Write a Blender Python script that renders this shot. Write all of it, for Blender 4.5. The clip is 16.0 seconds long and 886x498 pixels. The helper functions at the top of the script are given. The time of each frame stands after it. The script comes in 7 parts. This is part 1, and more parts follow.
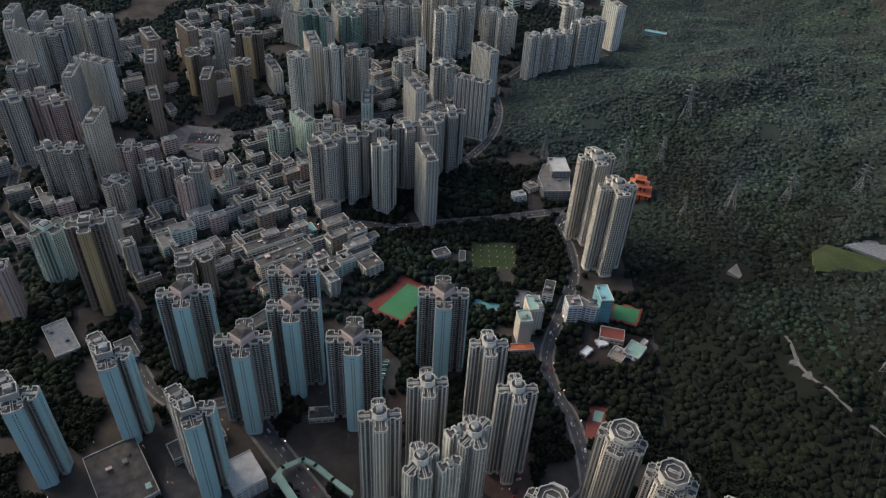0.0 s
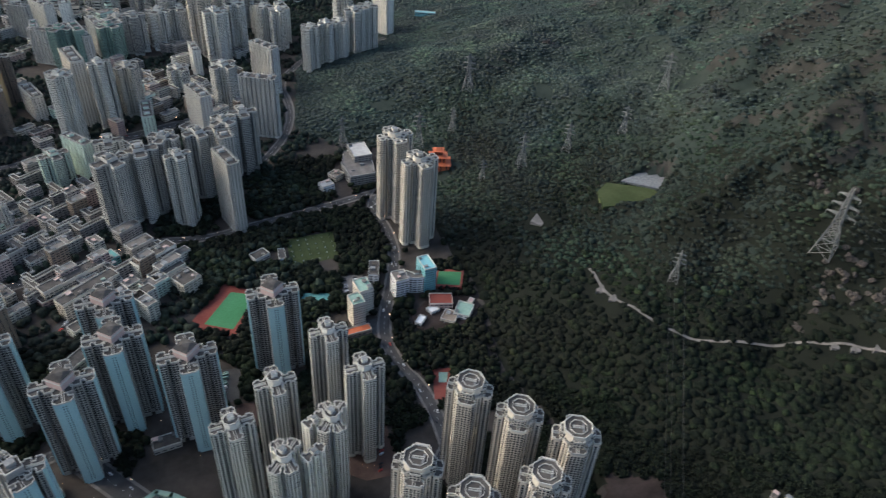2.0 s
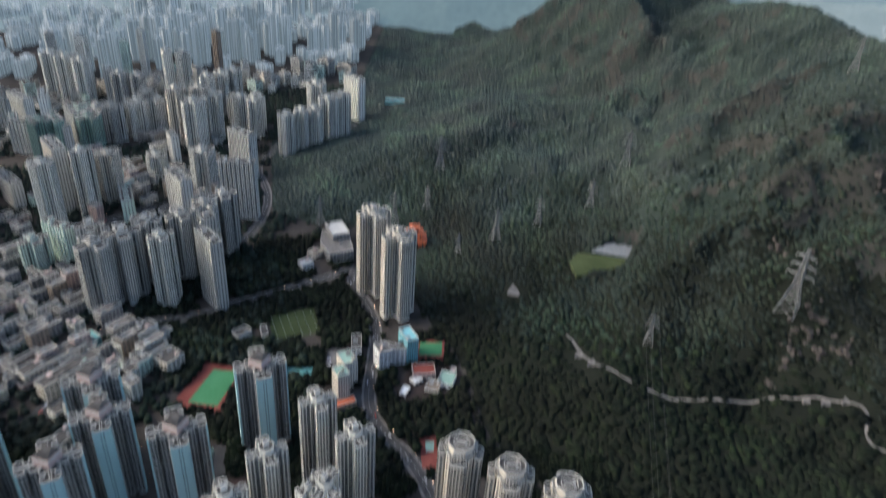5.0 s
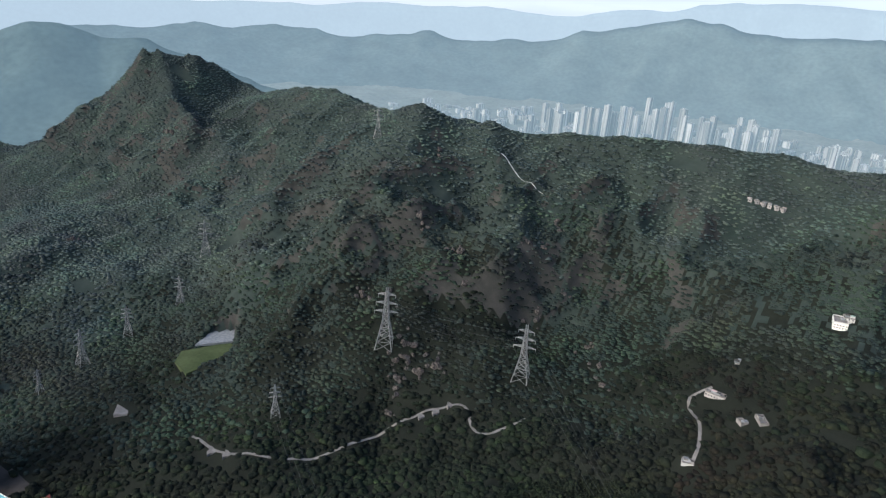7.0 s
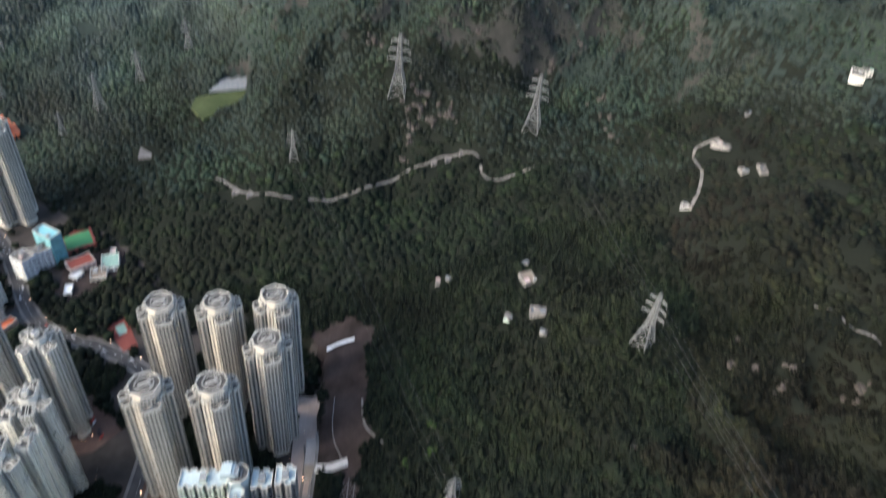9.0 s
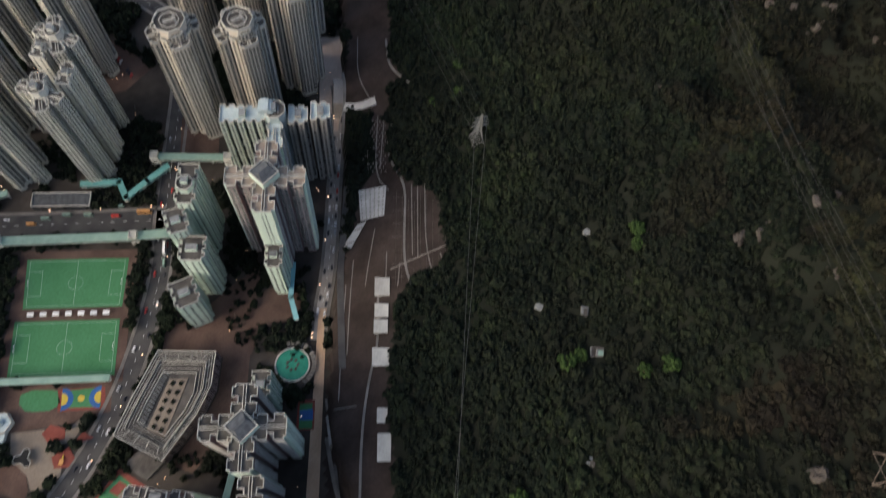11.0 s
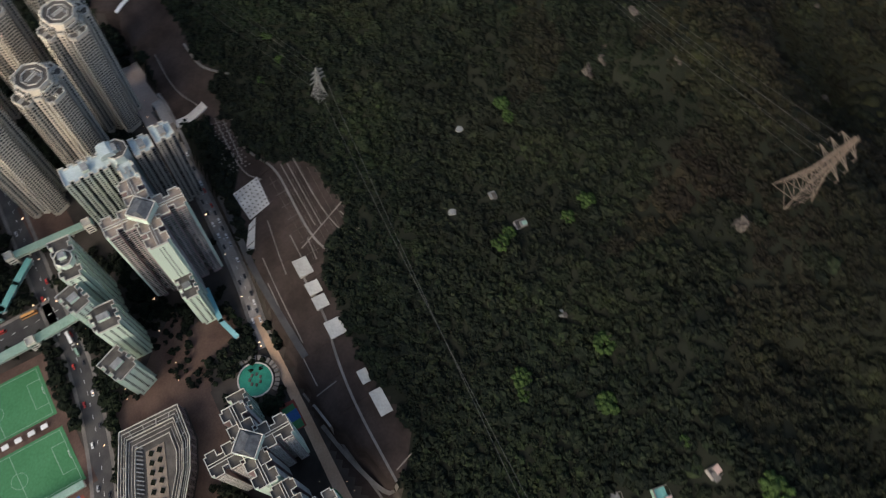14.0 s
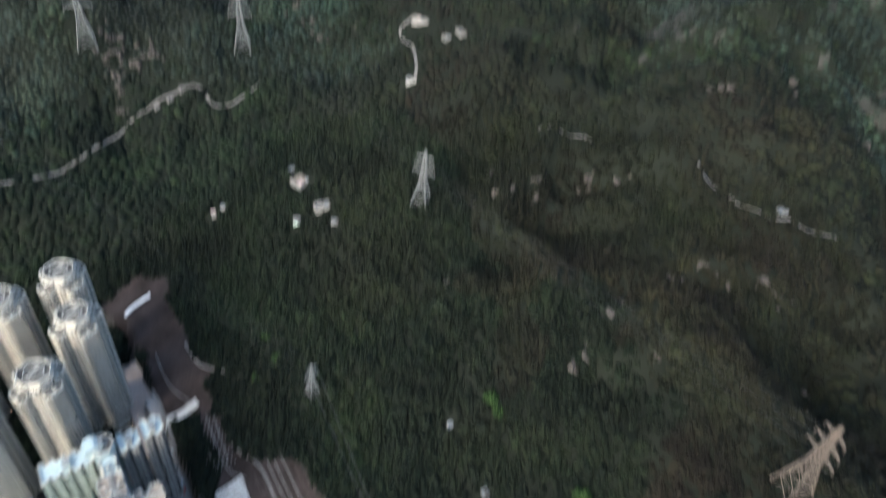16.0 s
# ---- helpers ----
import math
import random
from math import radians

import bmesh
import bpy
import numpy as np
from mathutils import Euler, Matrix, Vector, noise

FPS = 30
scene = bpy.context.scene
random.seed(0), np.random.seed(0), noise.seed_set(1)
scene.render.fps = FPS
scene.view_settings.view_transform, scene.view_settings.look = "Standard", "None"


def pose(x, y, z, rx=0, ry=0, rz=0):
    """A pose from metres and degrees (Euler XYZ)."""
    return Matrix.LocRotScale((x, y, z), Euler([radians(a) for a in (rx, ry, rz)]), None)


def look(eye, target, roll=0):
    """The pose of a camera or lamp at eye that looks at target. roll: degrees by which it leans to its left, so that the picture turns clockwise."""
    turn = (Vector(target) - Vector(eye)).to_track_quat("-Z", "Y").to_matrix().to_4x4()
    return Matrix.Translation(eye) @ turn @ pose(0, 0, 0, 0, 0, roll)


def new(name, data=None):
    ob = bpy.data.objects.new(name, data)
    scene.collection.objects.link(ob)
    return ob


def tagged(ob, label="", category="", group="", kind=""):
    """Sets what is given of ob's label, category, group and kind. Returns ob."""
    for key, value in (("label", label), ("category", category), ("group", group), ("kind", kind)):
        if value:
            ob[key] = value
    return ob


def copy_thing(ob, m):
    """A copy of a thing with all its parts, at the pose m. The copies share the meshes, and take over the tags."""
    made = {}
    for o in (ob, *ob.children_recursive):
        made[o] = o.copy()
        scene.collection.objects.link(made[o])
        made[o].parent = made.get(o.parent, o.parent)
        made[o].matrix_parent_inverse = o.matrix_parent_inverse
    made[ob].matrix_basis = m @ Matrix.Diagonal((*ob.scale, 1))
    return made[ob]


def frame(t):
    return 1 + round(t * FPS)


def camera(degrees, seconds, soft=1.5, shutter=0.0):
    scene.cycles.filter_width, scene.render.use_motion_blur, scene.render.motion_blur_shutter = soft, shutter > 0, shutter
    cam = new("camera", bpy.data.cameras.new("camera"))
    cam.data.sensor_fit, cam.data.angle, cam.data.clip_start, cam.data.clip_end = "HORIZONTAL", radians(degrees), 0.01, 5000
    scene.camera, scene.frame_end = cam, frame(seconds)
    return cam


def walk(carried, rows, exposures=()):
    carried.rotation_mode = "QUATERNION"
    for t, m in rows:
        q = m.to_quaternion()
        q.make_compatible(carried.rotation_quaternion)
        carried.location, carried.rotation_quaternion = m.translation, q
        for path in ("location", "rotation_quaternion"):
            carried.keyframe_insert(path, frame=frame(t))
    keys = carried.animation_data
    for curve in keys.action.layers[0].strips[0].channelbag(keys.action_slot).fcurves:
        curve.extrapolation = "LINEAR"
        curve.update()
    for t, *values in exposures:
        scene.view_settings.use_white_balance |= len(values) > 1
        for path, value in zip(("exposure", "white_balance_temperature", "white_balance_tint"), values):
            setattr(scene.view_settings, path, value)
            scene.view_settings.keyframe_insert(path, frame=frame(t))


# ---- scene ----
cam = camera(64.27, 16.0, soft=1.2, shutter=0.8)
PATH = [
    (0.0, pose(0.0, 0.0, 540.0, 52.06, -2.62, 2.04)),
    (0.1, pose(-0.3, -0.8, 539.9, 52.03, -2.57, 2.03)),
    (0.4, pose(-1.4, -3.4, 539.8, 52.18, -2.90, -1.27)),
    (0.5, pose(-1.8, -4.2, 539.7, 52.26, -2.96, -4.03)),
    (0.6, pose(-2.2, -5.0, 539.6, 52.26, -2.85, -5.58)),
    (1.0, pose(-4.1, -8.3, 539.3, 52.25, -2.95, -5.60)),
    (1.2, pose(-5.1, -9.9, 539.1, 52.16, -2.82, -5.69)),
    (1.4, pose(-6.1, -11.4, 538.9, 52.21, -3.00, -5.92)),
    (1.5, pose(-6.7, -12.2, 538.8, 52.38, -3.28, -8.90)),
    (1.6, pose(-7.3, -12.9, 538.7, 52.57, -3.44, -13.35)),
    (1.9, pose(-9.4, -15.1, 538.5, 52.48, -3.14, -16.47)),
    (2.0, pose(-10.2, -15.8, 538.5, 52.54, -3.36, -16.50)),
    (2.2, pose(-11.8, -17.2, 538.4, 52.72, -3.56, -19.32)),
    (2.5, pose(-14.2, -19.4, 538.4, 52.56, -3.43, -19.77)),
    (3.0, pose(-18.3, -22.9, 538.5, 52.46, -3.51, -19.71)),
    (3.2, pose(-19.9, -24.4, 538.5, 52.43, -3.52, -19.69)),
    (4.3, pose(-28.6, -32.6, 538.3, 52.60, -3.55, -19.70)),
    (5.3, pose(-36.7, -40.3, 537.8, 64.61, -3.60, -19.67)),
    (5.4, pose(-37.5, -41.0, 537.6, 66.10, -3.88, -19.52)),
    (5.5, pose(-38.4, -41.8, 537.4, 66.96, -4.62, -19.07)),
    (5.6, pose(-39.3, -42.6, 537.1, 67.38, -4.34, -19.24)),
    (5.9, pose(-41.8, -44.8, 536.2, 67.49, -4.72, -20.02)),
    (6.0, pose(-42.7, -45.5, 535.9, 67.72, -4.56, -24.06)),
    (6.2, pose(-44.5, -46.7, 535.2, 68.27, -4.39, -32.47)),
    (6.4, pose(-46.3, -47.8, 534.6, 68.74, -4.32, -40.32)),
    (6.5, pose(-47.2, -48.3, 534.2, 68.92, -4.36, -43.82)),
    (6.7, pose(-49.1, -49.2, 533.5, 69.32, -4.43, -50.51)),
    (7.0, pose(-52.1, -50.4, 532.3, 69.49, -4.20, -55.39)),
    (7.5, pose(-57.4, -52.4, 530.5, 69.29, -4.32, -55.35)),
    (7.8, pose(-60.8, -53.6, 529.6, 66.56, -4.41, -55.21)),
    (8.0, pose(-63.0, -54.3, 529.1, 63.85, -4.54, -55.08)),
    (8.5, pose(-68.4, -55.5, 528.2, 57.06, -4.62, -54.81)),
    (9.0, pose(-73.5, -55.8, 527.7, 50.14, -4.73, -54.53)),
    (9.5, pose(-78.5, -55.1, 527.2, 43.26, -4.75, -54.32)),
    (10.0, pose(-83.6, -53.8, 526.8, 36.43, -4.67, -54.17)),
    (10.2, pose(-85.6, -53.0, 526.6, 33.69, -4.70, -54.07)),
    (11.2, pose(-95.0, -45.8, 525.0, 21.20, -4.71, -54.25)),
    (12.3, pose(-107.1, -36.8, 523.2, 20.11, -4.73, -54.44)),
    (12.5, pose(-110.1, -35.8, 522.9, 20.11, -4.75, -54.49)),
    (13.0, pose(-118.0, -33.4, 522.4, 20.24, -4.81, -54.56)),
    (13.2, pose(-121.3, -32.4, 522.1, 20.36, -4.87, -55.33)),
    (13.4, pose(-124.7, -31.3, 521.8, 20.76, -4.97, -59.53)),
    (13.5, pose(-126.3, -30.8, 521.7, 21.00, -4.97, -62.30)),
    (13.7, pose(-129.4, -29.8, 521.5, 21.65, -4.94, -69.80)),
    (13.9, pose(-132.3, -29.0, 521.3, 22.35, -4.74, -79.01)),
    (14.0, pose(-133.7, -28.6, 521.3, 22.65, -4.65, -83.02)),
    (14.5, pose(-139.7, -27.2, 521.2, 22.61, -4.69, -84.34)),
    (15.0, pose(-143.4, -26.6, 521.3, 24.27, -4.64, -84.29)),
    (15.2, pose(-144.4, -26.6, 521.7, 28.53, -4.95, -84.08)),
    (15.4, pose(-145.2, -26.7, 522.5, 33.22, -5.31, -83.74)),
    (15.5, pose(-145.5, -26.7, 522.9, 35.53, -5.40, -83.62)),
    (15.7, pose(-146.0, -26.8, 523.8, 40.21, -5.46, -83.54)),
    (15.9, pose(-146.5, -27.0, 524.6, 44.95, -5.53, -83.47)),
    (16.0, pose(-146.7, -27.1, 525.0, 47.26, -5.47, -83.63)),
]
walk(cam, PATH, exposures=[(0.0, 0.7, 6250, 10), (0.5, 0.68, 6150, 10), (1.0, 0.82, 6120, 9), (1.5, 0.87, 6070, 9), (2.0, 1.06, 5970, 8), (2.5, 1.2, 5870, 8), (3.0, 1.26, 5820, 7), (5.5, 1.22, 5900, 9), (6.0, 0.95, 5900, 9), (7.0, 1.22, 5650, 9), (7.5, 1.35, 5750, 9),
                           (8.5, 1.8, 5700, 8), (9.0, 1.75, 5950, 9), (9.5, 1.3, 6250, 10), (10.0, 0.92, 6450, 11), (12.3, 0.82, 6500, 10), (14.5, 0.85, 6450, 10), (15.2, 1.0, 6350, 9), (15.5, 1.3, 6150, 8), (16.0, 1.8, 5650, 4)])

# ---- light ----
world = bpy.data.worlds.new("sky")
scene.world = world
world.use_nodes = True
wn = world.node_tree.nodes
sky = wn.new("ShaderNodeTexSky")
sky.sky_type = "NISHITA"
sky.sun_disc = False
sky.sun_elevation = radians(25)
sky.sun_rotation = radians(-61)
sky.air_density, sky.dust_density, sky.ozone_density = 1.0, 5.0, 0.8
wn["Background"].inputs["Strength"].default_value = 0.15
world.node_tree.links.new(sky.outputs[0], wn["Background"].inputs["Color"])
sun_data = bpy.data.lights.new("sun", "SUN")
sun_data.energy, sun_data.angle, sun_data.color = 1.0, radians(60), (1.0, 0.94, 0.86)
sun = new("sun", sun_data)
sun.matrix_world = look((-800, 450, 428), (0, 0, 0))

# ---- materials ----
def node_mat(name, rough=0.8, metal=0.0):
    m = bpy.data.materials.new(name)
    m.use_nodes = True
    b = m.node_tree.nodes["Principled BSDF"]
    b.inputs["Roughness"].default_value = rough
    b.inputs["Metallic"].default_value = metal
    b.inputs["Specular IOR Level"].default_value = 0.06 if rough >= 0.85 else 0.35
    return m, m.node_tree.nodes, m.node_tree.links, b


def ramp(nodes, stops):
    r = nodes.new("ShaderNodeValToRGB")
    els = r.color_ramp.elements
    while len(els) < len(stops):
        els.new(0.5)
    for e, (p, c) in zip(els, stops):
        e.position, e.color = p, (*c, 1)
    return r


def mixed(nodes, links, fac, a, b, mode="MIX"):
    m = nodes.new("ShaderNodeMix")
    m.data_type, m.blend_type = "RGBA", mode
    for sock, v in ((m.inputs[0], fac), (m.inputs[6], a), (m.inputs[7], b)):
        if isinstance(v, (int, float)):
            sock.default_value = v
        elif isinstance(v, tuple):
            sock.default_value = (*v, 1)
        else:
            links.new(v, sock)
    return m.outputs[2]


def noise_node(nodes, links, scale, detail=4, stretch=None):
    tc = nodes.new("ShaderNodeTexCoord")
    n = nodes.new("ShaderNodeTexNoise")
    n.inputs["Scale"].default_value, n.inputs["Detail"].default_value = scale, detail
    if stretch:
        mp = nodes.new("ShaderNodeMapping")
        mp.inputs["Scale"].default_value = stretch
        links.new(tc.outputs["Object"], mp.inputs[0])
        links.new(mp.outputs[0], n.inputs["Vector"])
    else:
        links.new(tc.outputs["Object"], n.inputs["Vector"])
    return n.outputs["Fac"]


def surface(name, a, b, rough=0.85, scale=0.15, fine=2.0, bump=0.2, vary=0.0, streak=False, metal=0.0):
    """A two-scale mottled surface between the colours a and b."""
    m, nodes, links, bsdf = node_mat(name, rough, metal)
    big = noise_node(nodes, links, scale, 5, (1, 1, 0.12) if streak else None)
    small = noise_node(nodes, links, fine, 3)
    r = ramp(nodes, [(0.3, a), (0.7, b)])
    links.new(big, r.inputs[0])
    grain = ramp(nodes, [(0.25, (0.75, 0.75, 0.75)), (0.75, (1.15, 1.15, 1.15))])
    links.new(small, grain.inputs[0])
    col = mixed(nodes, links, 0.7, r.outputs[0], grain.outputs[0], "MULTIPLY")
    if vary:
        info = nodes.new("ShaderNodeObjectInfo")
        v = ramp(nodes, [(0, (1 - vary,) * 3), (1, (1 + vary * 0.4,) * 3)])
        links.new(info.outputs["Random"], v.inputs[0])
        col = mixed(nodes, links, 1.0, col, v.outputs[0], "MULTIPLY")
    links.new(col, bsdf.inputs["Base Color"])
    if bump:
        bp = nodes.new("ShaderNodeBump")
        bp.inputs["Strength"].default_value = bump
        links.new(small, bp.inputs["Height"])
        links.new(bp.outputs[0], bsdf.inputs["Normal"])
    return m


def island_mat(name, stops, rough=0.6):
    """Each loose piece of the mesh takes its own shade."""
    m, nodes, links, bsdf = node_mat(name, rough)
    g = nodes.new("ShaderNodeNewGeometry")
    r = ramp(nodes, stops)
    links.new(g.outputs["Random Per Island"], r.inputs[0])
    links.new(r.outputs[0], bsdf.inputs["Base Color"])
    return m


def foliage_mat(name, stops, dry, fine=0.6, patch=0.35):
    """Leaves: clump by clump a shade, leaf grain, young and old stands, and patches of dry brown scrub."""
    m, nodes, links, bsdf = node_mat(name, 0.9)
    g = nodes.new("ShaderNodeNewGeometry")
    r = ramp(nodes, stops)
    links.new(g.outputs["Random Per Island"], r.inputs[0])
    col = r.outputs[0]
    brown = ramp(nodes, [(0.44, (0, 0, 0)), (0.66, (patch * 2,) * 3)])
    links.new(noise_node(nodes, links, 0.0065, 4), brown.inputs[0])
    col = mixed(nodes, links, brown.outputs[0], col, dry)
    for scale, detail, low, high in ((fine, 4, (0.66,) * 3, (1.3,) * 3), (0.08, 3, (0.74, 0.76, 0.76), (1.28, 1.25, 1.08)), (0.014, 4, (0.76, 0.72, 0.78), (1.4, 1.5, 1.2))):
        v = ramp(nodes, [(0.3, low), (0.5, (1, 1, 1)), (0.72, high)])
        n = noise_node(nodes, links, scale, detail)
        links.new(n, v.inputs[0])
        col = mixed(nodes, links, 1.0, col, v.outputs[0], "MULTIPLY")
        if scale == fine:
            bp = nodes.new("ShaderNodeBump")
            bp.inputs["Strength"].default_value, bp.inputs["Distance"].default_value = 0.7, 0.8
            links.new(n, bp.inputs["Height"])
            links.new(bp.outputs[0], bsdf.inputs["Normal"])
    links.new(col, bsdf.inputs["Base Color"])
    return m


M = {}
M["blue"] = surface("blue_paint", (0.31, 0.48, 0.50), (0.40, 0.575, 0.59), 0.7, 0.05, 1.0, 0.1, 0.12, True)
M["pale"] = surface("pale_paint", (0.60, 0.585, 0.51), (0.74, 0.72, 0.64), 0.75, 0.06, 1.0, 0.1, 0.15, True)
M["cream"] = surface("cream_paint", (0.53, 0.475, 0.385), (0.67, 0.61, 0.51), 0.75, 0.06, 1.0, 0.1, 0.12, True)
M["mint"] = surface("mint_paint", (0.50, 0.62, 0.52), (0.62, 0.74, 0.63), 0.75, 0.06, 1.0, 0.1, 0.1, True)
M["grey"] = surface("grey_concrete", (0.38, 0.37, 0.335), (0.54, 0.525, 0.475), 0.85, 0.06, 0.8, 0.15, 0.25, True)
M["taupe"] = surface("taupe_paint", (0.25, 0.24, 0.225), (0.35, 0.335, 0.31), 0.8, 0.06, 1.0, 0.1, 0.12, True)
M["sage"] = surface("sage_paint", (0.33, 0.385, 0.34), (0.43, 0.485, 0.43), 0.8, 0.06, 1.0, 0.1, 0.1, True)
M["mauve"] = surface("mauve_tile", (0.19, 0.140, 0.142), (0.28, 0.212, 0.212), 0.8, 0.06, 0.8, 0.1, 0.1, True)
M["brown"] = surface("brown_tile", (0.185, 0.145, 0.112), (0.265, 0.208, 0.160), 0.8, 0.06, 0.8, 0.15, 0.2, True)
M["pink"] = surface("pink_tile", (0.42, 0.30, 0.27), (0.52, 0.40, 0.36), 0.8, 0.06, 0.8, 0.15, 0.1, True)
M["roof"] = surface("roof_felt", (0.052, 0.049, 0.046), (0.115, 0.106, 0.097), 0.9, 0.12, 1.0, 0.2, 0.2)
M["parapet"] = surface("parapet_paint", (0.39, 0.38, 0.34), (0.53, 0.515, 0.465), 0.8, 0.2, 1.5, 0.1, 0.1)
M["ochre"] = surface("ochre_tile", (0.34, 0.25, 0.13), (0.44, 0.33, 0.18), 0.8, 0.06, 0.8, 0.15, 0.1, True)
M["glass"] = island_mat("window_glass", [(0, (0.015, 0.018, 0.022)), (0.7, (0.04, 0.045, 0.05)), (1, (0.12, 0.12, 0.12))], 0.25)
M["asphalt"] = surface("asphalt", (0.048, 0.047, 0.048), (0.084, 0.081, 0.078), 0.9, 0.08, 1.2, 0.1)
M["paving"] = surface("brick_paving", (0.070, 0.045, 0.037), (0.130, 0.086, 0.069), 0.85, 0.05, 0.8, 0.1)
M["sandpave"] = surface("sandy_paving", (0.165, 0.135, 0.108), (0.245, 0.205, 0.165), 0.85, 0.05, 0.8, 0.1)
M["bluecoat"] = surface("blue_roof_coating", (0.30, 0.37, 0.38), (0.42, 0.49, 0.50), 0.8, 0.15, 1.0, 0.1, 0.1)
M["tilecrust"] = surface("terracotta_terrace", (0.20, 0.165, 0.135), (0.30, 0.25, 0.21), 0.85, 0.2, 1.0, 0.1, 0.1)
M["stucco"] = surface("stained_stucco", (0.22, 0.205, 0.19), (0.36, 0.34, 0.315), 0.85, 0.08, 0.9, 0.15, 0.35, True)
M["zinc"] = surface("weathered_sheet_roof", (0.13, 0.14, 0.145), (0.24, 0.25, 0.25), 0.7, 0.3, 1.5, 0.1, 0.4)
M["lantern"] = surface("lantern_glass", (0.05, 0.055, 0.06), (0.10, 0.105, 0.11), 0.25, 0.3, 1.5, 0.0)
M["orange"] = surface("orange_paving", (0.40, 0.265, 0.175), (0.50, 0.355, 0.25), 0.85, 0.06, 0.8, 0.1)
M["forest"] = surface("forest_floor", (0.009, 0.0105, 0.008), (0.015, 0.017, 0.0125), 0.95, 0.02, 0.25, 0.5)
M["city"] = surface("city_ground", (0.030, 0.0272, 0.0245), (0.074, 0.063, 0.055), 0.9, 0.030, 0.16, 0.3)
# hill scrub with haze painted in, toned to the paled far leaves
M["scrub"] = surface("hazed_hill_scrub", (0.020, 0.028, 0.024), (0.034, 0.043, 0.036), 0.95, 0.012, 0.12, 0.6)
M["earth"] = surface("sprayed_slope", (0.022, 0.0168, 0.0152), (0.050, 0.039, 0.0355), 0.95, 0.05, 0.5, 0.4)
M["concrete"] = surface("pale_concrete", (0.34, 0.33, 0.31), (0.52, 0.51, 0.48), 0.9, 0.1, 1.0, 0.2)
M["berm"] = surface("slope_channel", (0.115, 0.107, 0.098), (0.20, 0.185, 0.172), 0.9, 0.1, 1.0, 0.2)
M["lane"] = surface("lane_concrete", (0.20, 0.185, 0.172), (0.31, 0.29, 0.27), 0.9, 0.06, 0.8, 0.1)
M["forecourt"] = surface("forecourt_tile", (0.34, 0.275, 0.235), (0.47, 0.385, 0.335), 0.85, 0.06, 0.8, 0.1)
M["rock"] = surface("granite", (0.036, 0.032, 0.029), (0.095, 0.084, 0.076), 0.9, 0.25, 1.2, 0.8)
M["crag"] = surface("weathered_crag", (0.024, 0.0250, 0.0220), (0.046, 0.044, 0.039), 0.9, 0.04, 0.5, 0.8)
M["turf"] = surface("green_court", (0.050, 0.165, 0.074), (0.070, 0.205, 0.098), 0.9, 0.03, 0.6, 0.1)
M["redcourt"] = surface("red_court", (0.16, 0.047, 0.038), (0.23, 0.072, 0.055), 0.9, 0.05, 0.6, 0.1)
M["bluecourt"] = surface("blue_court", (0.03, 0.09, 0.25), (0.05, 0.13, 0.32), 0.9, 0.05, 0.6, 0.1)
M["yellow"] = surface("yellow_court", (0.45, 0.33, 0.05), (0.55, 0.42, 0.09), 0.9, 0.05, 0.6, 0.1)
M["grass"] = surface("grass_pitch", (0.038, 0.052, 0.022), (0.066, 0.080, 0.036), 0.95, 0.03, 0.4, 0.3)
M["teal"] = surface("teal_paint", (0.09, 0.25, 0.24), (0.14, 0.34, 0.32), 0.7, 0.1, 0.8, 0.1)
M["jade"] = surface("jade_paint", (0.17, 0.28, 0.23), (0.25, 0.36, 0.30), 0.6, 0.1, 0.8, 0.1, 0.1)
M["cyan"] = surface("cyan_paint", (0.14, 0.35, 0.38), (0.21, 0.44, 0.47), 0.7, 0.1, 0.8, 0.1)
M["white"] = surface("white_paint", (0.62, 0.63, 0.62), (0.78, 0.78, 0.77), 0.7, 0.1, 1.0, 0.05, 0.1)
M["vermilion"] = surface("vermilion_tile", (0.38, 0.09, 0.035), (0.50, 0.14, 0.06), 0.7, 0.2, 1.0, 0.3)
M["steel"] = surface("galvanised_steel", (0.13, 0.135, 0.132), (0.20, 0.20, 0.195), 0.6, 0.3, 2.0, 0.0, 0.0, False, 0.2)
M["rust"] = surface("weathered_steel", (0.085, 0.066, 0.053), (0.13, 0.105, 0.086), 0.8, 0.3, 2.0, 0.0)
M["wire"] = surface("power_cable", (0.045, 0.045, 0.045), (0.07, 0.07, 0.07), 0.6, 0.3, 2.0, 0.0)
M["line"] = surface("line_paint", (0.60, 0.62, 0.60), (0.75, 0.76, 0.74), 0.8, 0.3, 2.0, 0.0)
M["court_line"] = surface("worn_court_line", (0.16, 0.27, 0.19), (0.27, 0.38, 0.29), 0.85, 0.3, 2.0, 0.0)
M["tyre"] = surface("tyre_rubber", (0.015, 0.015, 0.015), (0.03, 0.03, 0.03), 0.9, 1.0, 4.0, 0.0)
M["pool"] = surface("pool_water", (0.02, 0.16, 0.11), (0.03, 0.22, 0.15), 0.15, 0.2, 1.0, 0.1)
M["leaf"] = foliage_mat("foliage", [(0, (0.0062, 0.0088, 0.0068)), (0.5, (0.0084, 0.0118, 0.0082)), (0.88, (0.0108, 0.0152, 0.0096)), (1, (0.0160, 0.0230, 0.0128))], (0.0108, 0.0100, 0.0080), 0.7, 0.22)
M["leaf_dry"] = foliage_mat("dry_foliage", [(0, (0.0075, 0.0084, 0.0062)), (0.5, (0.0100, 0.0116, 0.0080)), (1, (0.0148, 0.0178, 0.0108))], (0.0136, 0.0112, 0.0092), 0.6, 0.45)
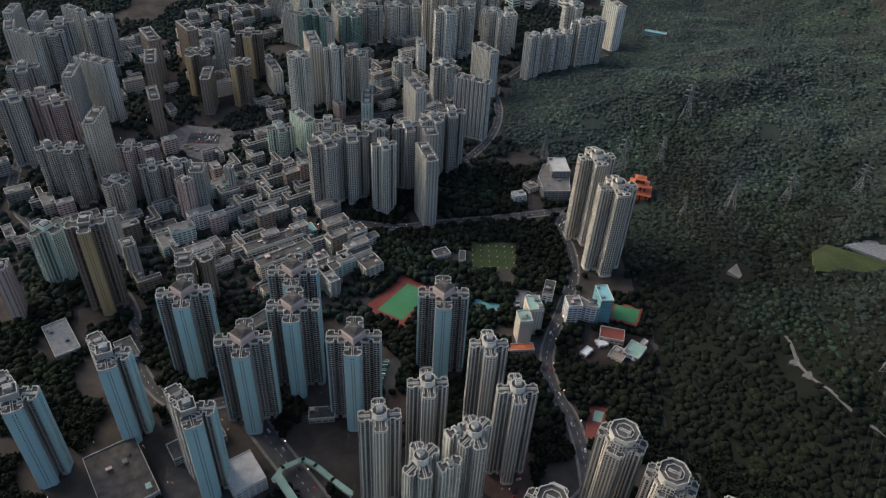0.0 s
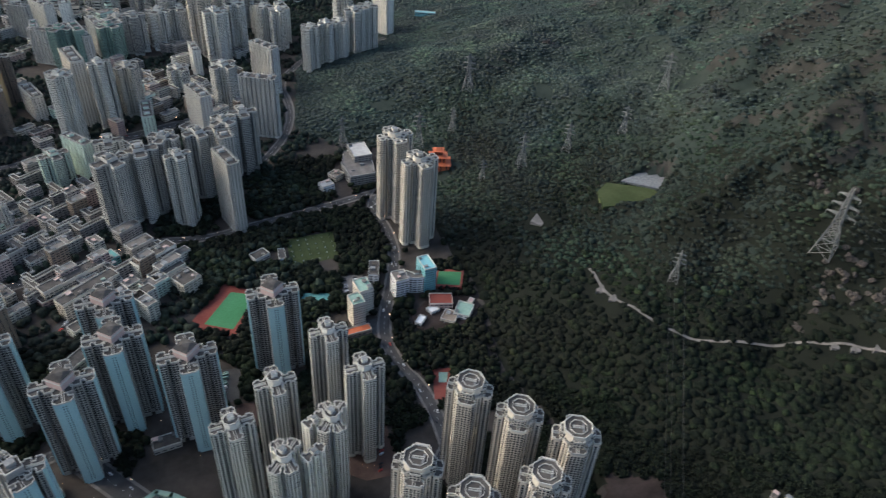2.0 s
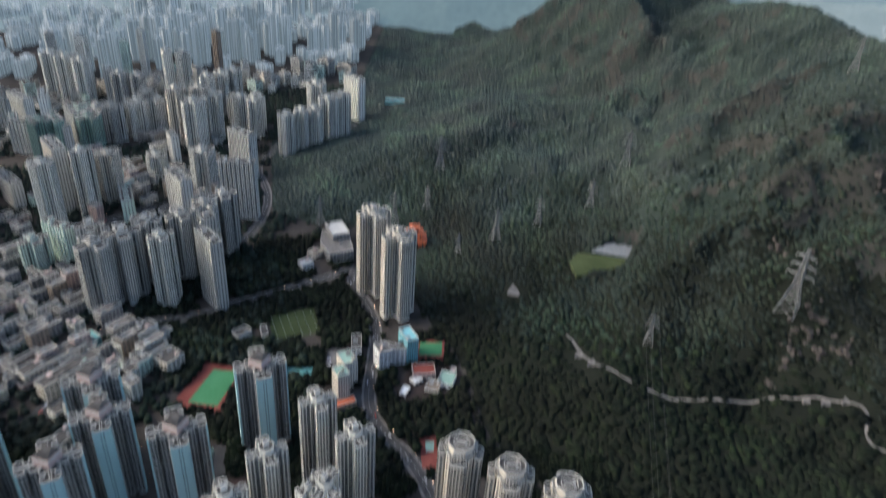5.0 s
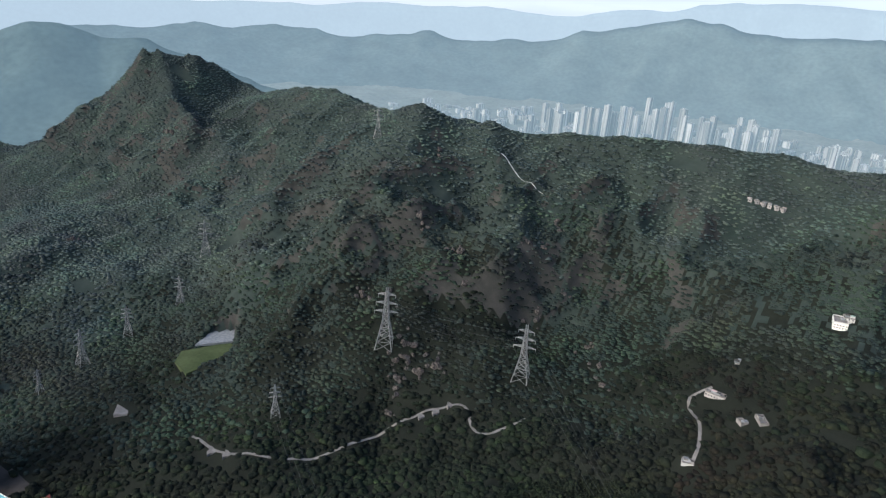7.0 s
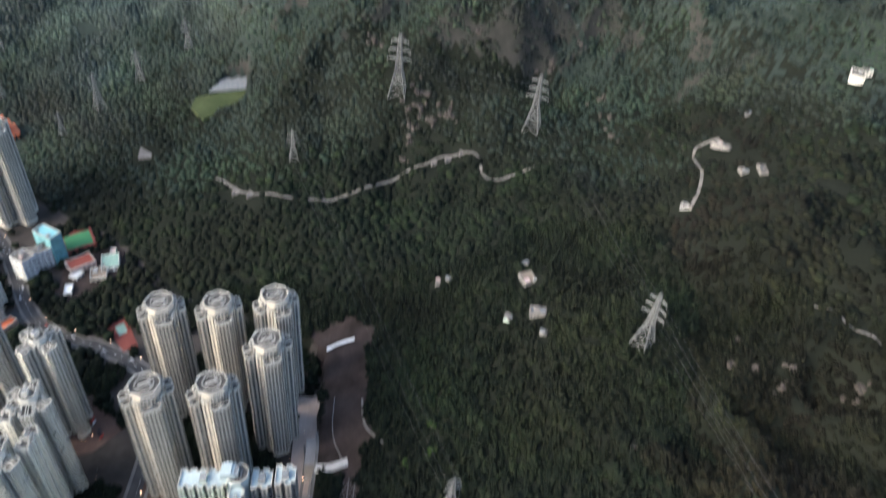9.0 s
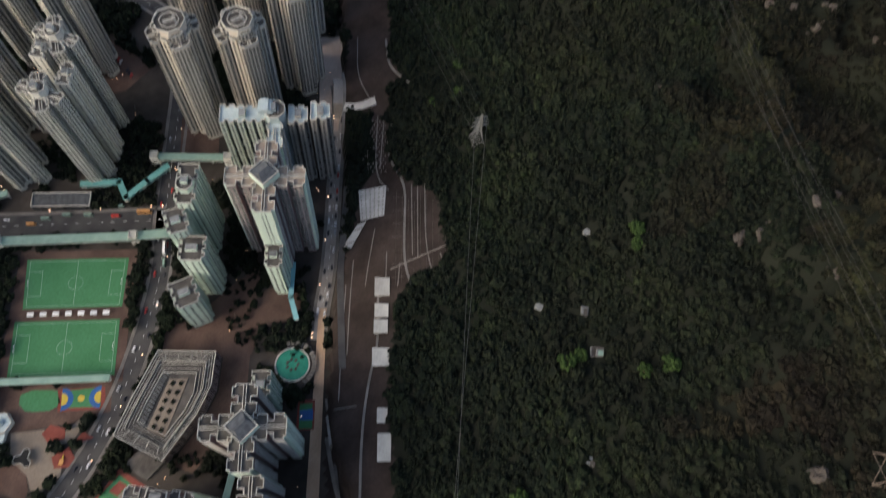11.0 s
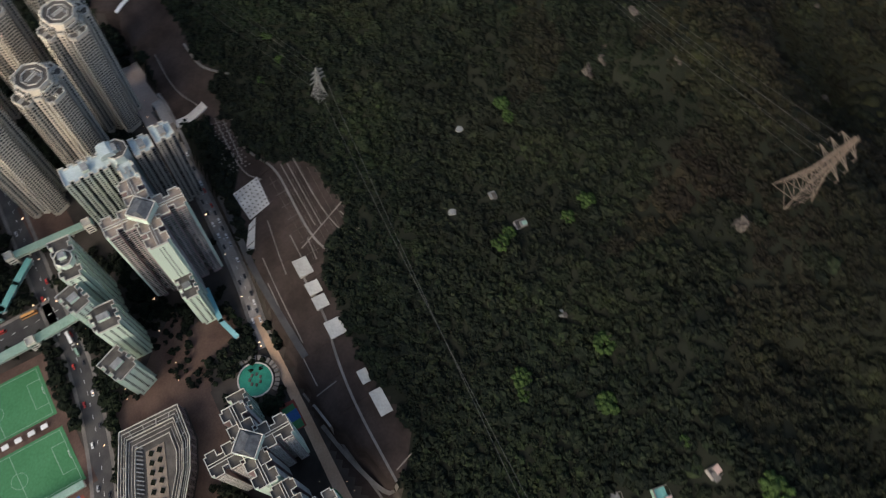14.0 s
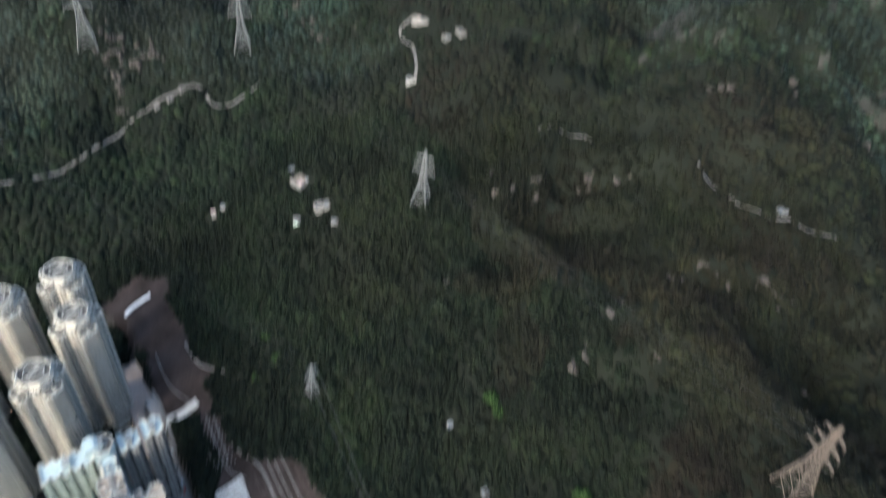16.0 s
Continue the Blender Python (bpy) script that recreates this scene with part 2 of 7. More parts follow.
# far and middle greens: distance haze painted in as paler, bluer leaf colour
M["leaf_far_hazed"] = foliage_mat("hazed_hill_foliage", [(0, (0.034, 0.049, 0.047)), (0.6, (0.041, 0.057, 0.053)), (1, (0.048, 0.064, 0.057))], (0.047, 0.050, 0.047), 0.3, 0.3)
M["leaf_mid_hazed"] = foliage_mat("hazed_slope_foliage", [(0, (0.0175, 0.0255, 0.0215)), (0.6, (0.0202, 0.0292, 0.0240)), (1, (0.0240, 0.0338, 0.0265))], (0.0250, 0.0242, 0.0212), 0.4, 0.3)
M["leaf_bright"] = foliage_mat("bright_foliage", [(0, (0.020, 0.036, 0.012)), (1, (0.040, 0.068, 0.020))], (0.028, 0.046, 0.014), 0.9)


def paint(name, col, rough=0.35):
    return surface(name, tuple(c * 0.9 for c in col), col, rough, 0.5, 3.0, 0.0)


M["car_white"], M["car_dark"], M["car_silver"] = paint("white_car_paint", (0.75, 0.75, 0.75)), paint("black_car_paint", (0.03, 0.03, 0.035)), paint("silver_car_paint", (0.38, 0.39, 0.40))
M["car_red"], M["bus_orange"] = paint("red_car_paint", (0.45, 0.04, 0.03)), paint("orange_bus_paint", (0.60, 0.30, 0.10))


def glow(name, colour, strength):
    m, nodes, links, bsdf = node_mat(name)
    bsdf.inputs["Base Color"].default_value = (*colour, 1)
    bsdf.inputs["Emission Color"].default_value = (*colour, 1)
    bsdf.inputs["Emission Strength"].default_value = strength
    return m


def haze_glow_mat(name, base, air, wall=False):
    """Far distance: a dull surface with the evening haze painted in as a faint glow."""
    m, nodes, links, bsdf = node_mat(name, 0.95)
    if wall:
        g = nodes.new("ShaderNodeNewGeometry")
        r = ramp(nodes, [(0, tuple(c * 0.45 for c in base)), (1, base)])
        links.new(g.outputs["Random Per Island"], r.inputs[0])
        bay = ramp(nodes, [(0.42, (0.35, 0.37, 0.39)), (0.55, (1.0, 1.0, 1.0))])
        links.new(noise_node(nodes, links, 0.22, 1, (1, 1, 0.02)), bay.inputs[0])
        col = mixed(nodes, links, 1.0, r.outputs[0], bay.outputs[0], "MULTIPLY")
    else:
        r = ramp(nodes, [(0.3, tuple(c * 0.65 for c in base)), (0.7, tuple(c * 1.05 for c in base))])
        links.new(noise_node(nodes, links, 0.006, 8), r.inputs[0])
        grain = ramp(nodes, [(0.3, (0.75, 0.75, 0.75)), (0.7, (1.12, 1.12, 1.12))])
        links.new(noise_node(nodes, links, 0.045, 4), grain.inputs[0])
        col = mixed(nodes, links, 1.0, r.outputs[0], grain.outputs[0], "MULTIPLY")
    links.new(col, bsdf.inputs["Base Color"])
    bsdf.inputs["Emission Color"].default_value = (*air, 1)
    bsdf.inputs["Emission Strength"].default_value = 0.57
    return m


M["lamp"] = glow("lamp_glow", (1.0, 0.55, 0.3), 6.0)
# second colour of each: the haze, given as emission and paler farther out
M["far_city"] = haze_glow_mat("far_city_walls", (0.36, 0.37, 0.37), (0.085, 0.105, 0.112), True)
M["farther_city"] = haze_glow_mat("farther_city_walls", (0.22, 0.225, 0.225), (0.20, 0.232, 0.24), True)
M["valley_city"] = haze_glow_mat("valley_city_walls", (0.25, 0.245, 0.23), (0.155, 0.20, 0.213), True)
M["far_ground"] = haze_glow_mat("far_plain", (0.10, 0.11, 0.10), (0.14, 0.18, 0.19))
M["far_hill_a"] = haze_glow_mat("far_hill_slopes", (0.055, 0.075, 0.068), (0.082, 0.117, 0.135))
M["far_hill_b"] = haze_glow_mat("farther_hill_slopes", (0.06, 0.075, 0.07), (0.130, 0.176, 0.198))
M["far_hill_c"] = haze_glow_mat("farthest_hill_slopes", (0.03, 0.04, 0.04), (0.40, 0.46, 0.49))

# ---- tools ----
def obj(name, bm, mat, parent=None, label="", smooth=False):
    me = bpy.data.meshes.new(name)
    bm.to_mesh(me)
    bm.free()
    for mm in (mat if isinstance(mat, (list, tuple)) else [mat]):
        me.materials.append(mm)
    ob = new(name, me)
    if parent is not None:
        ob.parent = parent
    if label:
        tagged(ob, label)
    return ob


def raw(name, verts, faces, mat, parent=None):
    me = bpy.data.meshes.new(name)
    me.from_pydata(verts, [], faces)
    me.materials.append(mat)
    me.update()
    ob = new(name, me)
    if parent is not None:
        ob.parent = parent
    return ob


def prism(bm, pts, z0, z1, mi=0):
    lo = [bm.verts.new((x, y, z0)) for x, y in pts]
    hi = [bm.verts.new((x, y, z1)) for x, y in pts]
    n = len(pts)
    fs = [bm.faces.new((lo[i], lo[(i + 1) % n], hi[(i + 1) % n], hi[i])) for i in range(n)]
    fs.append(bm.faces.new(hi))
    fs.append(bm.faces.new(lo[::-1]))
    for f in fs:
        f.material_index = mi


def box(bm, x0, y0, z0, x1, y1, z1, mi=0):
    prism(bm, [(x0, y0), (x1, y0), (x1, y1), (x0, y1)], z0, z1, mi)


def wall_ring(bm, pts, z0, z1, th, mi=0):
    """A low wall of thickness th along the inside of an outline (counter-clockwise), in one piece."""
    n = len(pts)
    P = [Vector(p) for p in pts]
    inner = []
    for i in range(n):
        a, b = (P[i] - P[i - 1]).normalized(), (P[(i + 1) % n] - P[i]).normalized()
        na, nb = Vector((-a.y, a.x)), Vector((-b.y, b.x))
        inner.append(P[i] + (na + nb) * th / max(0.3, 1 + na.dot(nb)))
    rows = [[bm.verts.new((p.x, p.y, z)) for p in ring] for ring, z in ((P, z0), (P, z1), (inner, z1), (inner, z0))]
    for k in range(4):
        lo, hi = rows[k], rows[(k + 1) % 4]
        for i in range(n):
            f = bm.faces.new((lo[i], lo[(i + 1) % n], hi[(i + 1) % n], hi[i]))
            f.material_index = mi


# ---- terrain ----
EDGE = [(-700, -560), (-101, -37), (-59, 25), (10, 76), (91, 130), (174, 201), (252, 262), (258, 320), (222, 440), (238, 563), (228, 650),
        (216, 790), (206, 905), (132, 940), (84, 985), (80, 1008), (118, 1290), (247, 1330), (300, 1421), (525, 2007), (646, 2313), (1020, 3446), (1500, 4900)]
RIDGES = [
    (1.7, [(980, 1522, 342), (993, 1536, 354), (1030, 1508, 344)]),
    (0.85, [(1050, 1495, 338), (1091, 1467, 358), (1135, 1432, 334), (1179, 1397, 288)]),
    (0.62, [(1179, 1397, 270), (1080, 1150, 298), (1010, 900, 335), (930, 650, 326), (993, 539, 302),
            (1044, 438, 338), (1106, 264, 336), (1138, 103, 332), (1150, -40, 322), (1200, -500, 340)]),
    (0.55, [(930, 650, 335), (736, 565, 265), (600, 560, 185), (470, 556, 90)]),
    (0.55, [(985, 545, 312), (830, 420, 235), (700, 330, 150), (600, 300, 105)]),
    (0.75, [(1010, 1500, 325), (890, 1220, 215), (720, 1020, 110)]),
    (0.40, [(300, -290, 185), (430, -280, 230), (560, -300, 262), (700, -400, 290)]),
    (0.42, [(-500, -760, 290), (60, -310, 195), (260, -130, 135), (420, -20, 155), (620, -60, 210), (1148, -60, 318)]),
]


def seg_dist(X, Y, pts):
    """Distance to a polyline, the height along it, and the side (right of it: positive)."""
    best = np.full(X.shape, 1e9)
    hgt = np.zeros(X.shape)
    side = np.zeros(X.shape)
    for p, q in zip(pts[:-1], pts[1:]):
        dx, dy = q[0] - p[0], q[1] - p[1]
        t = np.clip(((X - p[0]) * dx + (Y - p[1]) * dy) / (dx * dx + dy * dy), 0, 1)
        d = np.hypot(X - p[0] - t * dx, Y - p[1] - t * dy)
        cross = dx * (Y - p[1]) - dy * (X - p[0])
        m = d < best
        best = np.where(m, d, best)
        side = np.where(m, np.where(cross < 0, 1.0, -1.0), side)
        if len(p) > 2:
            hgt = np.where(m, p[2] + t * (q[2] - p[2]), hgt)
    return best, hgt, side


def wave(X, Y, size, seed):
    """Smooth value noise, -1 to 1."""
    rng = np.random.RandomState(seed)
    tab = rng.rand(64, 64) * 2 - 1
    u, v = X / size + 100.3, Y / size + 100.7
    i, j = np.floor(u).astype(int), np.floor(v).astype(int)
    f, g = u - i, v - j
    f, g = f * f * (3 - 2 * f), g * g * (3 - 2 * g)
    a, b, c, d = tab[i % 64, j % 64], tab[(i + 1) % 64, j % 64], tab[i % 64, (j + 1) % 64], tab[(i + 1) % 64, (j + 1) % 64]
    return (a * (1 - f) + b * f) * (1 - g) + (c * (1 - f) + d * f) * g


PADS = [([(421, 648), (444, 666), (463, 663), (503, 679), (529, 661), (480, 612), (413, 615)], 61.0)]


def inside(X, Y, poly):
    r = np.zeros(np.shape(X), bool)
    n = len(poly)
    for i in range(n):
        (x0, y0), (x1, y1) = poly[i], poly[(i + 1) % n]
        if y0 != y1:
            r ^= ((y0 > Y) != (y1 > Y)) & (X < (x1 - x0) * (Y - y0) / (y1 - y0) + x0)
    return r


HOLD = [[(361, 536), (355, 484), (438, 375), (554, 314), (556, 292), (530, 253), (574, 229)], [(338, 96), (371, 120), (406, 146), (359, 211)], [(609, 2), (643, 52), (701, 47)], [(787, -33), (547, 48)],
        [(1041, 128), (1051, 83)], [(86, -44), (77, -92), (14, -122)], [(-95, -160), (-75, -206)], [(357, 984), (251, 889)], [(610, 826), (522, 773)], [(307, 900), (262, 822)], [(442, 782), (369, 771), (308, 762)],
        [(570, 430), (625, 265)], [(425, 470), (353, 10)], [(177, 68), (151, -42)], [(85, -240), (69, -217)], [(863, 693), (850, 690)], [(930, 650), (993, 539), (1106, 264), (1138, 103), (1150, -40)], [(980, 1522), (1091, 1467), (1179, 1397), (1080, 1150), (1010, 900), (930, 650)]]


def height(X, Y):
    X, Y = np.asarray(X, float), np.asarray(Y, float)
    d, _, side = seg_dist(X, Y, EDGE)
    s = np.maximum(d * side, 0)
    fade = np.clip((1400 - X) / 450, 0, 1)
    fade = np.where(Y > 1700, np.clip((X - 300) / 600, 0, 1) * fade, fade)
    base = 125 * (1 - np.exp(-s / 260)) * fade * np.clip(1.0 - (Y - 1150) / 700, 0.3, 1.0)
    k = 22.0
    acc = np.exp(np.clip(base / k, -50, 60))
    for slope, pts in RIDGES:
        rd, rh, _ = seg_dist(X, Y, pts)
        acc += np.exp(np.clip((rh - slope * rd) / k, -50, 60))
    z = k * np.log(acc + 1.0) - k * np.log(2.0)
    rough = np.clip((s - 70) / 90, 0, 1)
    hold = np.ones(X.shape)
    for pts in HOLD:
        hd, _, _ = seg_dist(X, Y, pts)
        hold *= np.clip((hd - 22) / 70, 0, 1)
    crease = 1 - 2.2 * np.abs(wave(X * 0.42, Y + 0.35 * X, 88, 71)) + 0.5 * (1 - 2 * np.abs(wave(X, Y, 44, 72)))
    z = z + rough * hold * np.clip((z - 45) / 90, 0, 1) * (20 * crease - 6)
    z = z + rough * (14 * wave(X, Y, 130, 1) + 7 * wave(X, Y, 52, 2) + 3 * wave(X, Y, 21, 3))
    z = np.where(s > 0, np.maximum(z, 0), 0.0)
    for poly, level in PADS:
        z = np.where(inside(X, Y, poly), level, z)
    return z


def ground_z(x, y):
    return float(height(np.array([x]), np.array([y]))[0])


SLOPE = [(-117, -22), (-64, 24), (-17, 61), (38, 92), (105, 125), (122, 122), (158, 159), (157, 189), (199, 215), (226, 210), (181, 154), (142, 127), (126, 96), (130, 72), (88, 29), (62, 40), (41, 41),
         (-9, 10), (-68, -42), (-102, -35)]
PLATFORM = [(170, 178), (180, 172), (200, 156), (212, 180), (270, 222), (292, 232), (300, 268), (262, 292), (245, 262)]


def axis(n, near, far, centre):
    u = np.linspace(-1, 1, n)
    k = 4.2
    return centre + far * np.sinh(k * u) / math.sinh(k) * (1 - near) + near * far * u


gx, gy = axis(460, 0.10, 4500, 150), axis(460, 0.10, 4500, 250)
GX, GY = np.meshgrid(gx, gy, indexing="ij")
GZ = height(GX, GY)
n_g = len(gx)
gverts = np.stack([GX.ravel(), GY.ravel(), GZ.ravel()], 1)
ii, jj = np.meshgrid(np.arange(n_g - 1), np.arange(n_g - 1), indexing="ij")
a0 = (ii * n_g + jj).ravel()
gfaces = np.stack([a0, a0 + n_g, a0 + n_g + 1, a0 + 1], 1)
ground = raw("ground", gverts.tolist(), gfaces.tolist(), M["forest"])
tagged(ground, "dark wooded hillside rising from the edge of the city", "ground", kind="structure")
for nm in ("city", "earth", "scrub", "far_ground", "crag"):
    ground.data.materials.append(M[nm])
CX, CY = GX.ravel()[a0] + 2, GY.ravel()[a0] + 2
CZ = GZ.ravel()[a0]
gd, _, gside = seg_dist(CX, CY, EDGE)
slot = np.where(gd * gside <= 0, 1, 0)
# from about 850 m out the hill floor takes the haze-paled scrub colour
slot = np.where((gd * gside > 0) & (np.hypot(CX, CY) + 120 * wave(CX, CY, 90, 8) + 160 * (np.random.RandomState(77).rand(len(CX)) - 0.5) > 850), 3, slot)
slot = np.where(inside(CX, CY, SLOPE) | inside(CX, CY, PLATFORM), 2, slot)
# far plain and valley floor: ground that glows with painted haze
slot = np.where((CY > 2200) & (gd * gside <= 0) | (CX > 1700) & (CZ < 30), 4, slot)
BARE = [[(411, -45), (437, -64), (425, -115), (407, -177), (389, -220), (361, -190), (361, -129), (340, -59)], [(276, -156), (309, -187), (303, -239), (280, -284), (242, -281), (230, -229), (241, -189)],
        [(555, 420), (595, 425), (605, 365), (560, 350), (515, 365), (530, 400)], [(640, 190), (700, 215), (720, 180), (660, 160)]]
dzx, dzy = np.gradient(GZ, gx, gy)
steep = np.hypot(dzx, dzy).ravel()[a0] + 0.25 * wave(CX, CY, 35, 61)
slot = np.where((steep > 1.15) & (CZ > 60) & (np.hypot(CX, CY) > 560), 5, slot)
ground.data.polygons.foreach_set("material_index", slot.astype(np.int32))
ground.data.polygons.foreach_set("use_smooth", np.ones(len(slot), bool))


def quick_z(x, y):
    """The sheet's own height at a place."""
    i, j = int(np.searchsorted(gx, x)) - 1, int(np.searchsorted(gy, y)) - 1
    u, v = (x - gx[i]) / (gx[i + 1] - gx[i]), (y - gy[j]) / (gy[j + 1] - gy[j])
    return float((GZ[i, j] * (1 - u) + GZ[i + 1, j] * u) * (1 - v) + (GZ[i, j + 1] * (1 - u) + GZ[i + 1, j + 1] * u) * v)



def sheet_z(X, Y):
    """quick_z for many places at once."""
    i, j = np.searchsorted(gx, X) - 1, np.searchsorted(gy, Y) - 1
    u, v = (X - gx[i]) / (gx[i + 1] - gx[i]), (Y - gy[j]) / (gy[j + 1] - gy[j])
    return (GZ[i, j] * (1 - u) + GZ[i + 1, j] * u) * (1 - v) + (GZ[i, j + 1] * (1 - u) + GZ[i + 1, j + 1] * u) * v


# ---- distance ----
def far_ridge(name, crest, mat, label, foot=-10, run=420, seed=1, bumps=18):
    """A far range of hills: a slope from a crest line down towards the city."""
    rng = np.random.RandomState(seed)
    P = np.array(crest, float)
    t = np.linspace(0, len(P) - 1, 220)
    L = np.stack([np.interp(t, np.arange(len(P)), P[:, k]) for k in range(3)], 1)
    for _ in range(3):
        L[3:-3] = sum(L[3 + d:len(L) - 3 + d] for d in range(-3, 4)) / 7
    L[:, 2] += bumps * 0.28 * wave(L[:, 0], L[:, 1], 150, seed + 2) + bumps * 0.12 * wave(L[:, 0], L[:, 1], 48, seed + 3)
    to = -L[:, :2] / np.linalg.norm(L[:, :2], axis=1)[:, None]
    rows = []
    for j in range(14):
        f = j / 13
        q = L.copy()
        q[:, :2] += to * run * f
        nz = (1 - 2.4 * np.abs(wave(q[:, 0], q[:, 1], 260, seed))) * bumps * 1.6 + wave(q[:, 0], q[:, 1], 110, seed + 1) * bumps * 0.8
        q[:, 2] = (L[:, 2] - foot) * (1 - f) ** 1.25 + foot + nz * (0.3 + f) * (1 - f)
        rows.append(q)
    back = L.copy()
    back[:, :2] -= to * 60
    back[:, 2] = foot
    rows.insert(0, back)
    V = np.concatenate(rows)
    F = [(j * 220 + i, j * 220 + i + 1, (j + 1) * 220 + i + 1, (j + 1) * 220 + i) for j in range(14) for i in range(219)]
    ob = raw(name, V.tolist(), F, mat)
    ob.data.polygons.foreach_set("use_smooth", np.ones(len(F), bool))
    return tagged(ob, label, "hills", kind="structure")


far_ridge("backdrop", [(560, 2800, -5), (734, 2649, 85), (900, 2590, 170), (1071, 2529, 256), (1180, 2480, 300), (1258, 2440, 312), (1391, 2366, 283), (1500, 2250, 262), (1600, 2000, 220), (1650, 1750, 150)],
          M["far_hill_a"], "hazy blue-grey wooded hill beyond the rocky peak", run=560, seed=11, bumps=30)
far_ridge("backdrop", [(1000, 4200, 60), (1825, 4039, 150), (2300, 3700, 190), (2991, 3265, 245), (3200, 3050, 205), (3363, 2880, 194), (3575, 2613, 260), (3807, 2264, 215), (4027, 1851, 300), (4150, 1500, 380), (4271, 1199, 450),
                       (4330, 930, 415), (4391, 665, 400), (4430, 300, 430), (4440, -300, 400), (4300, -1100, 420)], M["far_hill_b"], "hazy pale blue hill range beyond the valley", run=800, seed=21, bumps=34)
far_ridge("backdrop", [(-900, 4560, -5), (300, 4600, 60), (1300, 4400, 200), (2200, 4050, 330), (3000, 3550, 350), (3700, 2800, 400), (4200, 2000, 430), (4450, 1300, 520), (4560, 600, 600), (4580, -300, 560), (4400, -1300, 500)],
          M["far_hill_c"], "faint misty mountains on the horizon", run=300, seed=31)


def haze_wall():
    """The bright evening air at the horizon, all round."""
    m, nodes, links, bsdf = node_mat("evening_horizon", 1.0)
    tc = nodes.new("ShaderNodeTexCoord")
    sep = nodes.new("ShaderNodeSeparateXYZ")
    links.new(tc.outputs["Generated"], sep.inputs[0])
    r = ramp(nodes, [(0.0, (0.70, 0.73, 0.72)), (0.33, (0.85, 0.88, 0.88)), (0.5, (0.92, 0.97, 1.0)), (1.0, (0.62, 0.70, 0.76))])
    links.new(sep.outputs[2], r.inputs[0])
    bsdf.inputs["Base Color"].default_value = (0, 0, 0, 1)
    band = ramp(nodes, [(0.35, (0.92, 0.93, 0.94)), (0.6, (1.03, 1.02, 1.0))])
    links.new(noise_node(nodes, links, 0.0011, 5, (1, 1, 9)), band.inputs[0])
    links.new(mixed(nodes, links, 1.0, r.outputs[0], band.outputs[0], "MULTIPLY"), bsdf.inputs["Emission Color"])
    bsdf.inputs["Emission Strength"].default_value = 0.45
    V, F, n = [], [], 96
    for z in (-60, 250, 560, 900, 1300):
        V += [(-60 + 4680 * math.cos(2 * math.pi * i / n), 4680 * math.sin(2 * math.pi * i / n), z) for i in range(n)]
    for j in range(4):
        F += [(j * n + i, j * n + (i + 1) % n, (j + 1) * n + (i + 1) % n, (j + 1) * n + i) for i in range(n)]
    tagged(raw("backdrop", V, F, m), "bright hazy evening sky along the horizon", "sky", kind="structure")


haze_wall()
bm = bmesh.new()
sea = [(-4200, 2300), (-2400, 3000), (-1400, 3200), (-760, 3420), (-300, 3900), (200, 4250), (700, 4520), (0, 4640), (-1800, 4250), (-3400, 3200)]
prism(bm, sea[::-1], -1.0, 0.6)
# near-white base colour stands in for the sky reflected on the water
tagged(obj("water", bm, surface("sky_bright_water", (0.62, 0.63, 0.62), (0.70, 0.71, 0.70), 0.3, 0.01, 0.05, 0.1)), "calm harbour water far beyond the city, painted sky-bright", "water", kind="structure")


def block_field(name, spots, mat, label):
    """Distant buildings, too small to pick apart, with stepped tops."""
    V, F = [], []
    rng = random.Random(7)
    for x, y, z, hw, hd, h, turn in spots:
        c, s = math.cos(turn), math.sin(turn)
        for (ax, ay, bx, by, z0, z1) in ((-hw, -hd, hw, hd, z - 5, z + h), (-hw * 0.4, -hd * 0.4, hw * 0.3, hd * 0.5, z + h - 1, z + h + 4)):
            k = len(V)
            for zz in (z0, z1):
                for px, py in ((ax, ay), (bx, ay), (bx, by), (ax, by)):
                    V.append((x + px * c - py * s, y + px * s + py * c, zz))
            F += [(k, k + 1, k + 5, k + 4), (k + 1, k + 2, k + 6, k + 5), (k + 2, k + 3, k + 7, k + 6), (k + 3, k, k + 4, k + 7), (k + 4, k + 5, k + 6, k + 7)]
    return tagged(raw(name, V, F, mat), label, "buildings", kind="stuff")


rng = random.Random(12)
spots = []
for i in range(5200):
    y = rng.uniform(1560, 4300)
    x = rng.uniform(-2600, 1300)
    ex = np.interp(y, [1421, 2007, 2313, 3446, 4900], [300, 525, 646, 1020, 1500])
    if x > ex - 40 or y > 3300 + 0.45 * (x + 900) or abs(x) > 0.9 * y:
        continue
    if math.hypot((x + 430) / 260, (y - 2900) / 130) < 1:
        continue
    d = wave(np.array([x]), np.array([y]), 260, 41)[0]
    if d < -0.45 and rng.random() < 0.8:
        continue
    tall = wave(np.array([x]), np.array([y]), 190, 42)[0] + 0.25 * (y > 3000) > 0.22
    h = rng.uniform(65, 115) if tall else rng.uniform(14, 38)
    spots.append((x, y, 0, rng.uniform(7, 13), rng.uniform(7, 13) if tall else rng.uniform(8, 22), h, radians(rng.choice([12, 35, -20]) + rng.uniform(-5, 5))))
FAR_ONES = sorted((q for q in spots if q[1] < 2300), key=lambda q: q[1])[:180]
taken = set(FAR_ONES)
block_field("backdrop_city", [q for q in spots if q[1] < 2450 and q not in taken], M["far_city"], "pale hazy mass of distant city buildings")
block_field("backdrop_city", [q for q in spots if q[1] >= 2450], M["farther_city"], "haze-paled city towers along the harbour")
spots = []
